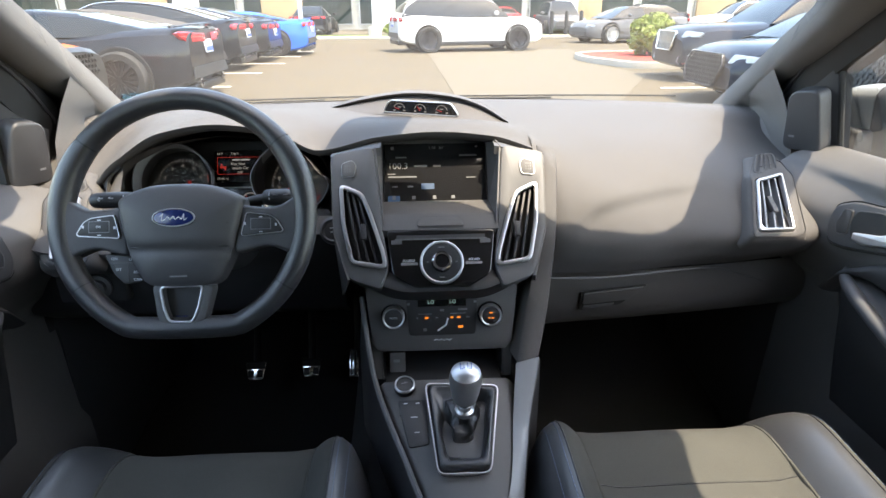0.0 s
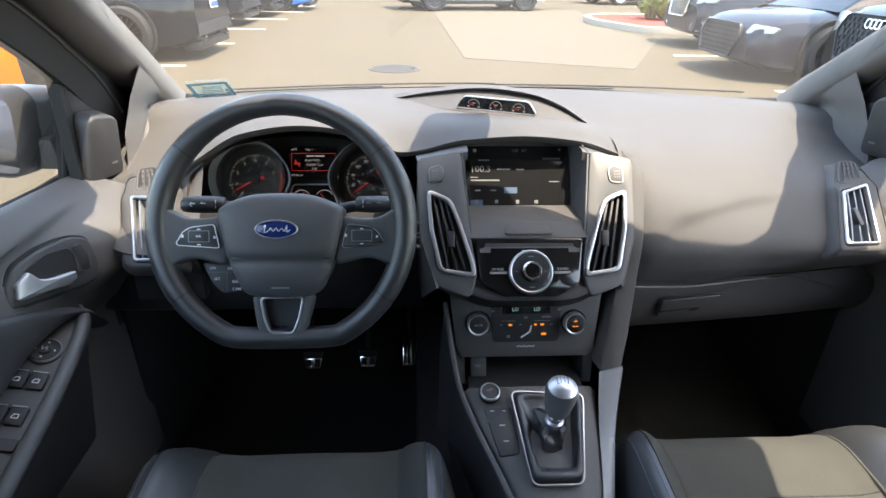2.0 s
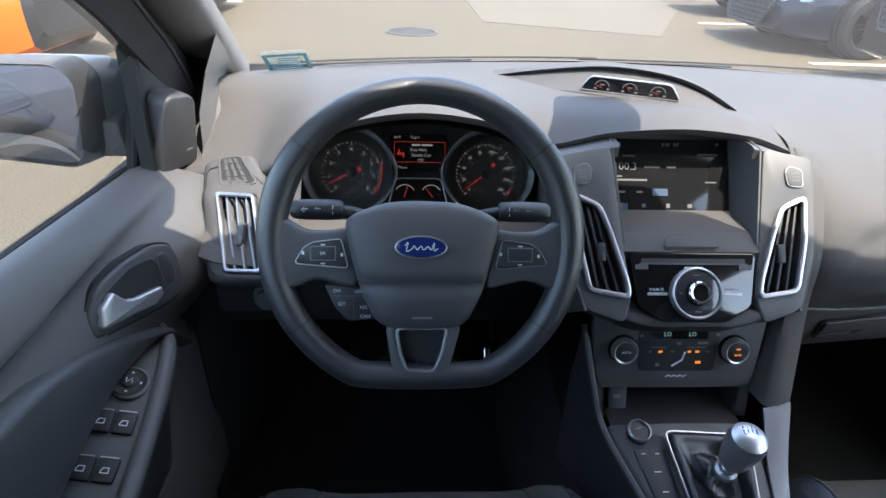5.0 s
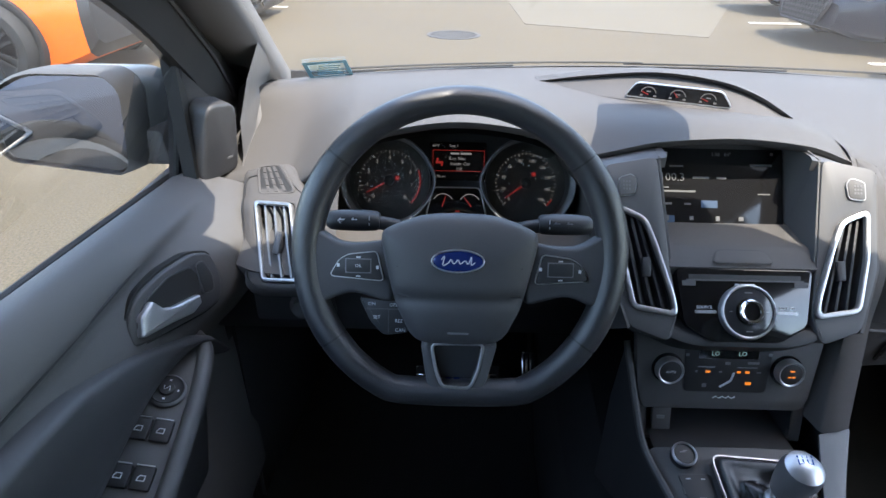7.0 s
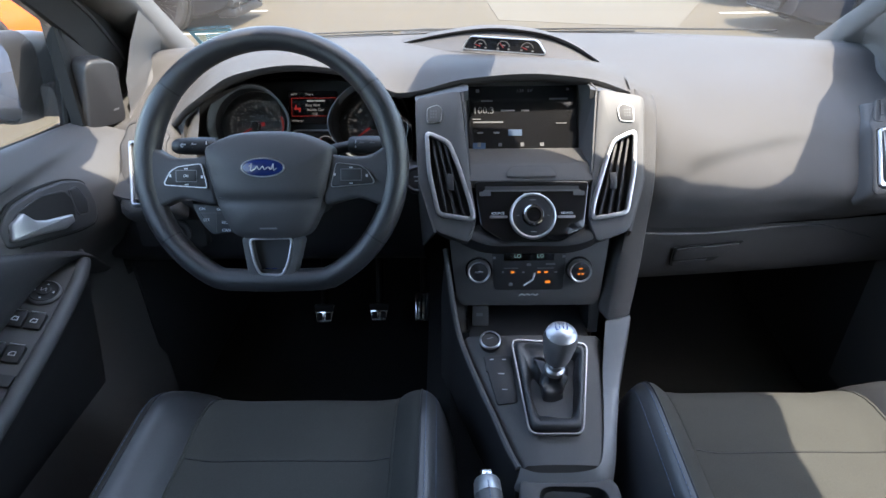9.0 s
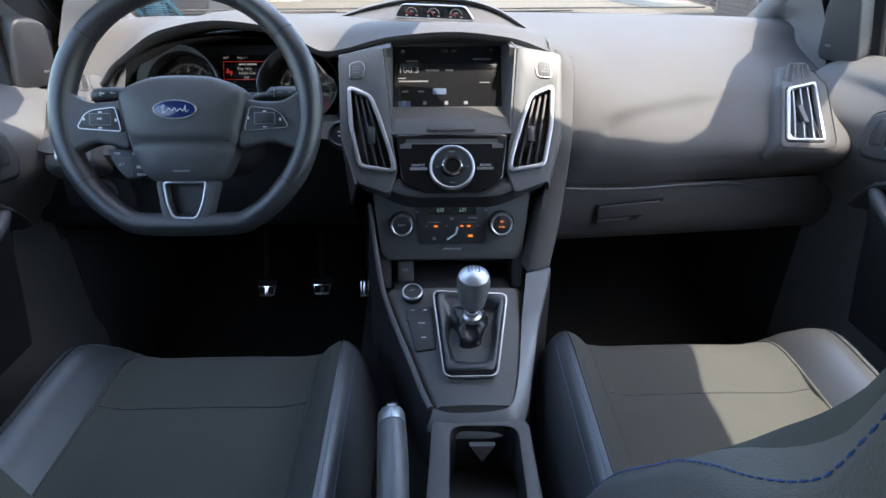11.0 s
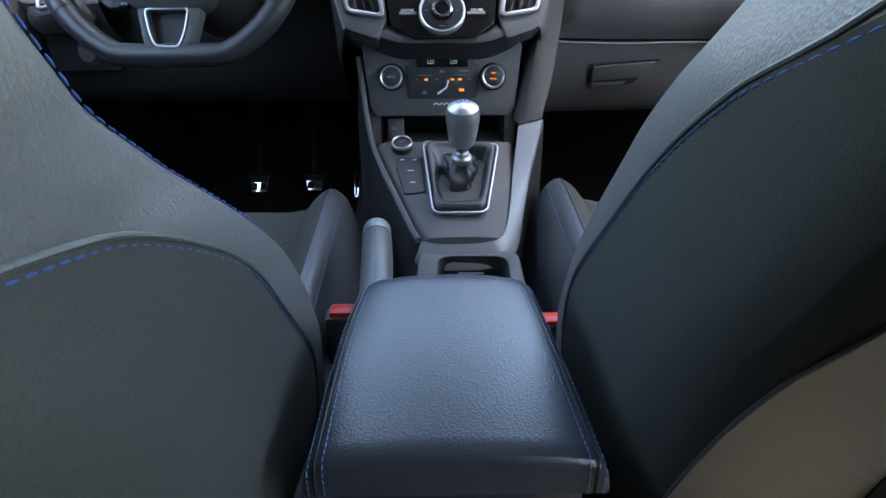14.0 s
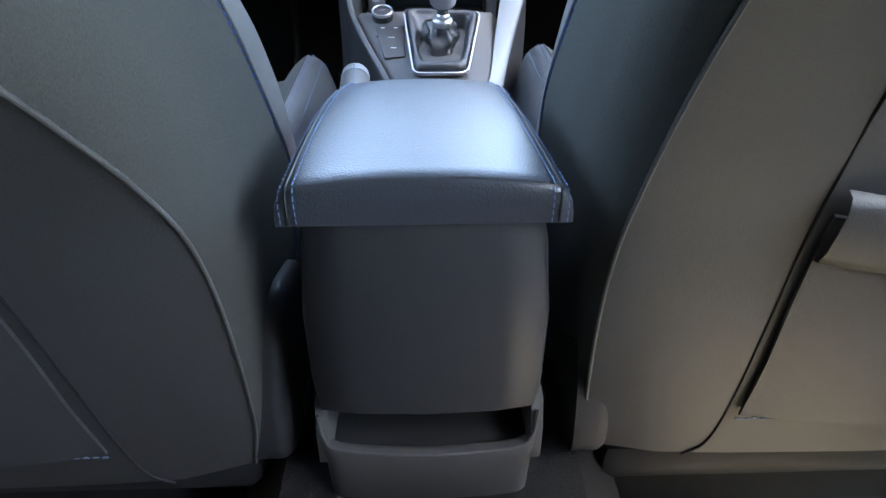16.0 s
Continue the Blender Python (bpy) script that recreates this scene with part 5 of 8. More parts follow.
# lip below the screen
lip = []
for k in range(13):
    x = -0.125 + 0.25 * k / 12
    w = 0.82 + 0.03 * max(0, 1 - (x / 0.1) ** 2)
    lip.append([scr_m @ Vector((x * 0.8, -0.054, 0.001)), scr_m @ Vector((x * 0.8, -0.058, 0.008)), on_stack(x * 0.86, 0.100, -0.026), on_stack(x * 0.85, 0.094, -0.017), on_stack(x * 0.84, 0.088, -0.011), on_stack(x * 0.82, 0.060, 0.0), on_stack(x * 0.82, 0.05, -0.01)])
part("screen_lip", skin(lip), SOFT, stack, "grey ledge below the screen", 60)
tabm = frame_at(tuple(on_stack(0, 0.0745, -0.0045)), (1, 0, 0), tuple(on_stack(0, 0.088, -0.011) - on_stack(0, 0.060, 0.0)))
tabq = round_poly([(-0.042, -0.010), (0.042, -0.010), (0.033, 0.010), (-0.033, 0.010)], 0.008, 3)
tab_ = part("sensor_tab", prism(tabq, 0.0025, tabm, 0.001), SOFT, stack)
part("tab_gap", prism(shrink(tabq, -0.0016), 0.0006, tabm, hole=tabq), DARK, tab_)

# gloss black audio panel
aud = round_poly([(-0.092, 0.058), (0.092, 0.058), (0.082, -0.018), (0.045, -0.040), (-0.045, -0.040), (-0.082, -0.018)], 0.008, 3)
panel = part("audio_panel", prism(aud, 0.010, stack_m @ Matrix.Translation((0, 0, -0.008)), 0.002), PIANO, stack, "gloss black audio panel")
slot = stack_m @ Matrix.Translation((0, 0, 0.002))
part("disc_slot", bars([(0, 0.047, 0.15, 0.006)], slot, 0.0008), DARK, panel)
part("disc_slot_lip", bars([(0, 0.0425, 0.156, 0.0022)], slot, 0.002), SATIN, panel)
for s in (-1, 1):
    part("eject_key", bars([(0.075 * s, 0.038, 0.018, 0.007)], slot, 0.0015), SATIN, panel)
    part("key_bar", prism(round_poly([(0.048 * s - 0.014, -0.004), (0.048 * s + 0.014, -0.004), (0.048 * s + 0.014, 0.0), (0.048 * s - 0.014, 0.0)], 0.001, 2), 0.003, slot @ Matrix.Translation((0.006 * s, 0.002, 0))), SILVER, panel)
words("SOURCE", 0.0055, slot @ Matrix.Translation((-0.055, 0.006, 0.0005)), MARKS, panel)
words("SOUND", 0.0055, slot @ Matrix.Translation((0.055, 0.006, 0.0005)), MARKS, panel)
marks("maker_mark", [(-0.0105 + 0.007 * k, 0.036, 0.0055, 0.005) for k in range(4)], slot, 0.0006, MARKS, panel)
kn = stack_m @ Matrix.Translation((0, 0.001, 0.0))
part("volume_ring", lathe([(0.037, 0.0), (0.037, 0.0085), (0.0362, 0.0112), (0.0346, 0.0122), (0.0328, 0.0114), (0.0322, 0.006)], kn, 48), LEVER, panel, "satin chrome ring")
part("volume_disc", lathe([(0.0324, 0.0), (0.0324, 0.0095), (0.026, 0.0112), (0.0175, 0.0112), (0.0165, 0.006)], kn, 40), SMOKED, panel)
dial = part("volume_knob", lathe([(0.0165, 0.0), (0.016, 0.019), (0.014, 0.021), (0.0115, 0.0205), (0.0105, 0.016), (0, 0.016)], kn, 32), CHROME, panel)
part("knob_cap", lathe([(0.0105, 0.015), (0.0105, 0.018), (0, 0.018)], kn, 24), PIANO, dial)
marks("knob_mark", [(0, 0.025, 0.010, 0.0014), (0, -0.026, 0.009, 0.0014), (-0.024, 0, 0.004, 0.001), (0.024, 0, 0.004, 0.001)], kn @ Matrix.Translation((0, 0, 0.0114)), 0.0005, FAINT, panel)

# silver-grey band below the audio panel
band_rows = []
for k in range(25):
    x = -0.165 + 0.33 * k / 24
    e = 1.4 * max(0, abs(x) - 0.05) ** 2
    band_rows.append([on_stack(x, -0.012 + e * 1.0, -0.016), on_stack(x, -0.036 + e * 3.0, -0.002), on_stack(x, -0.046 + e * 3.4, -0.004), on_stack(x, -0.050 + e * 3.2, -0.02), on_stack(x, -0.055 + e * 2.6, -0.06)])
part("lower_lip", skin(band_rows), DARK, stack, "", 60)

# ---- lower console ----
con = thing("centre_console", "charcoal centre console with climate panel and cubby", "console", (0, 0.8, 0.3))
# climate face: upright, from under the stack to the cubby
clim_m = frame_at((0.0, 0.9215, 0.706), (1, 0, 0), (0, 0.28, 1))
cq = [(-0.133, 0.055), (0.133, 0.055), (0.122, -0.045), (0.112, -0.062), (-0.112, -0.062), (-0.122, -0.045)]
cp = part("climate_panel", prism(round_poly(cq, 0.006, 2), 0.012, clim_m @ Matrix.Translation((0, 0, -0.012)), 0.002), HARD, con, "dark climate control panel")
inner = round_poly([(-0.062, 0.034), (0.062, 0.034), (0.058, -0.034), (-0.058, -0.034)], 0.006, 2)
part("control_inset", prism(inner, 0.0015, clim_m, 0.0006), DARK, cp)
part("temperature_display", bars([(0.0, 0.0245, 0.084, 0.015)], clim_m @ Matrix.Translation((0, 0, 0.0015)), 0.0006), PIANO, cp)
words("LO", 0.009, clim_m @ Matrix.Translation((-0.019, 0.0245, 0.0024)), LIT_C, cp)
words("LO", 0.009, clim_m @ Matrix.Translation((0.019, 0.0245, 0.0024)), LIT_C, cp)
for s in (-1, 1):
    km = clim_m @ Matrix.Translation((0.084 * s, 0.001, 0))
    ring = part("climate_knob", lathe([(0.0195, 0), (0.0195, 0.013), (0.0175, 0.016), (0.0155, 0.015), (0.0155, 0.012)], km, 32), SILVER, cp, "silver-ringed knob")
    part("knob_cap", lathe([(0.0155, 0.008), (0.0155, 0.0145), (0.013, 0.0155), (0, 0.0155)], km, 28), DARK, ring)
    part("knob_skirt", lathe([(0.0225, 0), (0.0215, 0.004), (0.0195, 0.004)], km, 32), PIANO, ring)
words("AUTO", 0.005, clim_m @ Matrix.Translation((-0.084, 0.001, 0.0158)), MARKS, cp)
marks("knob_lamp", [(0.084, 0.006, 0.006, 0.002), (0.081, -0.003, 0.004, 0.002), (0.087, -0.003, 0.004, 0.002)], clim_m @ Matrix.Translation((0, 0, 0.0156)), 0.0006, LIT_O, cp)
marks("amber_lamp", [(-0.027, -0.003, 0.006, 0.003), (0.017, -0.003, 0.005, 0.003), (0.029, -0.003, 0.006, 0.003), (0.032, -0.02, 0.008, 0.004)], clim_m @ Matrix.Translation((0, 0, 0.0018)), 0.0006, LIT_O, cp)
marks("amber_sign", [(0.036, 0.0455, 0.012, 0.004), (0.031, 0.044, 0.010, 0.003), (0.042, 0.043, 0.004, 0.006)], clim_m @ Matrix.Translation((0, 0, 0.004)), 0.0006, LIT_O, cp)
marks("print_mark", [(0.002, 0.050, 0.042, 0.002), (-0.03, 0.004, 0.024, 0.0012), (0.028, 0.004, 0.028, 0.0012), (0, 0.01, 0.007, 0.004), (-0.03, -0.024, 0.006, 0.005), (0.036, 0.011, 0.016, 0.003), (-0.043, -0.003, 0.003, 0.003), (-0.009, -0.003, 0.004, 0.002),
                          (-0.058, 0.022, 0.005, 0.004), (0.058, 0.024, 0.005, 0.004), (0.045, -0.003, 0.006, 0.002)], clim_m @ Matrix.Translation((0, 0, 0.0018)), 0.0006, FAINT, cp)
person_m = clim_m @ Matrix.Translation((0.004, -0.012, 0.002))
part("airflow_sign", sweep([person_m @ Vector(p) for p in ((0.006, 0.008, 0), (0.003, -0.004, 0), (-0.006, -0.010, 0), (-0.012, -0.014, 0))], 0.0016, 5), MARKS, cp)
part("system_mark", sweep([clim_m @ Vector((-0.015 + 0.0045 * k, -0.044 + 0.003 * (k % 2), 0.001)) for k in range(8)], 0.0008, 4), MARKS, cp)

# the console body: rows of rings from the climate face back to the cup holder
def ring_con(y, zt, xl, xr, drop):
    return [(xl - 0.012, y, zt - drop), (xl - 0.004, y, zt - drop * 0.5), (xl + 0.004, y, zt - 0.012), (xl + 0.016, y, zt), (xl + (xr - xl) * 0.35, y, zt + 0.002), (xl + (xr - xl) * 0.65, y, zt + 0.002), (xr - 0.016, y, zt), (xr - 0.004, y, zt - 0.012), (xr + 0.004, y, zt - drop * 0.5), (xr + 0.012, y, zt - drop)]


stations = [(0.862, 0.613, -0.118, 0.125, 0.30), (0.80, 0.588, -0.096, 0.117, 0.28), (0.73, 0.562, -0.068, 0.107, 0.26), (0.68, 0.547, -0.050, 0.098, 0.25), (0.655, 0.541, -0.040, 0.090, 0.24)]
st = [[Vector(p) for p in ring_con(*q)] for q in stations]
fine = [spline([r[j] for r in st], 4) for j in range(len(st[0]))]
rows = [[f[i] for f in fine] for i in range(len(fine[0]))]
rows.append([Vector((p.x, p.y - 0.004, p.z - 0.022 if p.z > 0.45 else p.z)) for p in rows[-1]])
part("console_top", skin(rows), HARD, con, "", 50)
# cubby walls
cubm = frame_at((0.0, 0.905, 0.615), (1, 0, 0), (0, 0.35, 1))
part("cubby_frame", prism([(-0.125, 0.05), (0.125, 0.05), (0.120, -0.02), (-0.120, -0.02)], 0.008, cubm @ Matrix.Translation((0, 0, -0.004)), 0, hole=[(-0.108, 0.036), (0.108, 0.036), (0.104, -0.016), (-0.104, -0.016)]), HARD, con)
part("cubby", thick(skin([[cubm @ Vector((x, y, z)) for x, y in ((-0.108, -0.02), (-0.108, 0.036), (0.108, 0.036), (0.108, -0.02), (-0.108, -0.02))] for z in (0.004, -0.08)], caps=False), 0.003), DARK, con)
part("cubby_back", box(-0.112, 0.112, 0.985, 0.99, 0.58, 0.68), DARK, con)
part("cubby_floor", skin([[(-0.1, 0.85, 0.606), (0.1, 0.85, 0.606)], [(-0.1, 0.99, 0.60), (0.1, 0.99, 0.60)]]), DARK, con)
sock = part("power_socket", box(-0.014, 0.014, -0.018, 0.018, 0, 0.01, 0.002, 2, cubm @ Matrix.Translation((-0.08, 0.008, -0.012))), HARD, con)
part("socket_slot", box(-0.007, 0.004, 0.0, 0.005, 0.009, 0.0112, 0, 1, cubm @ Matrix.Translation((-0.08, 0.008, -0.012))), FAINT, sock)

top_m = lambda x, y, z: frame_at((x, y, z), (1, 0, 0), (0, 1, 0.37))
sb = part("start_button", lathe([(0.017, -0.004), (0.017, 0.008), (0.0155, 0.010), (0.014, 0.009), (0.014, 0.0075), (0, 0.0082)], top_m(-0.067, 0.848, 0.611), 32), DARK, con, "round button with silver ring")
part("button_ring", lathe([(0.0172, 0.006), (0.0172, 0.010), (0.0155, 0.0112), (0.0142, 0.0098)], top_m(-0.067, 0.848, 0.611), 32), SILVER, sb)
marks("button_mark", [(-0.002, 0, 0.007, 0.0012), (0.002, 0.002, 0.006, 0.0012)], top_m(-0.067, 0.848, 0.6195), 0.0004, FAINT, sb)
pad_m = top_m(-0.055, 0.787, 0.6125 - 0.375 * 0.061 - 0.0085)
part("key_plate", prism(round_poly([(-0.024, 0.044), (0.022, 0.044), (0.026, -0.038), (-0.006, -0.042)], 0.005, 3), 0.005, pad_m, 0.001), DARK, con)
keys = [(-0.066, 0.812, 0.020, 0.022), (-0.046, 0.812, 0.018, 0.022), (-0.052, 0.787, 0.032, 0.024), (-0.048, 0.762, 0.026, 0.022)]
for x, y, w, h in keys:
    kk = part("console_key", box(-w / 2, w / 2, -h / 2, h / 2, -0.004, 0.004, 0.0012, 2, top_m(x, y, 0.6125 - 0.375 * (0.848 - y) - 0.008)), HARD, con)
    part("key_mark", bars([(0, h * 0.40, w * 0.32, 0.0014)], top_m(x, y, 0.6125 - 0.375 * (0.848 - y) - 0.0035), 0.0006), MARKS, kk)

# gear lever surround, boot and lever
gear = thing("gear_lever", "six-speed gear lever with satin metal knob and black leather boot", "gear lever", (0.027, 0.77, 0.58))
gm = frame_at((0.026, 0.772, 0.5885), (1, 0, 0), (0, 0.148, 0.060))
gq = round_poly([(-0.044, -0.082), (0.036, -0.082), (0.064, 0.070), (-0.060, 0.078)], 0.014, 4)
part("surround", prism(gq, 0.006, gm, 0.0018, hole=shrink(gq, 0.0016)), SILVER, gear, "bright surround")
lm = frame_at((0.027, 0.770, 0.632), (1, 0, 0), (0, 1, 0.25))
inn = even(shrink(gq, 0.003), 64)
neck = lm @ Vector((0, 0, -0.020))
# a padded border, a dark fold round the lever, and the gathered hide that rises to the collar
prof = [(1.0, 0.000, 0.0), (0.975, 0.008, 0.0), (0.93, 0.0125, 0.0), (0.87, 0.0130, 0.0), (0.80, 0.0105, 0.05), (0.74, 0.003, 0.15), (0.68, -0.010, 0.3), (0.60, -0.020, 0.45), (0.54, -0.021, 0.55),
        (0.49, -0.012, 0.66), (0.46, 0.000, 0.78), (0.40, 0.008, 0.86), (0.43, 0.015, 0.92), (0.40, 0.021, 0.96), (0.30, 0.024, 1.0), (0.235, 0.028, 1.0), (0.215, 0.034, 1.0)]
rows = []
shift = neck - gm @ Vector((0, 0, 0.034))
for i, (k, h, w) in enumerate(prof):
    rr = []
    for p in inn:
        a = math.atan2(p.y, p.x)
        fold = 0.0 if i < 4 else (0.035 if i < 9 else 0.085)
        wob = 1 + fold * (math.sin(3 * a + i * 0.7) + 0.7 * math.sin(5 * a - i * 0.9 + 1))
        tent = max(0.0, math.cos(a - radians(118))) ** 1.5 if 4 <= i <= 12 else 0.0
        flat_h = 0.0105 + (0.030 - 0.0105) * (0.80 - k) / 0.58
        hh = h + (flat_h - h) * 0.85 * tent + (0.003 * math.sin(4 * a + i * 1.3) if i > 8 else 0)
        rr.append(gm @ Vector((p.x * k * wob, p.y * k * wob * (1 - 0.12 * w), hh)) + shift * w)
    rows.append(rr)
part("boot", skin(rows, closed=True), RIMHIDE, gear, "creased black leather boot", 80)
for a0 in (-0.028, 0.022):
    part("boot_seam", sweep([gm @ Vector((a0 * (0.97 if t else 1), -0.076 + 0.004 * t, 0.006 + 0.0026 * t - 0.0004 * t * t)) for t in range(5)], 0.0009, 5), DARK, gear)
part("shaft", lathe([(0.009, -0.03), (0.0085, -0.008), (0.0085, 0.014)], lm, 20), SATIN, gear)
part("collar", lathe([(0.010, -0.022), (0.0150, -0.020), (0.0158, -0.016), (0.0150, -0.012), (0.0110, -0.009), (0.0105, -0.004), (0.0085, -0.002)], lm, 28), SILVER, gear, "bright metal collar")
part("knob", lathe([(0.008, 0.008), (0.0150, 0.009), (0.0185, 0.013), (0.0212, 0.026), (0.0245, 0.050), (0.0248, 0.060), (0.0222, 0.070), (0.0140, 0.0755), (0, 0.0768)], lm, 40), SILVER, gear, "satin aluminium knob")
gp = lm @ Matrix.Translation((0, 0.002, 0.0752)) @ Matrix.Rotation(radians(14), 4, "X")
part("shift_pattern", bars([(-0.008, 0, 0.001, 0.011), (-0.0025, 0, 0.001, 0.011), (0.003, 0, 0.001, 0.011), (0.0085, 0, 0.001, 0.011), (0, 0, 0.017, 0.001)], gp, 0.0012), BLUE, gear)
for k, ch in enumerate("R135"):
    words(ch, 0.004, gp @ Matrix.Translation((-0.008 + 0.0055 * k, 0.0085, 0.0004)), BLUE, gear, depth=0.0006)
for k, ch in enumerate("246"):
    words(ch, 0.004, gp @ Matrix.Translation((-0.0025 + 0.0055 * k, -0.0085, 0.0004)), BLUE, gear, depth=0.0006)

# grey side rail from the stack down to the seat
edge_l = spline([(0.181, 1.078, 0.968), (0.177, 1.035, 0.935), (0.164, 0.968, 0.853), (0.157, 0.945, 0.777), (0.142, 0.912, 0.706), (0.125, 0.870, 0.640)], 6)
edge_r = spline([(0.216, 1.072, 0.958), (0.213, 1.030, 0.934), (0.204, 0.968, 0.850), (0.196, 0.946, 0.774), (0.182, 0.910, 0.704), (0.163, 0.870, 0.650)], 6)
rows = []
for a, b in zip(edge_l, edge_r):
    rows.append([a + Vector((-0.006, 0.035, 0.0)), a + Vector((0, 0.004, 0)), a + Vector((0.003, -0.002, 0.001)), a.lerp(b, 0.5) + Vector((0, -0.005, 0.002)), b + Vector((-0.003, -0.002, 0.001)), b + Vector((0, 0.004, 0)), b + Vector((0.003, 0.06, -0.004))])
part("side_rail", skin(rows), SOFT, con, "tall grey side rail", 50)
s_l = spline([(0.124, 0.868, 0.639), (0.110, 0.80, 0.590), (0.099, 0.73, 0.560), (0.088, 0.68, 0.546), (0.076, 0.655, 0.540), (0.05, 0.648, 0.537), (0.02, 0.647, 0.536), (-0.012, 0.648, 0.536), (-0.034, 0.655, 0.538)], 6)
s_r = spline([(0.163, 0.870, 0.649), (0.137, 0.80, 0.594), (0.118, 0.73, 0.556), (0.104, 0.672, 0.530), (0.086, 0.640, 0.516), (0.052, 0.632, 0.510), (0.02, 0.631, 0.509), (-0.018, 0.632, 0.510), (-0.044, 0.640, 0.515)], 6)
rows = [[a + Vector((0, 0.002, -0.004)), a, a.lerp(b, 0.5) + Vector((0.001, -0.001, 0.0015)), b, b + Vector((0.002, -0.001, -0.006)), b + Vector((0.004, 0.0, -0.05)), b + Vector((0.004, 0.0, -0.30))] for a, b in zip(s_l, s_r)]
part("side_strip", skin([r[:5] for r in rows]), STRIPGREY, con, "light satin strip", 50)
part("strip_side", skin([r[4:] for r in rows]), DARK, con)
rp3 = spline([(-0.140, 0.945, 0.735), (-0.128, 0.895, 0.660), (-0.117, 0.862, 0.613), (-0.096, 0.80, 0.588), (-0.068, 0.73, 0.562), (-0.050, 0.68, 0.547), (-0.038, 0.652, 0.540)], 6)
part("side_edge", sweep(rp3, 0.005, 8), SATIN, con)
part("side_wall", skin([[p + Vector((0, 0, 0)), p + Vector((-0.008, 0, -0.10)), p + Vector((-0.01, 0.0, -0.34))] for p in rp3]), DARK, con)
part("side_wall", skin([[Vector((0.15, 0.95, 0.76)), Vector((0.16, 0.872, 0.65)), Vector((0.15, 0.85, 0.28))], [Vector((0.17, 1.1, 0.76)), Vector((0.17, 1.1, 0.65)), Vector((0.17, 1.1, 0.28))]]), DARK, con)

# cup holder tray between console and armrest
hq = round_poly([(-0.05, 0.40), (0.098, 0.40), (0.102, 0.648), (-0.036, 0.652)], 0.02, 4)
hole = round_poly([(-0.016, 0.47), (0.078, 0.47), (0.084, 0.632), (-0.010, 0.634)], 0.02, 4)
tray = part("cup_tray", prism(hq, 0.02, Matrix.Translation((0, 0, 0.505)), 0.004, hole=hole), HARD, con, "", 30)
part("cup_well", skin([[Vector((p[0], p[1], z)) for p in hole] for z in (0.524, 0.44)], closed=True), DARK, tray)
part("well_floor", prism(hole, 0.004, Matrix.Translation((0, 0, 0.437))), DARK, tray)
part("cup_grip", prism([(-0.018, 0), (0.018, 0), (0.0, -0.026)], 0.012, frame_at((0.034, 0.622, 0.505), (1, 0, 0), (0, 0.3, 1)), 0.002), SATIN, tray)
part("tray_side", skin([[Vector((p[0], p[1], z)) for p in hq] for z in (0.510, 0.26)], closed=True), DARK, con)

# ---- steering wheel ----
W0 = Vector((-0.386, 0.862, 0.916))
wm = frame_at(W0, (1, 0, 0), (0, 0.41, 0.912))     # x right, y up the wheel, z to the driver
wheel_t = thing("steering_wheel", "flat-bottomed black leather steering wheel with silver spoke inserts", "steering wheel", tuple(W0 - Vector((0, 0, 0.17))))


def rim_point(a, off=0.0):
    """The rim's centre line; a in degrees from the top, clockwise."""
    r = 0.179 + off
    x, y = r * math.sin(radians(a)), r * math.cos(radians(a))
    flat = -0.1615 - off
    if y < flat:
        y = flat + (y - flat) * 0.15
    return Vector((x, y, 0))


def rim_radius(a):
    b = abs(((a + 180) % 360) - 180)
    return 0.0165 + 0.0022 * math.exp(-((b - 70) / 22) ** 2) + 0.0012 * math.exp(-((b - 115) / 20) ** 2)


def rim_piece(a0, a1, extra=0.0):
    n = max(6, int(abs(a1 - a0) / 4))
    rows = []
    for i in range(n + 1):
        a = a0 + (a1 - a0) * i / n
        c, t = rim_point(a), (rim_point(a + 0.5) - rim_point(a - 0.5)).normalized()
        nrm = Vector((-t.y, t.x, 0))
        r = rim_radius(a) + extra
        rows.append([wm @ (c + nrm * r * math.cos(b) + Vector((0, 0, 1)) * r * 1.05 * math.sin(b)) for b in (2 * math.pi * j / 16 for j in range(16))])
    return skin(rows, closed=True)


for a0, a1, nm in ((-52, 52, "rim_top"), (52, 125, "rim_side"), (125, 235, "rim_bottom"), (235, 308, "rim_side")):
    part(nm, rim_piece(a0 + 0.35, a1 - 0.35), RIMHIDE, wheel_t)
for a in (-52, 52, 125, 235):
    part("rim_joint", rim_piece(a - 0.6, a + 0.6, -0.0012), DARK, wheel_t)
for a0, a1 in ((58, 172), (188, 302)):
    path = []
    for i in range(80):
        a = a0 + (a1 - a0) * i / 79
        p = rim_point(a)
        path.append(wm @ (p * (1 - 0.0150 / p.length) + Vector((0, 0, 0.006))))
    part("rim_stitching", stitches(path, 0.0065, 0.0052, 0.0007), GREYTHREAD, wheel_t, "grey-blue stitching")

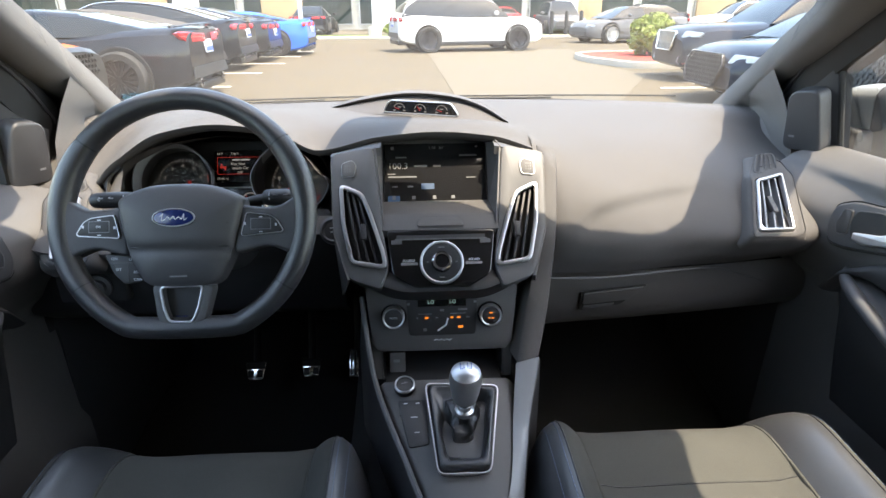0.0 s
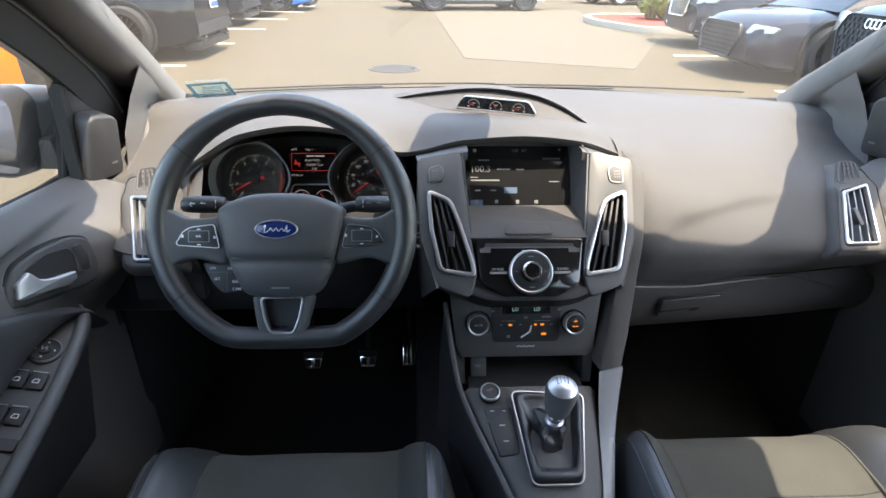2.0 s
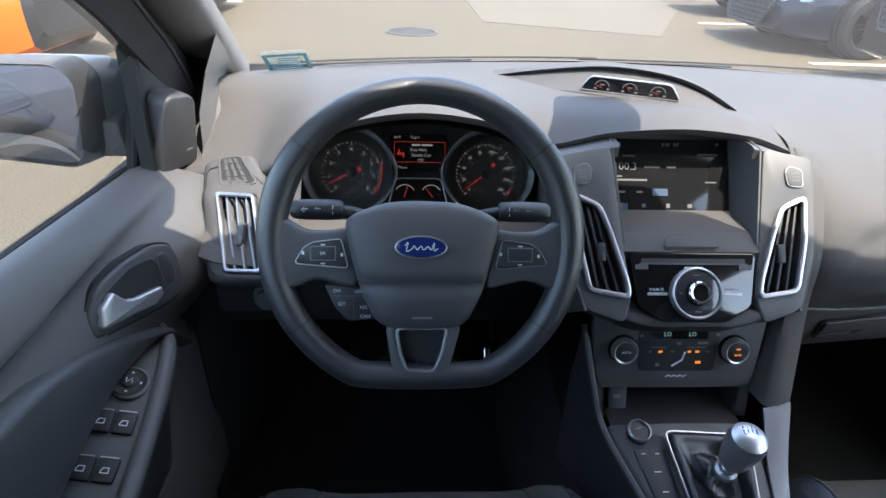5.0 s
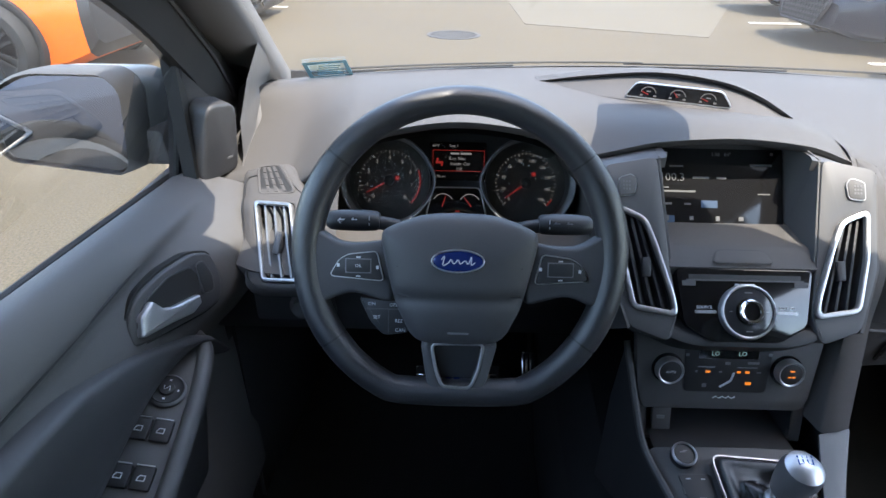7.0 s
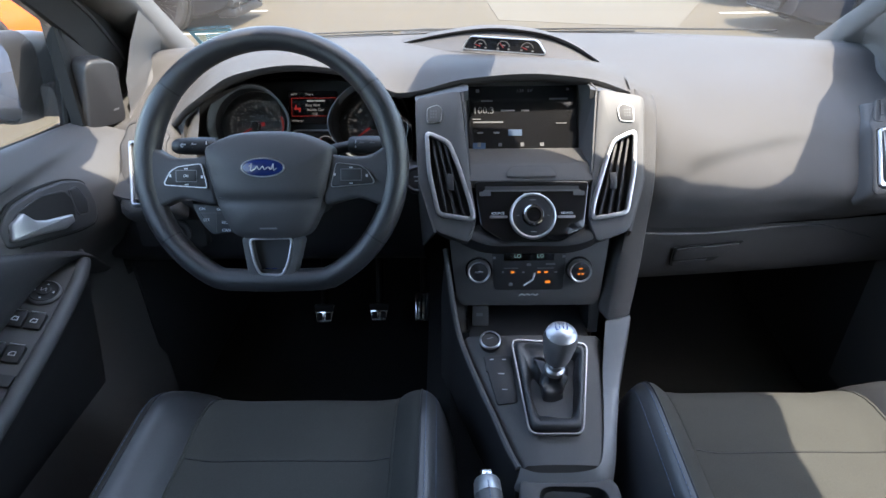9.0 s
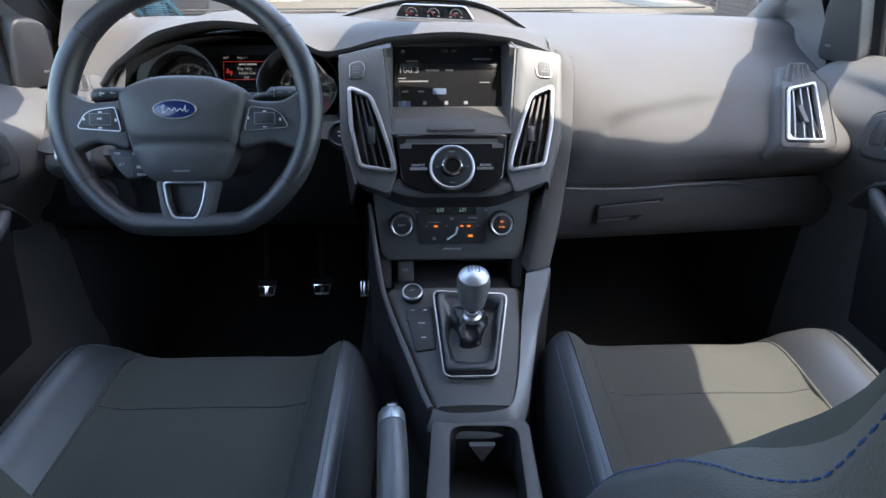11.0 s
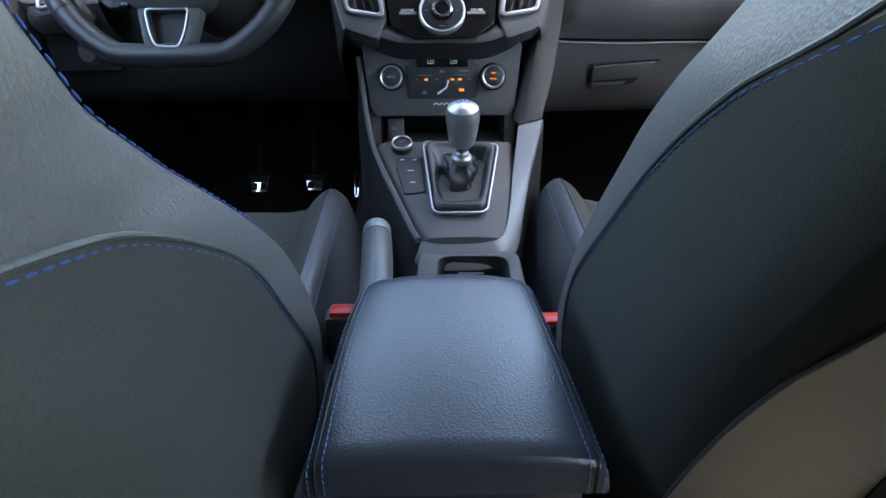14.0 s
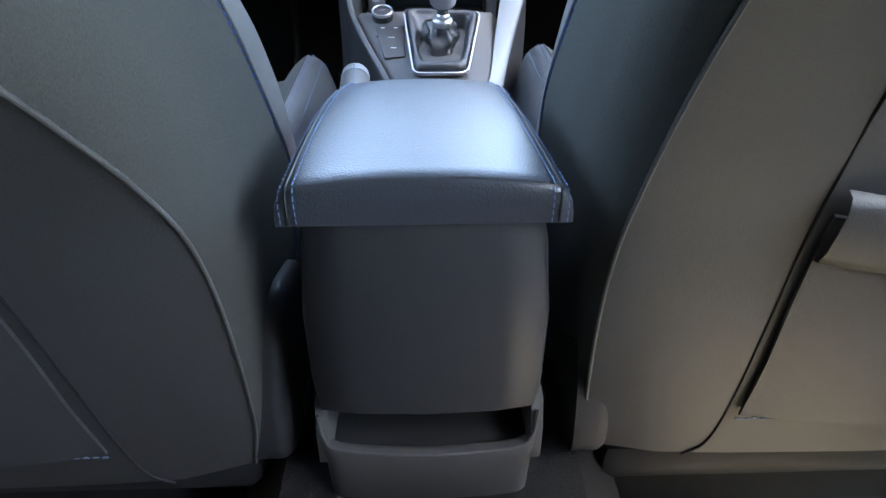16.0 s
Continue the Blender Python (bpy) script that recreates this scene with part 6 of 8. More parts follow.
# airbag cover
cover_half = [(0.045, 0.0455), (0.083, 0.031), (0.0905, 0.018), (0.0855, -0.010), (0.0765, -0.0456), (0.066, -0.0726), (0.047, -0.099)]
cover = [(0, 0.0485)] + cover_half + [(0, -0.1045)] + [(-a, b) for a, b in cover_half[::-1]]
cv = [Vector((p[0], p[1])) for p in (q.xy for q in spline([(a, b, 0) for a, b in cover], 6, True))]
levels = [(1.0, -0.02), (1.0, 0.008), (0.985, 0.015), (0.94, 0.021)] + [(k, 0.0345 - 0.0155 * k ** 3.2) for k in (0.90, 0.85, 0.8, 0.75, 0.7, 0.65, 0.6, 0.55, 0.5, 0.45, 0.4, 0.35, 0.3, 0.25, 0.2, 0.15, 0.1, 0.02)]
rows = []
for k, h in levels:
    rr = []
    for p in cv:
        q = Vector((p.x * k, -0.03 + (p.y + 0.03) * k))
        dent = -0.004 * math.exp(-((q.y + 0.048) / 0.008) ** 2) if h > 0.02 else 0
        low = -0.0035 / (1 + math.exp((q.y + 0.048) / 0.002)) if h > 0.02 else 0
        rr.append(wm @ Vector((q.x, q.y, h + dent + low)))
    rows.append(rr)
hub = part("airbag_cover", skin(rows, closed=True, caps=True), HUBSKIN, wheel_t, "grained airbag cover", 60)
part("cover_crease", sweep(spline([wm @ Vector(p) for p in ((-0.07, -0.045, 0.0205), (-0.035, -0.0465, 0.0255), (0, -0.047, 0.0265), (0.035, -0.0465, 0.0255), (0.07, -0.045, 0.0205))], 6), 0.0012, 5), DARK, hub)
em = wm @ Matrix.Translation((-0.002, -0.004, 0.0318))
badge = part("badge", prism(oval(0.0285, 0.0118, 40), 0.005, em, 0.0015), EMBLEM, hub, "blue oval badge")
part("badge_rim", prism(oval(0.0302, 0.0134, 40), 0.0056, em, 0.001, hole=oval(0.0283, 0.0116, 40)), SILVER, badge)
script = spline([(-0.021, 0.002, 0), (-0.017, 0.006, 0), (-0.019, -0.005, 0), (-0.012, -0.002, 0), (-0.009, 0.002, 0), (-0.005, -0.003, 0), (0.0, 0.002, 0), (0.003, -0.003, 0), (0.009, 0.001, 0), (0.013, -0.003, 0), (0.017, 0.006, 0), (0.017, -0.004, 0), (0.022, -0.001, 0)], 5)
part("badge_scroll", sweep([em @ (p * 0.88 + Vector((0, 0, 0.0052))) for p in script], 0.0007, 5), MARKS, badge)
for s in (-1, 1):
    marks("horn_mark", [(0.066 * s, -0.012, 0.011, 0.0012), (0.0615 * s, -0.0145, 0.0012, 0.005)], wm @ Matrix.Translation((0, 0, 0.0262)), 0.0005, DARK, hub)
part("airbag_mark", bars([(0.0, -0.088, 0.024, 0.0022)], wm @ Matrix.Translation((0, 0, 0.0245)), 0.0006), FAINT, hub)

# side spokes with key pods
for s in (-1, 1):
    outl = [(0.078, 0.018), (0.11, 0.012), (0.140, 0.012), (0.174, 0.034), (0.176, -0.068), (0.150, -0.054), (0.125, -0.044), (0.075, -0.058)]
    sp = part("spoke", prism([(p[0] * s, p[1]) for p in round_poly(outl, 0.012, 3)], 0.026, wm @ Matrix.Translation((0, 0, -0.014)), 0.006, seg=3), HUBSKIN, wheel_t)
    pod = [(0.0955, 0.003), (0.128, -0.001), (0.138, -0.007), (0.1475, -0.023), (0.1455, -0.0255), (0.0875, -0.0300)]
    pq = [(p[0] * s, p[1]) for p in round_poly(pod, 0.004, 3)]
    kp = part("key_pod", prism(pq, 0.004, wm @ Matrix.Translation((0, 0, 0.012)), 0.001), DARK, sp)
    part("pod_trim", prism(shrink(pq, -0.0011), 0.0045, wm @ Matrix.Translation((0, 0, 0.012)), 0.001, hole=pq), SILVER, sp, "silver pod trim")
    cx = 0.116 * s
    part("ok_key", prism(round_poly([(cx - 0.014, -0.021), (cx + 0.014, -0.021), (cx + 0.014, -0.006), (cx - 0.014, -0.006)], 0.002, 2), 0.0055, wm @ Matrix.Translation((0, 0, 0.012)), 0.001), DARK, kp)
    part("key_frame", prism([(cx - 0.015, -0.022), (cx + 0.015, -0.022), (cx + 0.015, -0.005), (cx - 0.015, -0.005)], 0.0048, wm @ Matrix.Translation((0, 0, 0.012)), hole=[(cx - 0.0138, -0.0208), (cx + 0.0138, -0.0208), (cx + 0.0138, -0.0062), (cx - 0.0138, -0.0062)]), FAINT, kp)
    marks("key_mark", [(cx, -0.0035, 0.005, 0.0016), (cx, -0.0255, 0.005, 0.0016), (cx - 0.023, -0.013, 0.003, 0.004), (cx + 0.022, -0.015, 0.003, 0.004)], wm @ Matrix.Translation((0, 0, 0.0161)), 0.0004, MARKS, kp)
    if s < 0:
        words("OK", 0.005, wm @ Matrix.Translation((cx, -0.0135, 0.0178)), MARKS, kp)
# lower spoke: a forked silver-edged frame
fork = [(-0.0435, -0.100), (0.0475, -0.100), (0.034, -0.152), (0.016, -0.170), (-0.024, -0.171), (-0.035, -0.153)]
hole = [(-0.029, -0.104), (0.0295, -0.103), (0.0235, -0.133), (0.0148, -0.154), (-0.0166, -0.1525), (-0.0237, -0.134)]
fo, fh = round_poly(fork, 0.008, 3), round_poly(hole, 0.006, 3)
fk = part("lower_spoke", prism(fo, 0.022, wm @ Matrix.Translation((0, 0, -0.008)), 0.005, hole=fh), SATIN, wheel_t, "satin lower spoke")
part("spoke_trim", prism(shrink(fh, -0.0030), 0.003, wm @ Matrix.Translation((0, 0, 0.0125)), 0.001, hole=shrink(fh, 0.0005)), SILVER, fk, "silver inner trim")
part("spoke_base", prism(fh, 0.006, wm @ Matrix.Translation((0, 0, -0.008))), DARK, fk)
marks("trim_mark", [(-0.010, -0.1495, 0.007, 0.007), (0.0, -0.1495, 0.007, 0.007)], wm @ Matrix.Translation((0, 0, -0.001)), 0.002, EMBLEM, fk)
# cruise keys behind the left spoke
cr = part("cruise_pod", prism(round_poly([(-0.118, -0.052), (-0.062, -0.056), (-0.058, -0.094), (-0.088, -0.098), (-0.104, -0.082)], 0.006, 3), 0.012, wm @ Matrix.Translation((0, 0, -0.012)), 0.003), DARK, wheel_t)
part("key_gap", bars([(-0.085, -0.066, 0.05, 0.0012), (-0.082, -0.080, 0.001, 0.028)], wm @ Matrix.Translation((0, 0, 0.0002)), 0.0005), HARD, cr)
for tx, x, y in (("ON", -0.102, -0.06), ("OFF", -0.076, -0.061), ("SET", -0.096, -0.076), ("RES", -0.070, -0.080), ("CAN", -0.068, -0.091)):
    words(tx, 0.0058, wm @ Matrix.Translation((x, y, 0.0004)), MARKS, cr)

# column with its stalks
col = thing("steering_column", "black steering column shroud with two stalks", "steering column", (-0.386, 1.0, 0.75))
cm = wm @ Matrix.Translation((0, -0.01, 0))
part("shroud", skin([[cm @ Vector((0.052 * w * math.cos(a), 0.05 * w * math.sin(a) - 0.006, z)) for a in (2 * math.pi * j / 20 for j in range(20))] for w, z in ((0.7, -0.015), (1.0, -0.04), (1.15, -0.1), (1.2, -0.18), (1.25, -0.26))], closed=True), DARK, col)
for s in (-1, 1):
    tip = [cm @ Vector((s * x, y, z)) for x, y, z in ((0.05, 0.032, -0.07), (0.09, 0.042, -0.068), (0.115, 0.045, -0.066))]
    k = part("stalk", sweep(tip, 0.009, 10), DARK, col)
    mm = cm @ Matrix.Translation((s * 0.135, 0.046, -0.064))
    part("stalk_grip", sweep([mm @ Vector((s * x, 0, 0)) for x in (-0.034, -0.030, -0.015, 0.0, 0.015, 0.028, 0.033)], lambda t: 0.0160 - 0.005 * abs(2 * t - 1) ** 3 - 0.001 * t, 14, flat=0.85), DARK, k)
    for a in (-0.012, 0.004):
        arrow = [(a - 0.006, 0), (a - 0.002, 0.004), (a - 0.002, 0.002), (a + 0.003, 0.002), (a + 0.003, -0.002), (a - 0.002, -0.002), (a - 0.002, -0.004)]
        part("stalk_mark", prism(arrow, 0.0006, mm @ Matrix.Translation((0, 0, 0.0140))), FAINT if s > 0 else MARKS, k)
    part("stalk_line", bars([(-0.022 * s, 0, 0.001, 0.012)], mm @ Matrix.Translation((0, 0, 0.0136)), 0.0006), MARKS, k)

# ---- instrument cluster ----
clu = thing("instrument_cluster", "instrument cluster with two round dials and red-lit display", "instrument cluster", (-0.386, 1.2, 0.84))
im = frame_at((-0.386, 1.158, 0.886), (1, 0, 0), (0, 0.42, 1))
part("backing", prism(round_poly([(-0.20, -0.075), (0.195, -0.075), (0.195, 0.085), (-0.20, 0.085)], 0.03, 4), 0.004, im @ Matrix.Translation((0, 0, -0.016))), DARK, clu)
# tunnel from the lip to the dials
lip_pts = [(-0.20, -0.07), (-0.20, -0.01), (-0.184, 0.012), (-0.145, 0.040), (-0.094, 0.058), (0, 0.070), (0.094, 0.058), (0.14, 0.040), (0.168, 0.005), (0.19, -0.02), (0.19, -0.07)]
lp3 = spline([(a, b, 0) for a, b in lip_pts], 4)
part("tunnel", skin([[im @ Vector((p.x, p.y + (rise if p.y > -0.03 else 0), z)) for p in lp3] for rise, z in ((0.0, 0.108), (0.012, 0.06), (0.022, 0.02), (0.03, -0.02))]), SOFT, clu)
part("dial_shelf", skin([[im @ Vector((x, y, z)) for x in (-0.205, -0.1, 0, 0.1, 0.2)] for y, z in ((-0.062, -0.015), (-0.066, 0.03), (-0.075, 0.09), (-0.11, 0.13))]), SOFT, clu)
for s, n, start, end, top in ((-1, 8, 225, -45, "rev"), (1, 9, 225, -45, "speed")):
    dm = im @ Matrix.Translation((0.112 * s - 0.001, 0.001, 0.0)) @ Matrix.Scale(1.08, 4)
    d = part("dial", lathe([(0.0, -0.010), (0.061, -0.010), (0.0612, -0.006)], dm, 48), DIALFACE, clu)
    part("visor", lathe([(0.061, -0.008), (0.0625, 0.02), (0.0645, 0.045)], dm, 56), DARK, d)
    a_in = 0.0 if s < 0 else math.pi
    swell = lambda a: 1 + 0.085 * math.exp(-((((a - a_in + math.pi) % (2 * math.pi)) - math.pi) / 0.42) ** 2)
    turn = [2 * math.pi * j / 72 for j in range(72)]
    part("bezel", skin([[dm @ Vector((r * swell(a) * math.cos(a), r * swell(a) * math.sin(a), h)) for a in turn] for r, h in ((0.0612, 0.020), (0.0640, 0.045), (0.0645, 0.047), (0.0660, 0.047), (0.0668, 0.043), (0.0650, 0.03))], closed=True), STRIPGREY, d, "silver dial ring")
    fm = dm @ Matrix.Translation((0, 0, -0.0098))
    tick = bmesh.new()
    nn = n * (4 if s < 0 else 4)
    for k in range(nn + 1):
        a = radians(start + (end - start) * k / nn)
        big = k % 4 == 0
        mm = fm @ Matrix.Rotation(a, 4, "Z")
        prism([(0.041 if big else 0.0435, -0.0005), (0.046, -0.0005), (0.046, 0.0005), (0.041 if big else 0.0435, 0.0005)], 0.0005, mm, bm=tick)
    part("scale", tick, LIT_D, d)
    for k in range(n + 1):
        a = radians(start + (end - start) * k / n)
        words(str(k if s < 0 else 20 * k), 0.0085 if s < 0 else 0.0066, fm @ Matrix.Translation((0.0345 * math.cos(a), 0.0345 * math.sin(a), 0.0003)), LIT_D, d)
    part("red_arc", band(0.0462, 0.0478, -45, 20 if s < 0 else -30, 0.0006, fm), LIT_R, d)
    a = radians(start + (end - start) * (0.06 if s < 0 else 0.03))
    nm = dm @ Matrix.Translation((0.0, 0.0, -0.004)) @ Matrix.Rotation(a, 4, "Z")
    part("needle", prism([(-0.008, -0.0016), (0.039, -0.0005), (0.039, 0.0005), (-0.008, 0.0016)], 0.0015, nm), LIT_R, d, "red needle")
    part("needle_cap", lathe([(0.0085, 0), (0.008, 0.005), (0, 0.006)], dm @ Matrix.Translation((0, 0, -0.006)), 20), DARK, d)
    part("red_lamp", bars([(0.012 * (1 if s < 0 else 1), 0.004 if s < 0 else 0.014, 0.006, 0.006)], fm, 0.0006), LIT_R, d)
for s in (-1, 1):
    dm = im @ Matrix.Translation((0.112 * s - 0.001, 0.001, 0.030)) @ Matrix.Rotation(radians(-9), 4, "X")
    part("dial_lens", lathe([(0.0, 0.0), (0.0665, 0.0)], dm, 40), LENS, clu, "clear dial lens")
dd = im @ Matrix.Translation((0.0, 0.034, 0.0))
disp = part("trip_display", prism(round_poly([(-0.048, -0.031), (0.045, -0.031), (0.045, 0.031), (-0.048, 0.031)], 0.004, 2), 0.004, dd @ Matrix.Translation((0, 0, -0.004))), SCREEN, clu, "small trip display with red frame")
dw = dd @ Matrix.Translation((0, 0, 0.0004))
part("message_frame", prism([(-0.042, -0.016), (0.042, -0.016), (0.042, 0.018), (-0.042, 0.018)], 0.0004, dw, hole=[(-0.0412, -0.0152), (0.0412, -0.0152), (0.0412, 0.0172), (-0.0412, 0.0172)]), LIT_R, disp)
marks("message_line", [(-0.006, 0.0125, 0.014, 0.003), (0.012, 0.0125, 0.018, 0.003)], dw, 0.0004, LIT_D, disp)
words("Key Not", 0.0078, dw @ Matrix.Translation((-0.002, 0.0045, 0.0003)), LIT_D, disp)
words("Inside Car", 0.0078, dw @ Matrix.Translation((0.003, -0.004, 0.0003)), LIT_D, disp)
words("OK", 0.0072, dw @ Matrix.Translation((0.002, -0.0125, 0.0003)), LIT_D, disp)
words("64°F", 0.006, dw @ Matrix.Translation((-0.037, 0.0245, 0.0003)), LIT_D, disp)
words("Trip 1", 0.006, dw @ Matrix.Translation((-0.008, 0.0245, 0.0003)), LIT_D, disp)
words("19196 mi", 0.006, dw @ Matrix.Translation((-0.032, -0.0245, 0.0003)), LIT_D, disp)
marks("warning_sign", [(-0.031, -0.002, 0.012, 0.004), (-0.034, 0.002, 0.003, 0.006), (-0.027, -0.006, 0.003, 0.004)], dw, 0.0004, LIT_R, disp)
small = im @ Matrix.Translation((0.0, -0.030, 0.0))
sq = round_poly([(-0.052, -0.026), (0.048, -0.026), (0.036, 0.022), (-0.040, 0.022)], 0.008, 3)
sgm = part("fuel_gauge", prism(sq, 0.003, small @ Matrix.Translation((0, 0, -0.006))), PIANO, clu, "twin small gauges")
part("gauge_frame", prism(shrink(sq, -0.001), 0.012, small @ Matrix.Translation((0, 0, -0.006)), 0.001, hole=shrink(sq, 0.0012)), SILVER, sgm)
for s in (-1, 1):
    g0 = small @ Matrix.Translation((0.022 * s - 0.002, -0.006, -0.0028))
    part("gauge_arc", band(0.0165, 0.0178, 30, 150, 0.0004, g0), LIT_D, sgm)
    part("gauge_needle", prism([(-0.001, -0.004), (0.001, -0.004), (0.0004, 0.016), (-0.0004, 0.016)], 0.001, g0 @ Matrix.Rotation(radians(38 * s if s > 0 else -18), 4, "Z")), LIT_R, sgm)
part("seat_lamp", bars([(0.0, -0.019, 0.007, 0.006)], small @ Matrix.Translation((0, 0, -0.0028)), 0.0006), LIT_R, sgm)

# ignition button beside the column
ign = thing("ignition_button", "round start button in a grey ring", "button", (-0.183, 1.0, 0.85))
igm = frame_at((-0.185, 0.985, 0.845), (1, 0, 0), (0, 0.5, 1))
part("ring", lathe([(0.0, -0.01), (0.024, -0.01), (0.024, 0.004), (0.0195, 0.008), (0.0165, 0.006), (0.0165, 0.0)], igm, 32), SATIN, ign)
part("cap", lathe([(0.016, 0), (0.0155, 0.005), (0, 0.006)], igm, 28), DARK, ign)
part("cap_mark", bars([(0, 0.004, 0.012, 0.002), (0, -0.003, 0.009, 0.002)], igm @ Matrix.Translation((0, 0, 0.0058)), 0.0005), MARKS, ign)

# ---- gauge pod on the dash top ----
pod = thing("gauge_pod", "raised dash-top pod with three small round gauges", "gauge pod", (-0.02, 1.3, 0.985))
crest = spline([(-0.235, 1.43, 0.990), (-0.15, 1.36, 1.018), (-0.05, 1.305, 1.037), (0.04, 1.265, 1.034), (0.10, 1.235, 1.018), (0.150, 1.205, 0.990)], 6)
basel = spline([(-0.235, 1.43, 0.988), (-0.17, 1.335, 0.994), (-0.10, 1.272, 0.998), (0.05, 1.205, 0.997), (0.11, 1.195, 0.992), (0.150, 1.205, 0.984)], 6)
backl = spline([(-0.235, 1.45, 0.985), (-0.15, 1.44, 0.985), (-0.05, 1.43, 0.985), (0.05, 1.40, 0.985), (0.12, 1.34, 0.982), (0.155, 1.23, 0.978)], 6)
part("hood", skin([[b, c + Vector((0, 0.03, 0.002)), c, c + Vector((0, 0.004, -0.004)), c + Vector((0, 0.016, -0.008))] for b, c in zip(backl, crest)]), SOFT, pod, "", 60)
part("recess", skin([[c + Vector((0, 0.014, -0.006)), b.lerp(c, 0.5) + Vector((0, 0.012, -0.002)), b + Vector((0, -0.004, 0.0))] for b, c in zip(basel, crest)]), SOFT, pod, "", 60)
gm2 = frame_at((-0.025, 1.247, 1.0145), (0.154, -0.067, -0.001), (-0.08, 0.03, 0.20))
gq2 = round_poly([(-0.084, -0.0115), (0.084, -0.0115), (0.066, 0.0125), (-0.068, 0.0125)], 0.007, 4)
gd = part("gauge_panel", prism(gq2, 0.004, gm2), PIANO, pod)
part("panel_frame", prism(shrink(gq2, -0.0012), 0.0065, gm2, 0.001, hole=shrink(gq2, 0.0008)), SILVER, gd, "silver frame")
for k in (-1, 0, 1):
    g0 = gm2 @ Matrix.Translation((0.047 * k, -0.005, 0.0042))
    part("gauge_scale", band(0.0118, 0.0132, 15, 165, 0.0005, g0, 14), LIT_D, gd)
    marks("gauge_mark", [(-0.011, -0.002, 0.005, 0.003), (0.011, -0.002, 0.005, 0.003), (0, 0.005, 0.007, 0.002)], g0, 0.0004, LIT_D, gd)
    part("gauge_needle", prism([(-0.001, 0.0), (0.001, 0.0), (0.0004, 0.011), (-0.0004, 0.011)], 0.0012, g0 @ Matrix.Rotation(radians(70 if k != 0 else 40), 4, "Z")), LIT_R, gd)

# ---- pedals ----
for x, y, z, w, h, nm in ((-0.441, 1.275, 0.378, 0.052, 0.045, "clutch_pedal"), (-0.306, 1.277, 0.380, 0.052, 0.045, "brake_pedal"), (-0.201, 1.35, 0.345, 0.044, 0.075, "accelerator_pedal")):
    pt = thing(nm, "alloy-faced foot pedal with black rubber studs", "pedal", (x, y, z), "pedals")
    pm = frame_at((x, y, z), (1, 0, 0), (0, 0.6, 0.8))
    if w > 0.05:
        part("pad", prism(round_poly([(-w / 2, h / 2), (w / 2, h / 2), (w * 0.34, -h / 2), (-w * 0.34, -h / 2)], 0.006, 3), 0.008, pm, 0.002), CHROME, pt)
        part("rubber_stud", box(-w * 0.44, w * 0.44, h * 0.08, h * 0.44, 0.006, 0.0105, 0.001, 1, pm), RUBBER, pt)
        for k in (-1, 1):
            part("rubber_stud", box(min(k * w * 0.34, k * w * 0.08), max(k * w * 0.34, k * w * 0.08), -h * 0.36, h * 0.02, 0.006, 0.0105, 0.001, 1, pm), RUBBER, pt)
    else:
        part("pad", box(-w / 2, w / 2, -h / 2, h / 2, 0, 0.008, 0.003, 2, pm), CHROME, pt)
        for k in range(4):
            part("rubber_stud", box(-w / 2 + 0.004 + 0.0105 * k, -w / 2 + 0.0085 + 0.0105 * k, -h * 0.42, h * 0.42, 0.006, 0.0105, 0.001, 1, pm), RUBBER, pt)
    part("arm", sweep(spline([(x, y + 0.012, z + 0.01), (x, y + 0.06, z + 0.10), (x, y + 0.10, z + 0.24)], 4), 0.009, 8), RUBBER, pt)


# ---- front seats ----
def cushion_z(u, v):
    """Height of the seat cushion: u across from -1 to 1, v 0 at the back and 1 at the front edge."""
    a = abs(u)
    bol = 0.055 * math.exp(-((a - 0.78) / 0.16) ** 2) * (0.6 + 0.4 * min(1, (1 - v) * 3 + 0.35))
    out = -0.11 * max(0, (a - 0.84) / 0.16) ** 2
    inset = -0.006 * math.exp(-((a - 0.61) / 0.03) ** 2)
    return 0.505 + 0.035 * v - 0.10 * max(0, v - 0.86) ** 2 * 40 * 0.25 + bol + out + inset


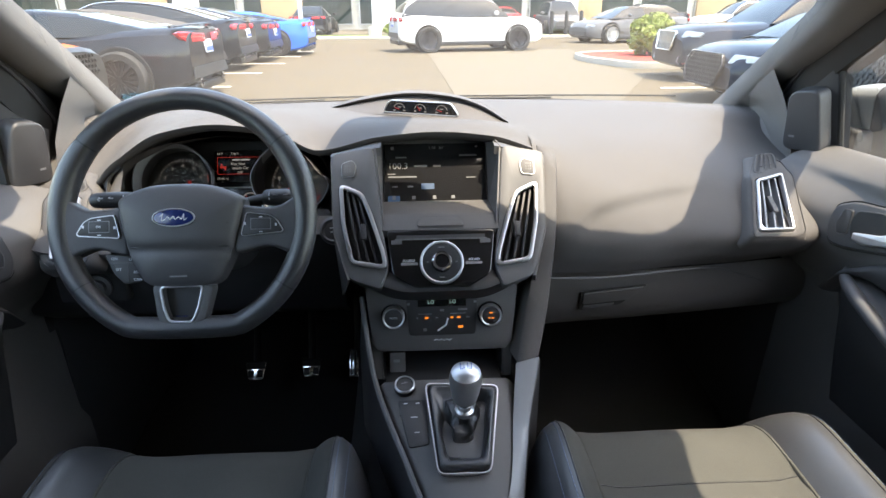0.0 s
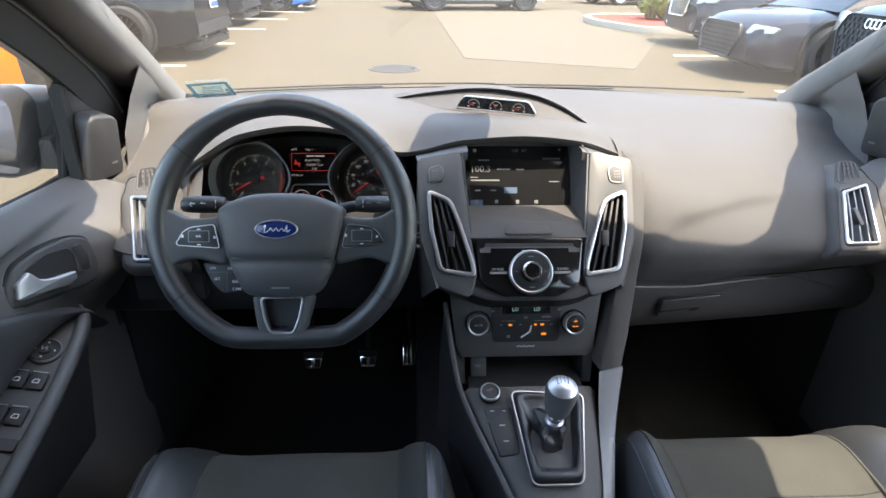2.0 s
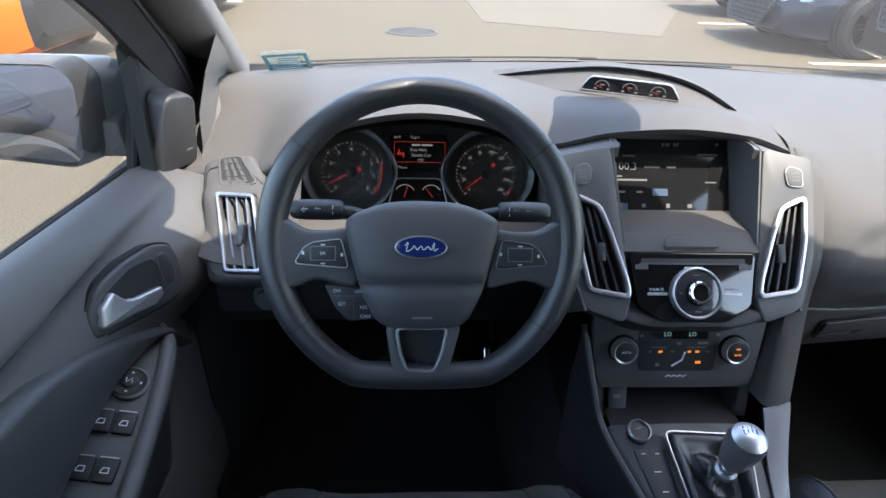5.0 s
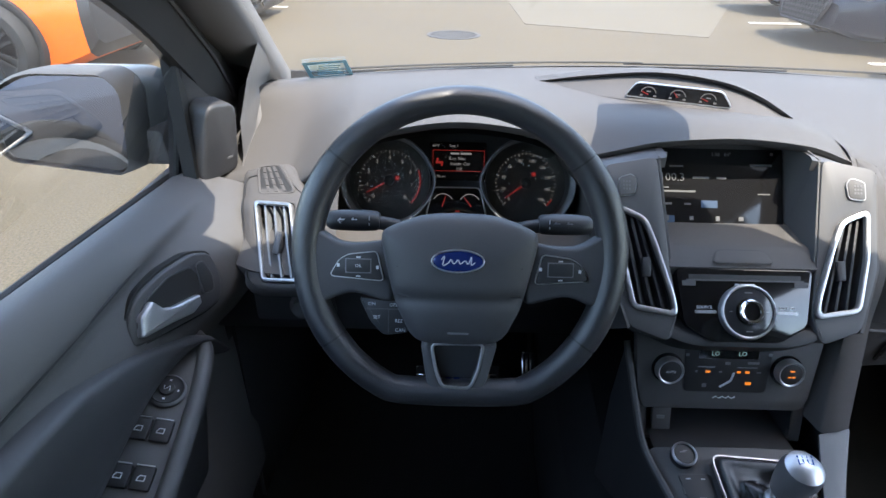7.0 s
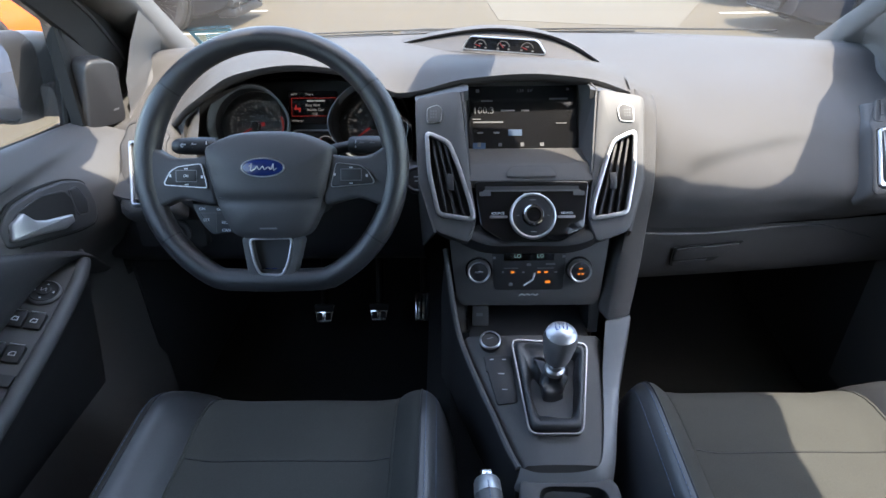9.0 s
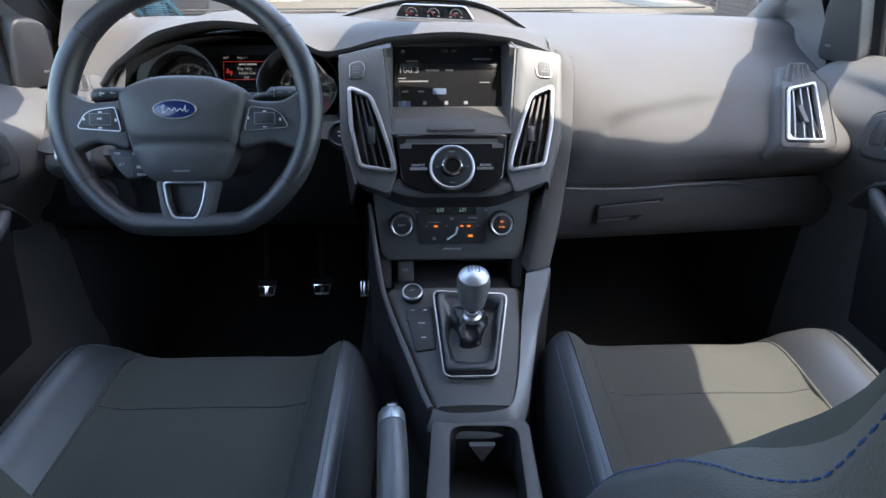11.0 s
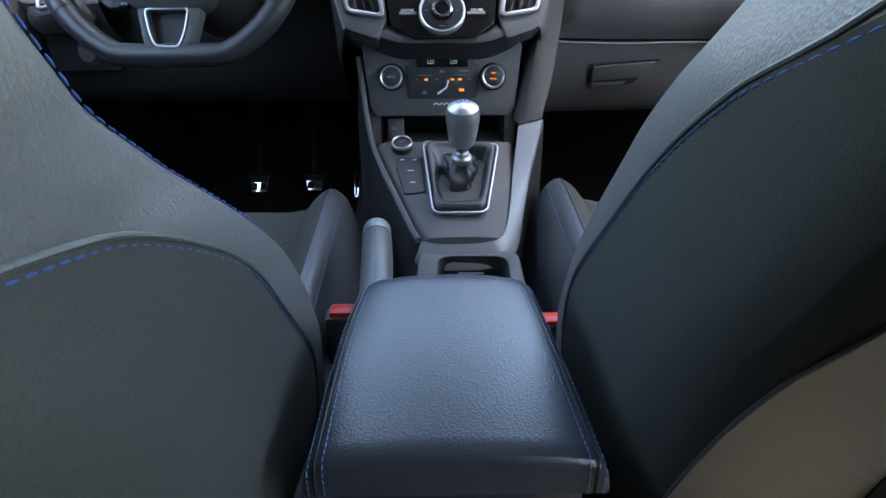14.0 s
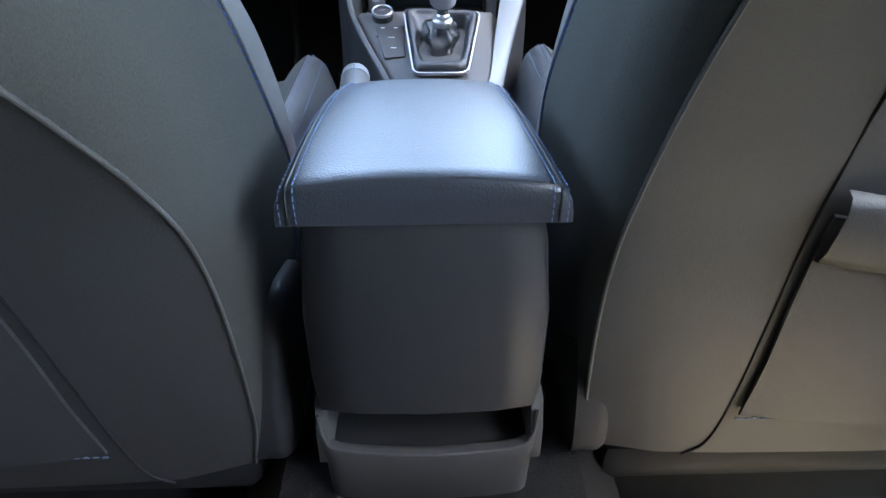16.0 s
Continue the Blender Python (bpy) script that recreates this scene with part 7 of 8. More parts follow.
def build_seat(x0, label, lean=None, drop=0.0, seam=((0.345, 0.60, 0.75, 0.83, 0.88, 0.905, 1.17), (0.37, 0.385, 0.28, 0.20, 0.13, 0.08, -0.02)),
               wide=None, edge=None, crest=None, ridge=1.0, rear_seam=((0.345, 0.60, 0.643, 0.697, 0.762, 0.85, 0.95, 1.17), (0.985, 0.96, 0.95, 0.936, 0.918, 0.89, 0.86, 0.84))):
    """lean: how far the backrest is laid back at each height."""
    back_off = (lambda z: pchip(*lean, z)) if lean else (lambda z: 0.0)
    st = thing("front_seat", label, "car seat", (x0, 0.5, 0.245), "front seats")
    W = 0.262
    y0, y1 = 0.27, 0.858

    def top(u, v, lift=0.0):
        front_round = max(0, (v - 0.82) / 0.18)
        side_back = 0.06 * max(0, abs(u) - 0.62) / 0.38
        y = y0 + (y1 - y0) * v - side_back * front_round * 1.0
        broad = 1 + 0.30 * max(0, abs(u) - 0.61) if u * x0 > 0 else 1.0
        return Vector((x0 + W * u * broad * (1 - 0.02 * v), y, cushion_z(u, v) - drop - 0.032 * front_round ** 2 + lift))

    def sheet(us, vs):
        return [[top(u, v) for u in us] for v in vs]

    vs = [i / 26 for i in range(27)]
    ins = [-0.60 + 1.20 * i / 20 for i in range(21)]

    def dip(rows, us):
        out = []
        for v, r in zip(vs, rows):
            d = -0.006 * math.exp(-((v - 0.71) / 0.022) ** 2) - 0.006 * math.exp(-((v - 0.28) / 0.022) ** 2)
            out.append([p + Vector((0, 0, d + 0.004 * math.cos(u * 2.4))) for u, p in zip(us, r)])
        front = [p + Vector((0, 0.012, -0.02)) for p in out[-1]]
        return out + [front, [p + Vector((0, 0.006, -0.06)) for p in front], [p + Vector((0, -0.03, -0.16)) for p in front]]

    part("cushion", skin(dip(sheet(ins, vs), ins)), SUEDE, st, "suede-like cloth cushion", 70)
    for v in (0.71, 0.28):
        part("cushion_seam", sweep([top(-0.59 + 1.18 * i / 16, v, -0.0035 + 0.004 * math.cos((-0.59 + 1.18 * i / 16) * 2.4)) for i in range(17)], 0.0016, 5), DARK, st)
    for s in (-1, 1):
        outer = s * x0 > 0
        split = 6 if outer else 5
        us = [s * (0.61 + 0.39 * i / 12) for i in range(13)]
        rows = sheet(us, vs)
        front = [p + Vector((0, 0.012, -0.02)) for p in rows[-1]]
        rows = rows + [front, [p + Vector((0, 0.004, -0.06)) for p in front], [p + Vector((0, -0.03, -0.16)) for p in front]]
        rows = [r + [Vector((r[-1].x, r[-1].y, 0.33))] for r in rows]
        b = part("bolster", skin([r[split:] for r in rows]), SUEDE if outer else SEATHIDE, st, "suede-like bolster band" if outer else "black leather side bolster", 70)
        part("bolster_face", skin([r[:split + 1] for r in rows]), SEATHIDE if outer else SUEDE, b, "smooth leather inner face" if outer else "suede-like inner strip", 70)
        part("bolster_seam", sweep([top(us[split] - s * 0.004, v, 0.0004) for v in vs], 0.0014, 6), DARK, b)
        for du in ((0.83, 0.95) if outer else (0.80, 0.86)):
            part("bolster_stitching", stitches([top(s * du, v, 0.0012) for v in (0.02 + 0.94 * i / 120 for i in range(121))], 0.008, 0.006, 0.0007), GREYTHREAD, b)
        part("seam_piping", sweep([top(s * 0.605, v, -0.001) for v in vs], 0.003, 6), SUEDE, b)
        part("seat_side", box(x0 + s * (W - 0.01) - 0.012, x0 + s * (W - 0.01) + 0.012, 0.22, 0.78, 0.165, 0.40, 0.01), DARK, st)
    part("seat_base", box(x0 - 0.2, x0 + 0.2, 0.26, 0.76, 0.165, 0.40, 0.02), DARK, st)

    # backrest: rings of one section at each height
    Z = [0.345, 0.40, 0.45, 0.50, 0.55, 0.62, 0.70, 0.78, 0.816, 0.85, 0.88, 0.905, 0.92, 0.953, 1.0, 1.08, 1.14, 1.17]
    half_w = lambda z: pchip(*wide, z) if wide else pchip([0.345, 0.45, 0.6, 0.86, 0.93, 0.98, 1.05, 1.12, 1.17], [0.235, 0.258, 0.268, 0.266, 0.258, 0.250, 0.232, 0.195, 0.15], z)
    f_edge = lambda z: pchip(*crest, z) if crest else 0.915
    y_edge = lambda z: pchip(*edge, z) if edge else pchip(Z, [0.39, 0.43, 0.455, 0.465, 0.460, 0.433, 0.383, 0.318, 0.288, 0.252, 0.215, 0.190, 0.180, 0.1725, 0.165, 0.125, 0.085, 0.06], z)
    y_ridge = lambda z: pchip([0.345, 0.50, 0.62, 0.70, 0.78, 0.81, 0.845, 0.88, 0.91, 0.935, 1.0, 1.08, 1.14, 1.17], [0.39, 0.462, 0.430, 0.385, 0.335, 0.322, 0.308, 0.296, 0.288, 0.281, 0.263, 0.235, 0.17, 0.10], z)
    y_seam = lambda z: pchip(list(seam[0]), list(seam[1]), z) + (back_off(z) if lean else 0)
    f_rear = lambda z: max(0.80, pchip(*rear_seam, z))
    y_rear = lambda z: pchip([0.345, 0.45, 0.62, 0.70, 0.756, 0.805, 0.9, 1.0, 1.1, 1.17], [0.185, 0.172, 0.148, 0.122, 0.096, 0.066, 0.02, -0.025, -0.06, -0.06], z)
    y_mid = lambda z: pchip([0.345, 0.45, 0.6, 0.8, 0.95, 1.08, 1.17], [0.32, 0.30, 0.27, 0.20, 0.12, 0.06, 0.02], z)

    def half_ring(z):
        w, ye, yr, ym = half_w(z), y_edge(z), y_rear(z), y_mid(z)
        ys = max(min(y_seam(z), ye - 0.03), yr + 0.035)
        yd = ye + (y_ridge(z) - ye) * ridge
        fe = f_edge(z)
        return [(0.0, ym), (0.34 * w, ym + 0.004), (0.50 * w, ym + (yd - ym) * 0.45), (0.61 * w, yd - 0.003), (0.70 * w, ye + (yd - ye) * 0.80), ((fe - 0.095) * w, ye + (yd - ye) * 0.36), (fe * w, ye), (fe * w + (1 - fe) * 0.72 * w, ye - 0.014),
                (1.0 * w, ys + 0.001), (1.004 * w, ys - 0.012), (1.0 * w, yr + 0.024 + 0.3 * max(0, ys - yr - 0.05)), (max(0.985, f_rear(z) + 0.008) * w, yr + 0.014), (f_rear(z) * w, yr + 0.003 + 0.2 * max(0, f_rear(z) - 0.95)), (0.75 * w, yr - 0.003), (0.5 * w, yr - 0.006), (0.25 * w, yr - 0.007), (0.0, yr - 0.008)]

    zs = sorted(set([round(0.376 + (1.17 - 0.376) * i / 60, 5) for i in range(61)] + [round(0.80 + 0.0015 * i, 5) for i in range(47)]))
    K = len(half_ring(0.5))

    def back_pt(z, k, sd, out=0.0):
        a, b = half_ring(z)[k]
        p = Vector((x0 + sd * a, b - back_off(z), z))
        c = Vector((x0, (y_edge(z) + y_rear(z)) / 2 - back_off(z), z))
        return p + (p - c).normalized() * out

    def strip(k0, k1, sd):
        return skin([[back_pt(z, k, sd) for k in range(k0, k1 + 1)] for z in zs])

    def both(k0, k1):
        return skin([[back_pt(z, k, -1) for k in range(k1, k0, -1)] + [back_pt(z, k, 1) for k in range(k0, k1 + 1)] for z in zs])

    part("backrest_front", both(0, 5), SUEDE, st, "suede-like backrest centre", 70)
    part("backrest_rear", skin([[back_pt(z, k, -1) for k in range(12, K)] + [back_pt(z, k, 1) for k in range(K - 2, 11, -1)] for z in zs]), BACKHIDE, st, "smooth leather back panel", 70)
    for s in (-1, 1):
        part("backrest_bolster", strip(5, 8, s), BOLSTERHIDE, st, "black leather backrest bolster", 70)
        part("backrest_side", strip(8, 12, s), SUEDE, st, "dark suede-like side panel", 70)
        part("seam_piping", sweep(smooth_line([back_pt(z, 8, s, 0.0003) for z in zs if z < 0.93]), 0.0017, 8), LEATHER, st)
        part("seam_piping", sweep([back_pt(z, 12, s, 0.0004) for z in zs], 0.0015, 8), LEATHER, st)
        line = [back_pt(0.38 + 0.76 * i / 220, 6, s, 0.0012) for i in range(221)]
        part("blue_stitching", stitches(line, 0.0085, 0.0062, 0.0008), BLUE, st, "bright blue stitching")
        line = smooth_line([back_pt(z, 8, s, 0.0012) for z in zs if 0.38 < z < 0.91])
        line = [p + off for p, off in zip(line, beside(line, 0.0042))]
        part("blue_stitching", stitches(line, 0.0085, 0.0058, 0.0008), BLUE, st, "blue stitching")
    cap = bmesh.new()
    rim_v = [back_pt(1.17, k, -1) for k in range(K)] + [back_pt(1.17, k, 1) for k in range(K - 2, 0, -1)]
    mid_c = sum(rim_v, Vector()) / len(rim_v)
    skin([rim_v, [mid_c + (p - mid_c) * 0.8 + Vector((0, 0, 0.016)) for p in rim_v], [mid_c + (p - mid_c) * 0.4 + Vector((0, 0, 0.024)) for p in rim_v], [mid_c + (p - mid_c) * 0.02 + Vector((0, 0, 0.025)) for p in rim_v]], closed=True, bm=cap)
    part("headrest_cap", cap, LEATHER, st)
    part("backrest_foot", box(x0 - 0.22, x0 + 0.22, 0.20, 0.36, 0.30, 0.352, 0.02), DARK, st)
    # map pocket low on the back
    rear = lambda dx, z, o=0.0: Vector((x0 + dx, y_rear(z) - 0.007 + 0.004 * abs(dx) / 0.2 - o - back_off(z), z))
    half = [(0.160, 0.374), (0.144, 0.392), (0.139, 0.44), (0.141, 0.53), (0.145, 0.60), (0.150, 0.66), (0.158, 0.71), (0.168, 0.78), (0.168, 0.88), (0.150, 0.97), (0.09, 1.03)]
    arch = spline([rear(-a, b, 0.0015) for a, b in half] + [rear(a, b, 0.0015) for a, b in half[::-1]], 8)
    pz = [0.437 + 0.20 * i / 9 for i in range(10)]
    px = [-1 + 2 * i / 14 for i in range(15)]
    pw = lambda z: 0.131 + 0.075 * max(0, z - 0.5)
    puff = lambda u, z: 0.004 + (0.010 + 0.030 * max(0, z - 0.50)) * (1 - u * u)
    sag = lambda u: 0.010 * (1 - u * u)
    pocket = part("map_pocket", thick(skin([[rear(u * pw(z), z - sag(u) * max(0, (z - 0.5) / 0.137), puff(u, z)) for u in px] for z in pz]), 0.003), BACKHIDE, st, "map pocket with a hemmed top", 70)
    hem = [[rear(u * pw(z), z - sag(u), puff(u, z) + h) for u in px] for z, h in ((0.600, 0.001), (0.602, 0.0070), (0.612, 0.0105), (0.630, 0.0115), (0.645, 0.0100), (0.653, 0.0065), (0.656, 0.0005))]
    part("pocket_hem", skin(hem), BACKHIDE, pocket, "soft folded hem", 70)
    part("panel_seam", sweep(arch, 0.0011, 6), DARK, st)
    # plastic covers over the recliner hinges
    for s in (-1, 1):
        hx = x0 + s * 0.243
        cover_ = [(0.168, 0.374), (0.32, 0.37), (0.32, 0.50), (0.225, 0.525), (0.182, 0.455)]
        part("hinge_cover", prism(round_poly(cover_, 0.03, 6), 0.032, Matrix(((0, 0, 1, hx - 0.016), (1, 0, 0, 0), (0, 1, 0, -0.0), (0, 0, 0, 1))), 0.013, seg=4), DARK, st, "black hinge cover")
    part("pocket_stitching", stitches([rear(-0.134 + 0.268 * i / 60, 0.437, 0.010) for i in range(61)], 0.007, 0.0052, 0.0010), GREYTHREAD, pocket)
    return st


build_seat(-0.376, "black sports seat with suede-like centre and blue stitching", ((0.345, 0.60, 0.70, 0.82, 0.90, 1.17), (0.012, 0.042, 0.058, 0.080, 0.083, 0.088)), 0.014,
           ((0.345, 0.56, 0.66, 0.69, 0.729, 0.755, 0.779, 0.794, 0.802, 0.816, 0.825, 0.831, 0.838, 0.845, 1.17), (0.34, 0.352, 0.287, 0.264, 0.237, 0.215, 0.183, 0.161, 0.147, 0.12, 0.093, 0.072, 0.045, 0.01, -0.02)),
           ((0.345, 0.45, 0.60, 0.66, 0.70, 0.75, 0.79, 0.825, 0.86, 0.93, 0.98, 1.05, 1.12, 1.17), (0.217, 0.239, 0.250, 0.252, 0.252, 0.249, 0.242, 0.234, 0.232, 0.230, 0.225, 0.21, 0.18, 0.14)),
           ((0.345, 0.45, 0.50, 0.55, 0.622, 0.698, 0.749, 0.80, 0.825, 0.853, 0.863, 0.877, 0.904, 0.93, 1.0, 1.08, 1.14, 1.17), (0.39, 0.455, 0.465, 0.462, 0.433, 0.390, 0.349, 0.298, 0.269, 0.235, 0.226, 0.218, 0.203, 0.192, 0.172, 0.13, 0.088, 0.06)),
           ((0.345, 0.62, 0.70, 0.75, 0.80, 0.85, 0.93, 1.17), (0.93, 0.93, 0.93, 0.932, 0.94, 0.962, 0.955, 0.92)), 1.0,
           ((0.345, 0.575, 0.645, 0.683, 0.71, 0.731, 0.747, 0.80, 0.90, 1.17), (0.996, 0.996, 0.990, 0.975, 0.957, 0.942, 0.927, 0.91, 0.88, 0.86)))
build_seat(0.378, "black sports seat with blue stitching, partly in sunlight", ridge=0.7)

# belt buckles
for s, y, z in ((-1, 0.46, 0.555), (1, 0.468, 0.535)):
    x = s * 0.117
    bk = thing("seatbelt_buckle", "black seat belt buckle with red release button", "buckle", (x, y, z - 0.12), "buckles")
    part("housing", box(x - 0.02, x + 0.02, y - 0.014, y + 0.014, z - 0.07, z - 0.004, 0.006), DARK, bk)
    part("release_button", box(x - 0.0145, x + 0.0145, y - 0.010, y + 0.010, z - 0.016, z + 0.001, 0.003), REDBUTTON, bk, "red release button")
    part("strap", box(x - 0.013, x + 0.013, y - 0.005, y + 0.005, 0.30, z - 0.06), DARK, bk)

# ---- handbrake ----
hb = thing("handbrake", "leather-gripped handbrake lever with silver button", "handbrake", (-0.078, 0.42, 0.5))
path = [Vector((-0.076, 0.400, 0.568)), Vector((-0.078, 0.44, 0.577)), Vector((-0.082, 0.51, 0.585)), Vector((-0.086, 0.562, 0.589)), Vector((-0.087, 0.575, 0.590))]
part("grip", sweep(spline(path, 5), lambda s: 0.0165 + 0.002 * math.sin(3 * s), 14, flat=0.95), LEATHER, hb)
part("tip", sweep([(-0.0862, 0.566, 0.5895), (-0.0866, 0.570, 0.590), (-0.0872, 0.583, 0.591), (-0.0874, 0.587, 0.5915)], lambda s: 0.0178 - 0.0022 * s ** 4, 20), LEVER, hb, "satin silver end cap")
part("release_button", box(-0.0955, -0.0795, 0.584, 0.600, 0.5855, 0.6005, 0.003, 3), CHROME, hb, "bright square button")
part("stitching", stitches([p + Vector((0, 0, 0.0185)) for p in spline(path, 10)], 0.006, 0.0045, 0.0007), GREYTHREAD, hb)
part("collar", sweep([(-0.076, 0.392, 0.562), (-0.076, 0.412, 0.570)], 0.022, 14), LEATHER, hb)
part("bracket", box(-0.095, -0.058, 0.33, 0.42, 0.40, 0.56, 0.01), DARK, hb)

# ---- armrest box ----
arm = thing("armrest_box", "centre armrest with padded leather lid and blue stitching", "armrest", (0, 0.26, 0.245))
rows = []
for k in range(23):
    t = (k / 22) ** 1.3
    y = 0.386 - 0.226 * t
    nose = max(0, 1 - t / 0.16)
    w = 0.072 + 0.0185 * t - 0.020 * (1 - math.sqrt(max(0, 1 - nose ** 2)))
    zt = 0.6455 + 0.004 * math.sin(math.pi * t) + 0.0015 * t - 0.012 * nose ** 2.5
    half = [(w, 0.622), (w + 0.0012, 0.629), (w + 0.0005, 0.636), (w - 0.0025, zt - 0.0045), (w - 0.007, zt - 0.001), (w - 0.012, zt + 0.001), (w * 0.6, zt + 0.004), (w * 0.3, zt + 0.0055)]
    rows.append([Vector((-a - 0.003 - 0.006 * math.sin(math.pi * t ** 0.7), y, b)) for a, b in half] + [Vector((-0.003, y, zt + 0.006))] + [Vector((a - 0.003, y, b)) for a, b in half[::-1]])
n_ = len(rows[0])
first = [Vector((p.x * 0.96, p.y + 0.006, 0.62 + (p.z - 0.62) * 0.4)) for p in rows[0]]
rolled = [[Vector((p.x, p.y - d, 0.622 + (p.z - 0.622) * k)) for p in rows[-1]] for d, k in ((0.0020, 0.95), (0.0038, 0.82), (0.0046, 0.50), (0.0040, 0.05))]
lid = part("lid", skin([first] + rows + rolled, caps=True), ARMHIDE, arm, "padded black leather lid", 60)
for s in (-1, 1):
    for j in (3, 5):
        jj = j if s < 0 else n_ - 1 - j
        line = [r[jj] + Vector((0.0, 0, 0.0012)) for r in rows[1:]] + [r[jj] + Vector((0, -0.0012, 0)) for r in rolled]
        part("lid_stitching", stitches(spline(line, 5), 0.0052, 0.0036, 0.00055), LIDTHREAD, lid, "pale blue stitching")
    jj = 4 if s < 0 else n_ - 5
    part("lid_seam", sweep([r[jj] + Vector((0, 0, 0.0004)) for r in rows[1:]] + [r[jj] + Vector((0, -0.0006, 0)) for r in rolled], 0.0008, 5), DARK, lid)
bx = []
for z, w, yb in ((0.624, 0.078, 0.162), (0.60, 0.083, 0.157), (0.54, 0.089, 0.155), (0.48, 0.090, 0.157), (0.452, 0.089, 0.160)):
    bx.append([Vector((x - 0.003, y, z)) for x, y in ((-w * 0.98, 0.40), (-w, 0.22), (-w * 0.99, yb + 0.018), (-w * 0.93, yb + 0.005), (-w * 0.6, yb), (0, yb - 0.002), (w * 0.6, yb), (w * 0.93, yb + 0.005), (w * 0.99, yb + 0.018), (w, 0.22), (w * 0.98, 0.40))])
bx.append([p + Vector((0, 0.012, -0.001)) for p in bx[-1]])
part("box_body", skin(bx), BOXTRIM, arm, "", 60)
part("recess_back", box(-0.088, 0.082, 0.215, 0.222, 0.39, 0.46), DARK, arm)
for s in (-1, 1):
    part("recess_cheek", prism(round_poly([(0.158, 0.395), (0.40, 0.395), (0.40, 0.456), (0.172, 0.456), (0.160, 0.43)], 0.006, 3), 0.010, Matrix(((0, 0, 1, (0.079 if s > 0 else -0.092)), (1, 0, 0, 0), (0, 1, 0, 0), (0, 0, 0, 1))), 0.003), HARD, arm)
lipline = spline([(-0.090, 0.164, 0.444), (-0.086, 0.158, 0.424), (-0.070, 0.154, 0.414), (-0.003, 0.151, 0.411), (0.064, 0.154, 0.414), (0.080, 0.158, 0.424), (0.084, 0.164, 0.444)], 5)
part("tray_lip", skin([[p + Vector((0, 0.012, -0.002)), p + Vector((0, 0.004, 0.003)), p + Vector((0, -0.001, 0.001)), p + Vector((0, -0.002, -0.006)), Vector((p.x * 0.98, p.y + 0.002, 0.388)), Vector((p.x * 0.96, p.y + 0.01, 0.30))] for p in lipline]), HARD, arm, "rounded tray lip", 60)
part("tray_edge", sweep([p + Vector((0, 0.0, 0.0022)) for p in lipline], 0.0014, 6), SATIN, arm)
part("tray_floor", box(-0.088, 0.082, 0.162, 0.22, 0.398, 0.404), DARK, arm)
part("box_foot", box(-0.078, 0.072, 0.175, 0.40, 0.18, 0.40, 0.012), HARD, arm)
part("box_front", box(-0.072, 0.066, 0.385, 0.402, 0.44, 0.622, 0.006), HARD, arm)
single("trim", thick(skin([[(0.092 * c - 0.003, 0.128, 0.245 + 0.146 * sn) for c, sn in ((-1, 0.6), (-0.8, 0.9), (0, 1), (0.8, 0.9), (1, 0.6))], [(0.09 * c, -0.2, 0.245 + 0.13 * sn) for c, sn in ((-1, 0.6), (-0.8, 0.9), (0, 1), (0.8, 0.9), (1, 0.6))]]), 0.01), LEATHER,
       "dark padded tunnel cover behind the armrest", "trim", kind="structure")


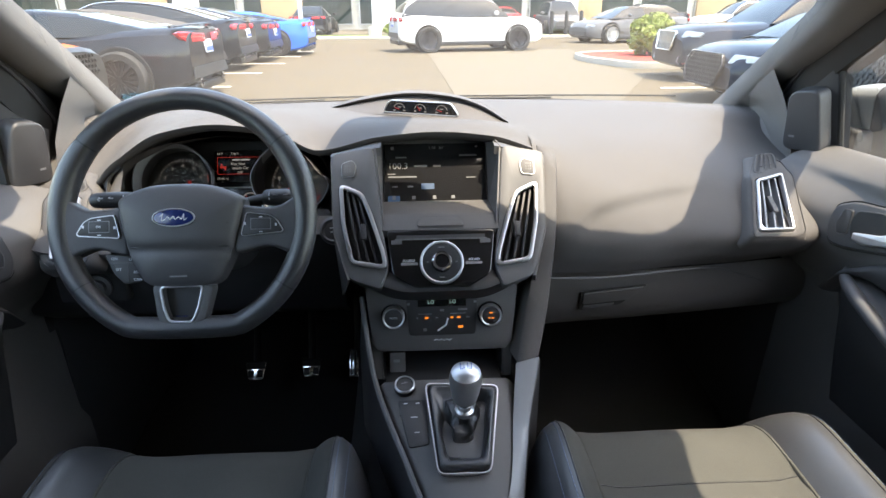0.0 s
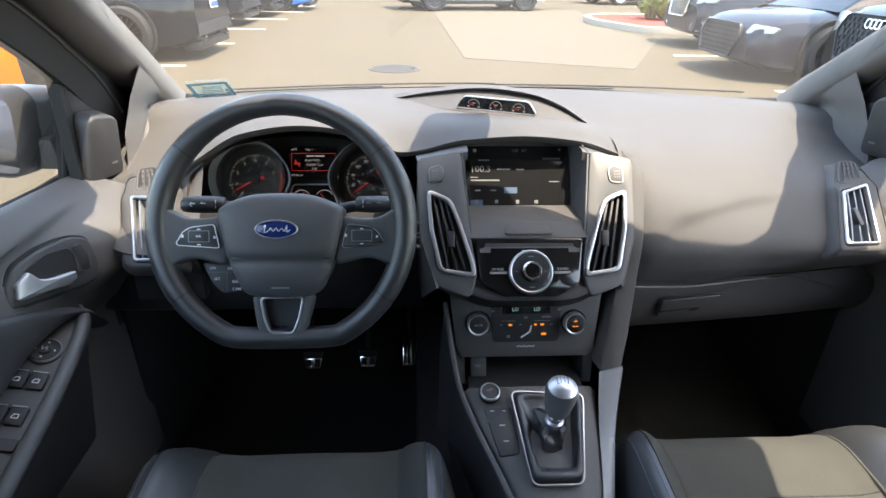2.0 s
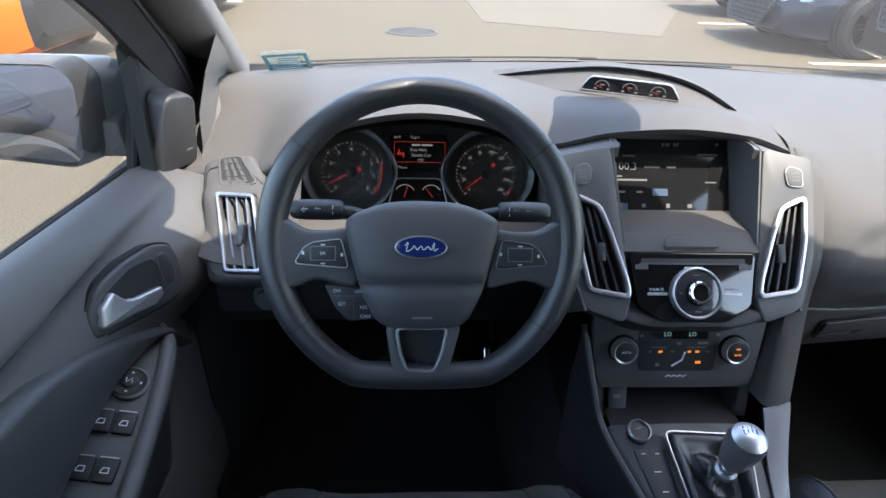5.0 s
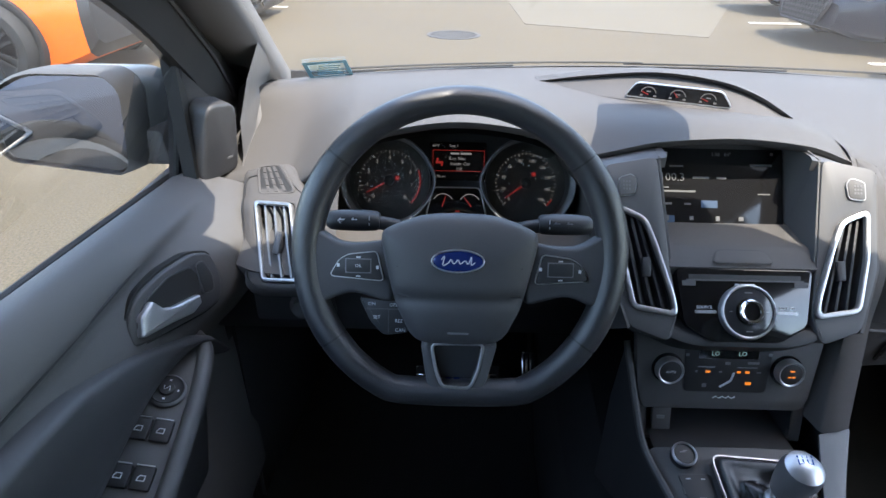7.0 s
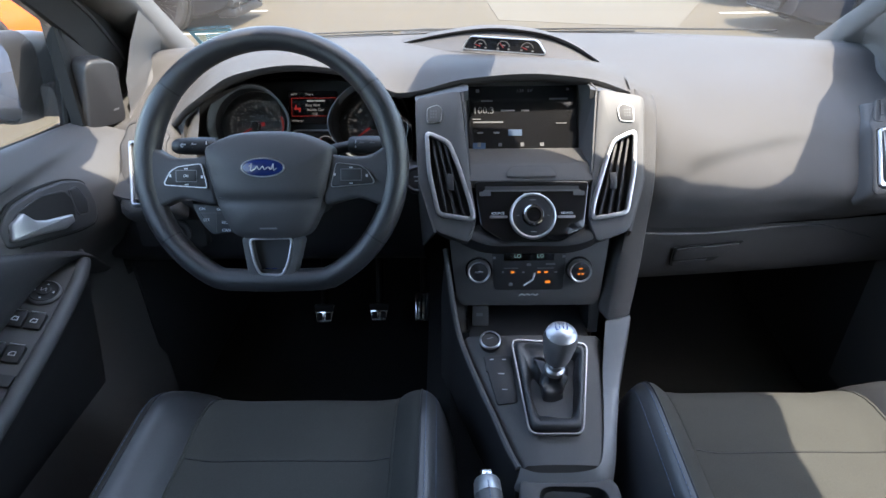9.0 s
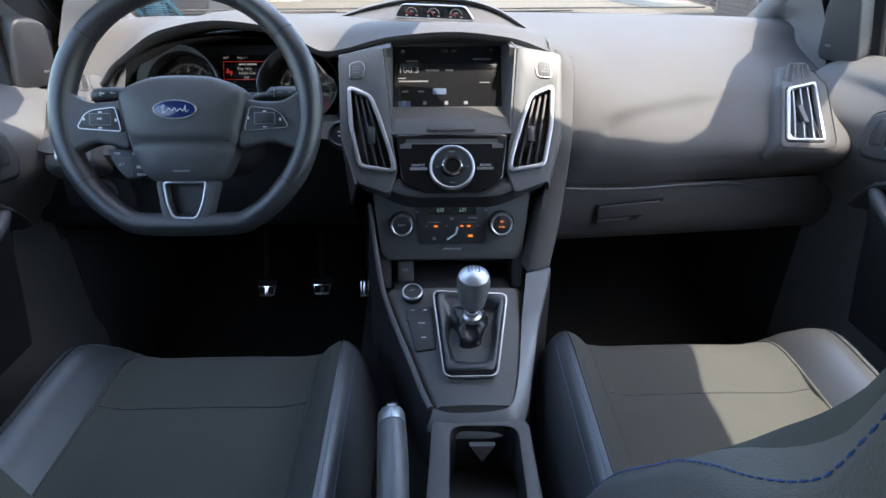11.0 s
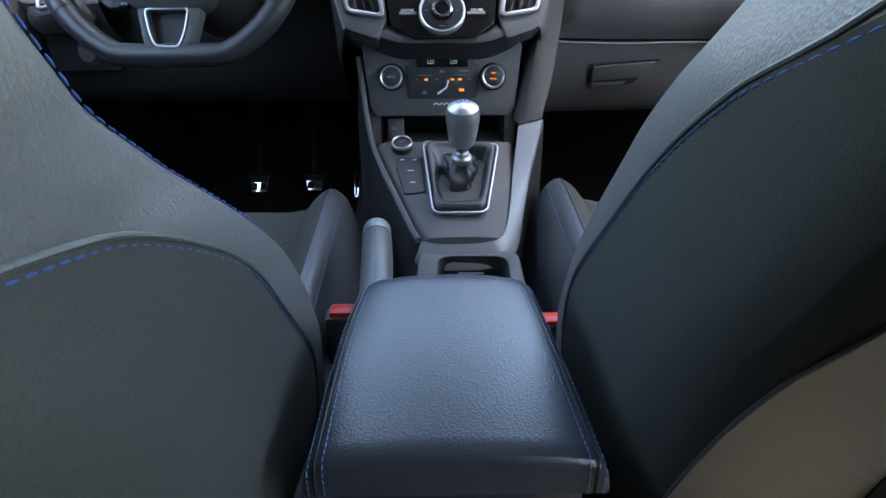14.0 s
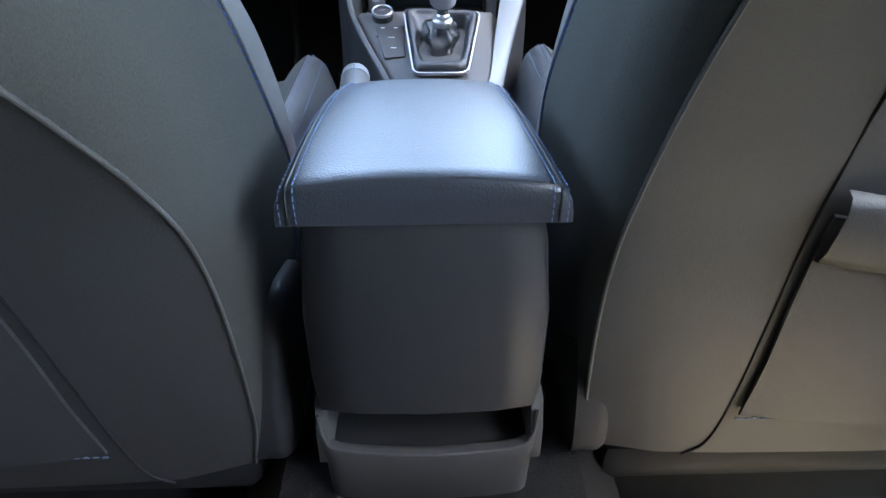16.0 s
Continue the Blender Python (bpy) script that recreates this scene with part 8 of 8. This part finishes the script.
# ---- front doors ----
def build_door(s, label):
    """s: -1 driver's side, +1 passenger's side."""
    d = thing("door_1" if s < 0 else "door_2", label, "car door", (s * 0.80, 0.5, 0.25), kind="structure")
    X = lambda x: s * x
    ys = [1.14, 1.08, 1.0, 0.9, 0.8, 0.7, 0.58, 0.45, 0.3, 0.15, 0.0]

    def prof(y):
        t = min(1, max(0, (1.14 - y) / 0.5))
        k = 0.75 * max(0, y - 0.80) ** 1.6
        h = 0.018 * (1 - t) if s > 0 else 0.0
        return [(0.838 + 0.004 * t, 0.896 + 0.03 * t + h), (0.825 + 0.004 * t, 0.906 + 0.03 * t + h), (0.800, 0.907 + 0.028 * t + h), (0.780 - k * 0.5, 0.885 + 0.02 * t + h * 0.7), (0.764 - k, 0.85), (0.758 - k, 0.815), (0.760 - k, 0.78),
                (0.768 - k * 0.8, 0.75), (0.780 - k * 0.5, 0.71), (0.785, 0.66), (0.785, 0.55), (0.78, 0.40), (0.775, 0.26)]

    ys = [1.14 - 0.02 * i for i in range(58)]
    crease = lambda y: pchip([0.0, 0.656, 0.725, 0.841, 0.923, 1.055, 1.14], [0.874, 0.878, 0.876, 0.881, 0.890, 0.898, 0.905], y)
    inset = lambda y, z: 0.010 / (1 + math.exp((z - crease(y)) / 0.0022)) * max(0, 1 - max(0, crease(y) - z) / 0.09)
    rows = [[Vector((X(p[0] + inset(y, p[1])), y, p[1] - 0.4 * inset(y, p[1]))) for p in (q.xy for q in spline([(a, b, 0) for a, b in prof(y)], 8))] for y in ys]
    cut = 62
    part("panel", skin([r[:cut + 1] for r in rows]), HARD, d, "charcoal door lining", 60)
    part("lower_panel", skin([r[cut:] for r in rows]), HARD, d, "black lower door moulding", 60)
    part("outer_skin", thick(skin([[Vector((X(x), y, z)) for x, z in ((0.86, 0.90), (0.90, 0.75), (0.905, 0.55), (0.88, 0.25))] for y in (1.3, 0.9, 0.4, 0.0)]), 0.01), BODYGREY, d)
    part("weather_strip", sweep([(X(0.842), 1.13, 0.897), (X(0.844), 0.9, 0.911), (X(0.846), 0.64, 0.924), (X(0.846), 0.0, 0.926)], 0.007, 8), RUBBER, d)
    part("panel_seam", sweep(spline([(X(0.771), 1.05, 0.898), (X(0.770), 0.967, 0.893), (X(0.775), 0.828, 0.885), (X(0.776), 0.685, 0.880), (X(0.776), 0.4, 0.876)], 5), 0.0022, 5), DARK, d)
    # lever bowl
    sg = 1 if s < 0 else -1
    hm = frame_at((X(0.747), 0.889, 0.835), (0.27, sg * 1.0, 0), (s * 0.215, 0.07, 1))
    side = lambda pts: [(sg * a, b) for a, b in pts]
    bowl = side(round_poly([(-0.094, -0.020), (-0.086, 0.010), (-0.058, 0.032), (-0.010, 0.038), (0.044, 0.035), (0.076, 0.020), (0.079, -0.020), (0.064, -0.047), (0.030, -0.046), (-0.03, -0.034)], 0.012, 5))
    up = hm @ Matrix.Translation((0, 0, 0.004))
    b = part("handle_bowl", prism(bowl, 0.022, up @ Matrix.Translation((0, 0, -0.020)), 0.004, seg=3), PADSKIN, d)
    part("bowl_groove", prism(shrink(bowl, -0.003), 0.017, up @ Matrix.Translation((0, 0, -0.020)), hole=shrink(bowl, 0.0005)), RUBBER, b)
    pocket = side(round_poly([(-0.074, 0.004), (-0.050, 0.020), (-0.006, 0.027), (0.032, 0.020), (0.038, 0.003), (0.030, -0.022), (0.004, -0.031), (-0.078, -0.011)], 0.006, 4))
    part("bowl_pocket", prism(pocket, 0.0010, up @ Matrix.Translation((0, 0, 0.0018))), RUBBER, b)
    part("pocket_lip", prism(shrink(pocket, -0.0022), 0.0025, up @ Matrix.Translation((0, 0, 0.0010)), 0.0008, hole=pocket), PADSKIN, b)
    lev = side(round_poly([(-0.082, -0.010), (-0.072, 0.010), (-0.049, 0.019), (-0.037, 0.001), (-0.021, -0.006), (0.023, -0.015), (0.021, -0.027), (0.002, -0.031), (-0.035, -0.022), (-0.078, -0.0135)], 0.003, 3))
    part("door_lever", prism(lev, 0.009, up @ Matrix.Translation((0, 0, 0.002)), 0.0035, seg=3), LEVER, b, "satin grey door lever")
    kq = side(round_poly([(0.041, 0.019), (0.055, 0.018), (0.061, -0.009), (0.054, -0.026), (0.037, -0.022), (0.0375, -0.006)], 0.004, 3))
    lk = part("lock_switch", prism(kq, 0.006, up @ Matrix.Translation((0, 0, -0.001)), 0.002), DARK, b)
    part("switch_rim", prism(shrink(kq, -0.0016), 0.0055, up @ Matrix.Translation((0, 0, -0.001)), 0.0006, hole=kq), SATIN, lk)
    # dark armrest pad below its sweeping upper edge
    top_z = lambda y: pchip([0.0, 0.3, 0.55, 0.67, 0.735, 0.782, 0.841, 0.90, 0.93, 0.942], [0.868, 0.866, 0.862, 0.851, 0.832, 0.815, 0.789, 0.759, 0.735, 0.712], y)
    plate_z = lambda y: 0.724 + 0.27 * (y - 0.829)
    py = [0.0 + 0.942 * i / 44 for i in range(45)]
    kx = lambda y: 0.75 * max(0, y - 0.80) ** 1.6
    pad_rows = []
    for y in py:
        zt, zp, k = top_z(y), min(plate_z(y), top_z(y) - 0.02), kx(y)
        at = lambda f: zp + (zt - zp) * f
        pad_rows.append([Vector((X(a - k), y, b)) for a, b in ((0.775, zt + 0.002), (0.757, zt + 0.001), (0.7515, zt - 0.003), (0.7485, zt - 0.009), (0.748, at(0.72)), (0.751, at(0.5)), (0.758, at(0.3)), (0.772, at(0.1)), (0.790, zp), (0.796, zp - 0.03))])
    part("armrest_pad", skin(pad_rows), PADSKIN, d, "dark padded armrest", 70)
    # switch plate on the armrest, and its grab handle
    o, f = Vector((X(0.752), 0.905, plate_z(0.905))), Vector((X(0.757), 0.58, plate_z(0.58)))
    m = frame_at(o.lerp(f, 0.5), tuple((o - f) * sg), (s * 1.0, -0.06, 0.22))
    L = (o - f).length
    loc = lambda pts: [(sg * a, b) for a, b in pts]
    outl = loc(round_poly([(L * 0.5, -0.014), (L * 0.36, -0.026), (-L * 0.1, -0.032), (-L * 0.5, -0.034), (-L * 0.5, 0.036), (-L * 0.1, 0.034), (L * 0.26, 0.028), (L * 0.46, 0.004)], 0.008, 3))
    sw = part("switch_plate", prism(outl, 0.012, m @ Matrix.Translation((0, 0, -0.010)), 0.003), HARD, d)
    bez = spline([m @ Vector((sg * a, b, c)) for a, b, c in ((L * 0.56, -0.004, -0.004), (L * 0.48, -0.022, -0.002), (L * 0.3, -0.034, 0.0), (0, -0.041, 0.0), (-L * 0.5, -0.043, -0.004), (-L * 1.2, -0.040, -0.02))], 6)
    part("grab_handle", sweep(bez, lambda t: 0.006 + 0.006 * min(1, t * 4), 10), SATIN, d, "satin grey grab handle")
    part("armrest_face", skin([[p + Vector((X(-0.004), 0, -0.004)), p + Vector((X(0.0), 0, -0.04)), Vector((X(0.765), p.y, 0.58)), Vector((X(0.785), p.y, 0.45))] for p in bez]), DARK, d, "", 60)
    if s < 0:
        mk = m @ Matrix.Translation((L * 0.26, 0.001, 0.002))
        mj = part("mirror_switch", lathe([(0.023, -0.002), (0.023, 0.004), (0.0195, 0.008), (0.017, 0.0065), (0.0095, 0.007), (0.0085, 0.010), (0, 0.0105)], mk, 28), DARK, sw)
        part("switch_ring", lathe([(0.0232, 0.003), (0.0225, 0.0055), (0.0205, 0.0072)], mk, 28), FAINT, mj)
        marks("switch_mark", [(0.0135, 0, 0.002, 0.003), (-0.0135, 0, 0.002, 0.003), (0, 0.0135, 0.003, 0.002), (0, -0.0135, 0.003, 0.002)], mk @ Matrix.Translation((0, 0, 0.0068)), 0.0005, MARKS, mj)
        part("switch_letter", sweep([mk @ Vector(q) for q in ((0.003, 0.004, 0.0108), (-0.003, 0.003, 0.0108), (0.003, -0.003, 0.0108), (-0.003, -0.004, 0.0108))], 0.0007, 4), MARKS, mj)
    for c in ((0.10, -0.075) if s < 0 else (0.1,)):
        for j in ((-1, 1) if s < 0 else (0,)):
            bm_ = m @ Matrix.Translation((sg * L * c, 0.001 + 0.0128 * j, 0.002))
            kk = part("window_switch", prism(round_poly([(-0.014, -0.0116), (0.013, -0.0116), (0.013, 0.0116), (-0.014, 0.0116)], 0.0025, 2), 0.007, bm_ @ Matrix.Rotation(radians(-8), 4, "Y"), 0.002), DARK, sw)
            part("switch_edge", bars([(0.0122, 0, 0.0012, 0.020)], bm_ @ Matrix.Translation((0, 0, 0.0082)), 0.0012), SILVER, kk)
            part("switch_mark", prism([(-0.006, -0.004), (0.001, -0.004), (0.001, 0.003), (-0.003, 0.005), (-0.006, 0.005)], 0.001, bm_ @ Matrix.Translation((0, 0, 0.0066)), hole=[(-0.005, -0.003), (0.0, -0.003), (0.0, 0.002), (-0.003, 0.004), (-0.005, 0.004)]), MARKS, kk)
    if s < 0:
        bm_ = m @ Matrix.Translation((-L * 0.20, 0.0, 0.002))
        part("lock_key", prism(round_poly([(-0.010, -0.031), (0.008, -0.031), (0.008, 0.031), (-0.010, 0.031)], 0.003, 2), 0.005, bm_, 0.0015), DARK, sw)
    # sail panel with tweeter
    hi = 0.018 if s > 0 else 0.0
    sail = []
    for i in range(13):
        f = i / 12
        edge_x = lambda z: 0.819 - 0.195 * (z - 0.916)
        sail.append([Vector((X(edge_x(0.885 + h * f) - dx), y, 0.885 + h * f + hi)) for dx, y, h in ((-0.012, 1.105, 0.185), (0.0, 1.112, 0.183), (0.014, 1.128, 0.165), (0.026, 1.152, 0.14), (0.036, 1.19, 0.115), (0.042, 1.225, 0.10))])
    part("sail_panel", skin(sail), PADSKIN, d, "dark corner panel", 70)
    tm = frame_at((X(0.765) - hi * 0.4, 1.137, 0.962 + hi), (-s * 0.42, 1.0, 0) if s < 0 else (0.42, -1.0, 0), (-s * 0.15, -0.25, 1))
    mir = lambda pts: pts if s < 0 else [(-a, b) for a, b in pts]
    tw = part("tweeter", prism(mir(round_poly([(-0.036, -0.070), (0.050, -0.070), (0.036, 0.050), (-0.026, 0.060)], 0.020, 4)), 0.034, tm @ Matrix.Translation((0, 0, -0.024)), 0.005, seg=3), PADSKIN, d)
    part("speaker_badge", bars([(0.026 if s < 0 else -0.026, -0.040, 0.012, 0.004)], tm @ Matrix.Translation((0, 0, 0.010)), 0.0008), FAINT, tw)
    # window frame running up from the sail
    fr = spline([(X(0.790), 1.222, 0.960), (X(0.789), 1.190, 0.998), (X(0.788), 1.150, 1.040), (X(0.786), 1.105, 1.075), (X(0.768), 0.985, 1.142), (X(0.750), 0.87, 1.195), (X(0.724), 0.70, 1.27), (X(0.672), 0.45, 1.352), (X(0.665), 0.0, 1.378)], 8)
    rws = []
    for p in fr:
        rws.append([p + Vector((X(0.010), 0, -0.004)), p + Vector((-X(0.004), 0.004, -0.002)), p + Vector((-X(0.012), 0.03, 0.012)), p + Vector((-X(0.016), 0.055, 0.030)), p + Vector((-X(0.008), 0.085, 0.052)), p + Vector((X(0.02), 0.09, 0.06)), p + Vector((X(0.03), 0.01, 0.01))])
    part("window_frame", skin(rws, closed=True, caps=True), RUBBER, d, "black window frame", 50)
    part("frame_bead", sweep([p + Vector((-X(0.016), 0.052, 0.030)) for p in fr], 0.004, 6), DARK, d)
    part("frame_strip", sweep([(X(0.824), 1.110, 0.90), (X(0.807), 1.112, 0.985), (X(0.789), 1.115, 1.08)], 0.006, 8), RUBBER, d)
    g = part("window_glass", skin([[Vector((X(0.848 - 0.33 * (z - 0.9)), y, z)) for y in (1.12, 0.8, 0.4, 0.0)] for z in (0.89, 1.05, 1.2, 1.38)], keep=None), PANE, d)
    g.visible_shadow = False
    return d


build_door(-1, "charcoal front door lining with silver lever and window switches")
far_door = build_door(1, "charcoal front door lining with silver lever")
far_door.location += Vector((-0.020, 0.015, 0.020))


# ---- door mirrors ----
def door_mirror(s):
    dm = thing("door_mirror", "grey painted door mirror with wide glass", "door mirror", (s * 0.90, 1.15, 0.93), "door mirrors")
    X = lambda x: s * x
    face = round_poly([(-0.118, -0.072), (0.112, -0.076), (0.122, 0.05), (0.098, 0.072), (-0.04, 0.066), (-0.118, 0.028)], 0.03, 5)
    if s > 0:
        face = [(-p[0], p[1]) for p in face]
    c = Vector((X(0.99), 1.118, 0.99))
    m = frame_at(c, (1, -0.20 if s < 0 else 0.20, 0.0), (0, 0.05, 1))
    inner = max(p[0] for p in face) if s < 0 else min(p[0] for p in face)
    rows = []
    for kx, kz, dz in ((1.0, 1.0, 0.006), (1.03, 1.05, 0.0), (1.045, 1.07, -0.02), (1.045, 1.07, -0.05), (1.035, 1.05, -0.052), (1.0, 1.02, -0.085), (0.93, 0.95, -0.115), (0.8, 0.8, -0.14), (0.5, 0.5, -0.155), (0.3, 0.2, -0.16)):
        ix = inner + (0.006 if s < 0 else -0.006)
        rows.append([m @ Vector((ix + (p[0] - ix) * kx, p[1] * kz, dz)) for p in face])
    part("housing", skin(rows[:4], closed=True), HARD, dm, "black mirror bezel", 60)
    part("cap", skin(rows[4:], closed=True, caps=False), BODYGREY, dm, "grey painted cap", 60)
    part("glass", prism(shrink(face, 0.004), 0.003, m @ Matrix.Translation((0, 0, -0.004))), MIRROR, dm, "mirror glass")
    part("stalk", prism(round_poly([(-0.06, -0.032), (0.05, -0.032), (0.045, 0.026), (-0.055, 0.030)], 0.01, 3), 0.07, frame_at((X(0.890), 1.185, 0.945), (1, 0, 0), (0, 0, 1)) @ Matrix.Translation((0, 0, -0.02)), 0.008), HARD, dm)


door_mirror(-1)
door_mirror(1)

# ---- interior mirror ----
rv = thing("interior_mirror", "black rear-view mirror hung from the windscreen", "rear-view mirror", (-0.02, 1.0, 1.25))
rm = frame_at((0.008, 0.925, 1.268), (1, -0.04, 0), (0, 0.25, 1))
mq = round_poly([(-0.125, -0.030), (0.125, -0.030), (0.118, 0.032), (-0.118, 0.032)], 0.02, 5)
part("housing", skin([[rm @ Vector((p[0] * k, p[1] * k, dz)) for p in mq] for k, dz in ((0.97, 0.004), (1.0, 0.0), (1.0, -0.015), (0.85, -0.03), (0.4, -0.038), (0.02, -0.04))], closed=True), DARK, rv)
part("glass", prism(shrink(mq, 0.004), 0.002, rm @ Matrix.Translation((0, 0, 0.001))), MIRROR, rv)
part("stem", sweep([rm @ Vector((0, 0.0, -0.035)), rm @ Vector((0, 0.03, -0.07)), glass_point(-0.015, 0.74, -0.02)], 0.012, 10), DARK, rv)
part("sensor_pod", skin([[glass_point(-0.015 + x * w, k, dz * h) for x, dz in ((-0.062, -0.001), (-0.058, -0.02), (-0.04, -0.036), (0.04, -0.036), (0.058, -0.02), (0.062, -0.001))] for k, w, h in ((0.572, 0.75, 0.1), (0.60, 0.95, 0.2), (0.66, 1.0, 0.5), (0.76, 1.0, 1.0), (0.92, 1.0, 1.0))], caps=True), DARK, rv)

# inspection film on the glass, with its paper tab on the dash
film = [(-0.676, 0.040), (-0.598, 0.043), (-0.600, 0.135), (-0.676, 0.130)]
stick = thing("window_sticker", "pale blue sticker low on the windscreen", "sticker", tuple(glass_point(-0.64, 0.085, -0.004)))
bm = bmesh.new()
bm.faces.new([bm.verts.new(glass_point(x, k, -0.004)) for x, k in film])
part("film", bm, STICKER, stick)
inside = [(-0.669, 0.052), (-0.605, 0.055), (-0.607, 0.122), (-0.669, 0.118)]
bm = bmesh.new()
vo, vi = ([bm.verts.new(glass_point(x, k, -0.005)) for x, k in q] for q in (film, inside))
for k in range(4):
    bm.faces.new((vo[k], vo[(k + 1) % 4], vi[(k + 1) % 4], vi[k]))
part("border", bm, STICKERBLUE, stick, "pale blue border")
for k in range(5):
    bm = bmesh.new()
    bm.faces.new([bm.verts.new(glass_point(x, q, -0.005)) for x, q in ((-0.66 + 0.002 * k, 0.062 + 0.011 * k), (-0.614 - 0.004 * (k % 2), 0.062 + 0.011 * k), (-0.614 - 0.004 * (k % 2), 0.067 + 0.011 * k), (-0.66 + 0.002 * k, 0.067 + 0.011 * k))])
    part("print_line", bm, STICKERBLUE, stick)
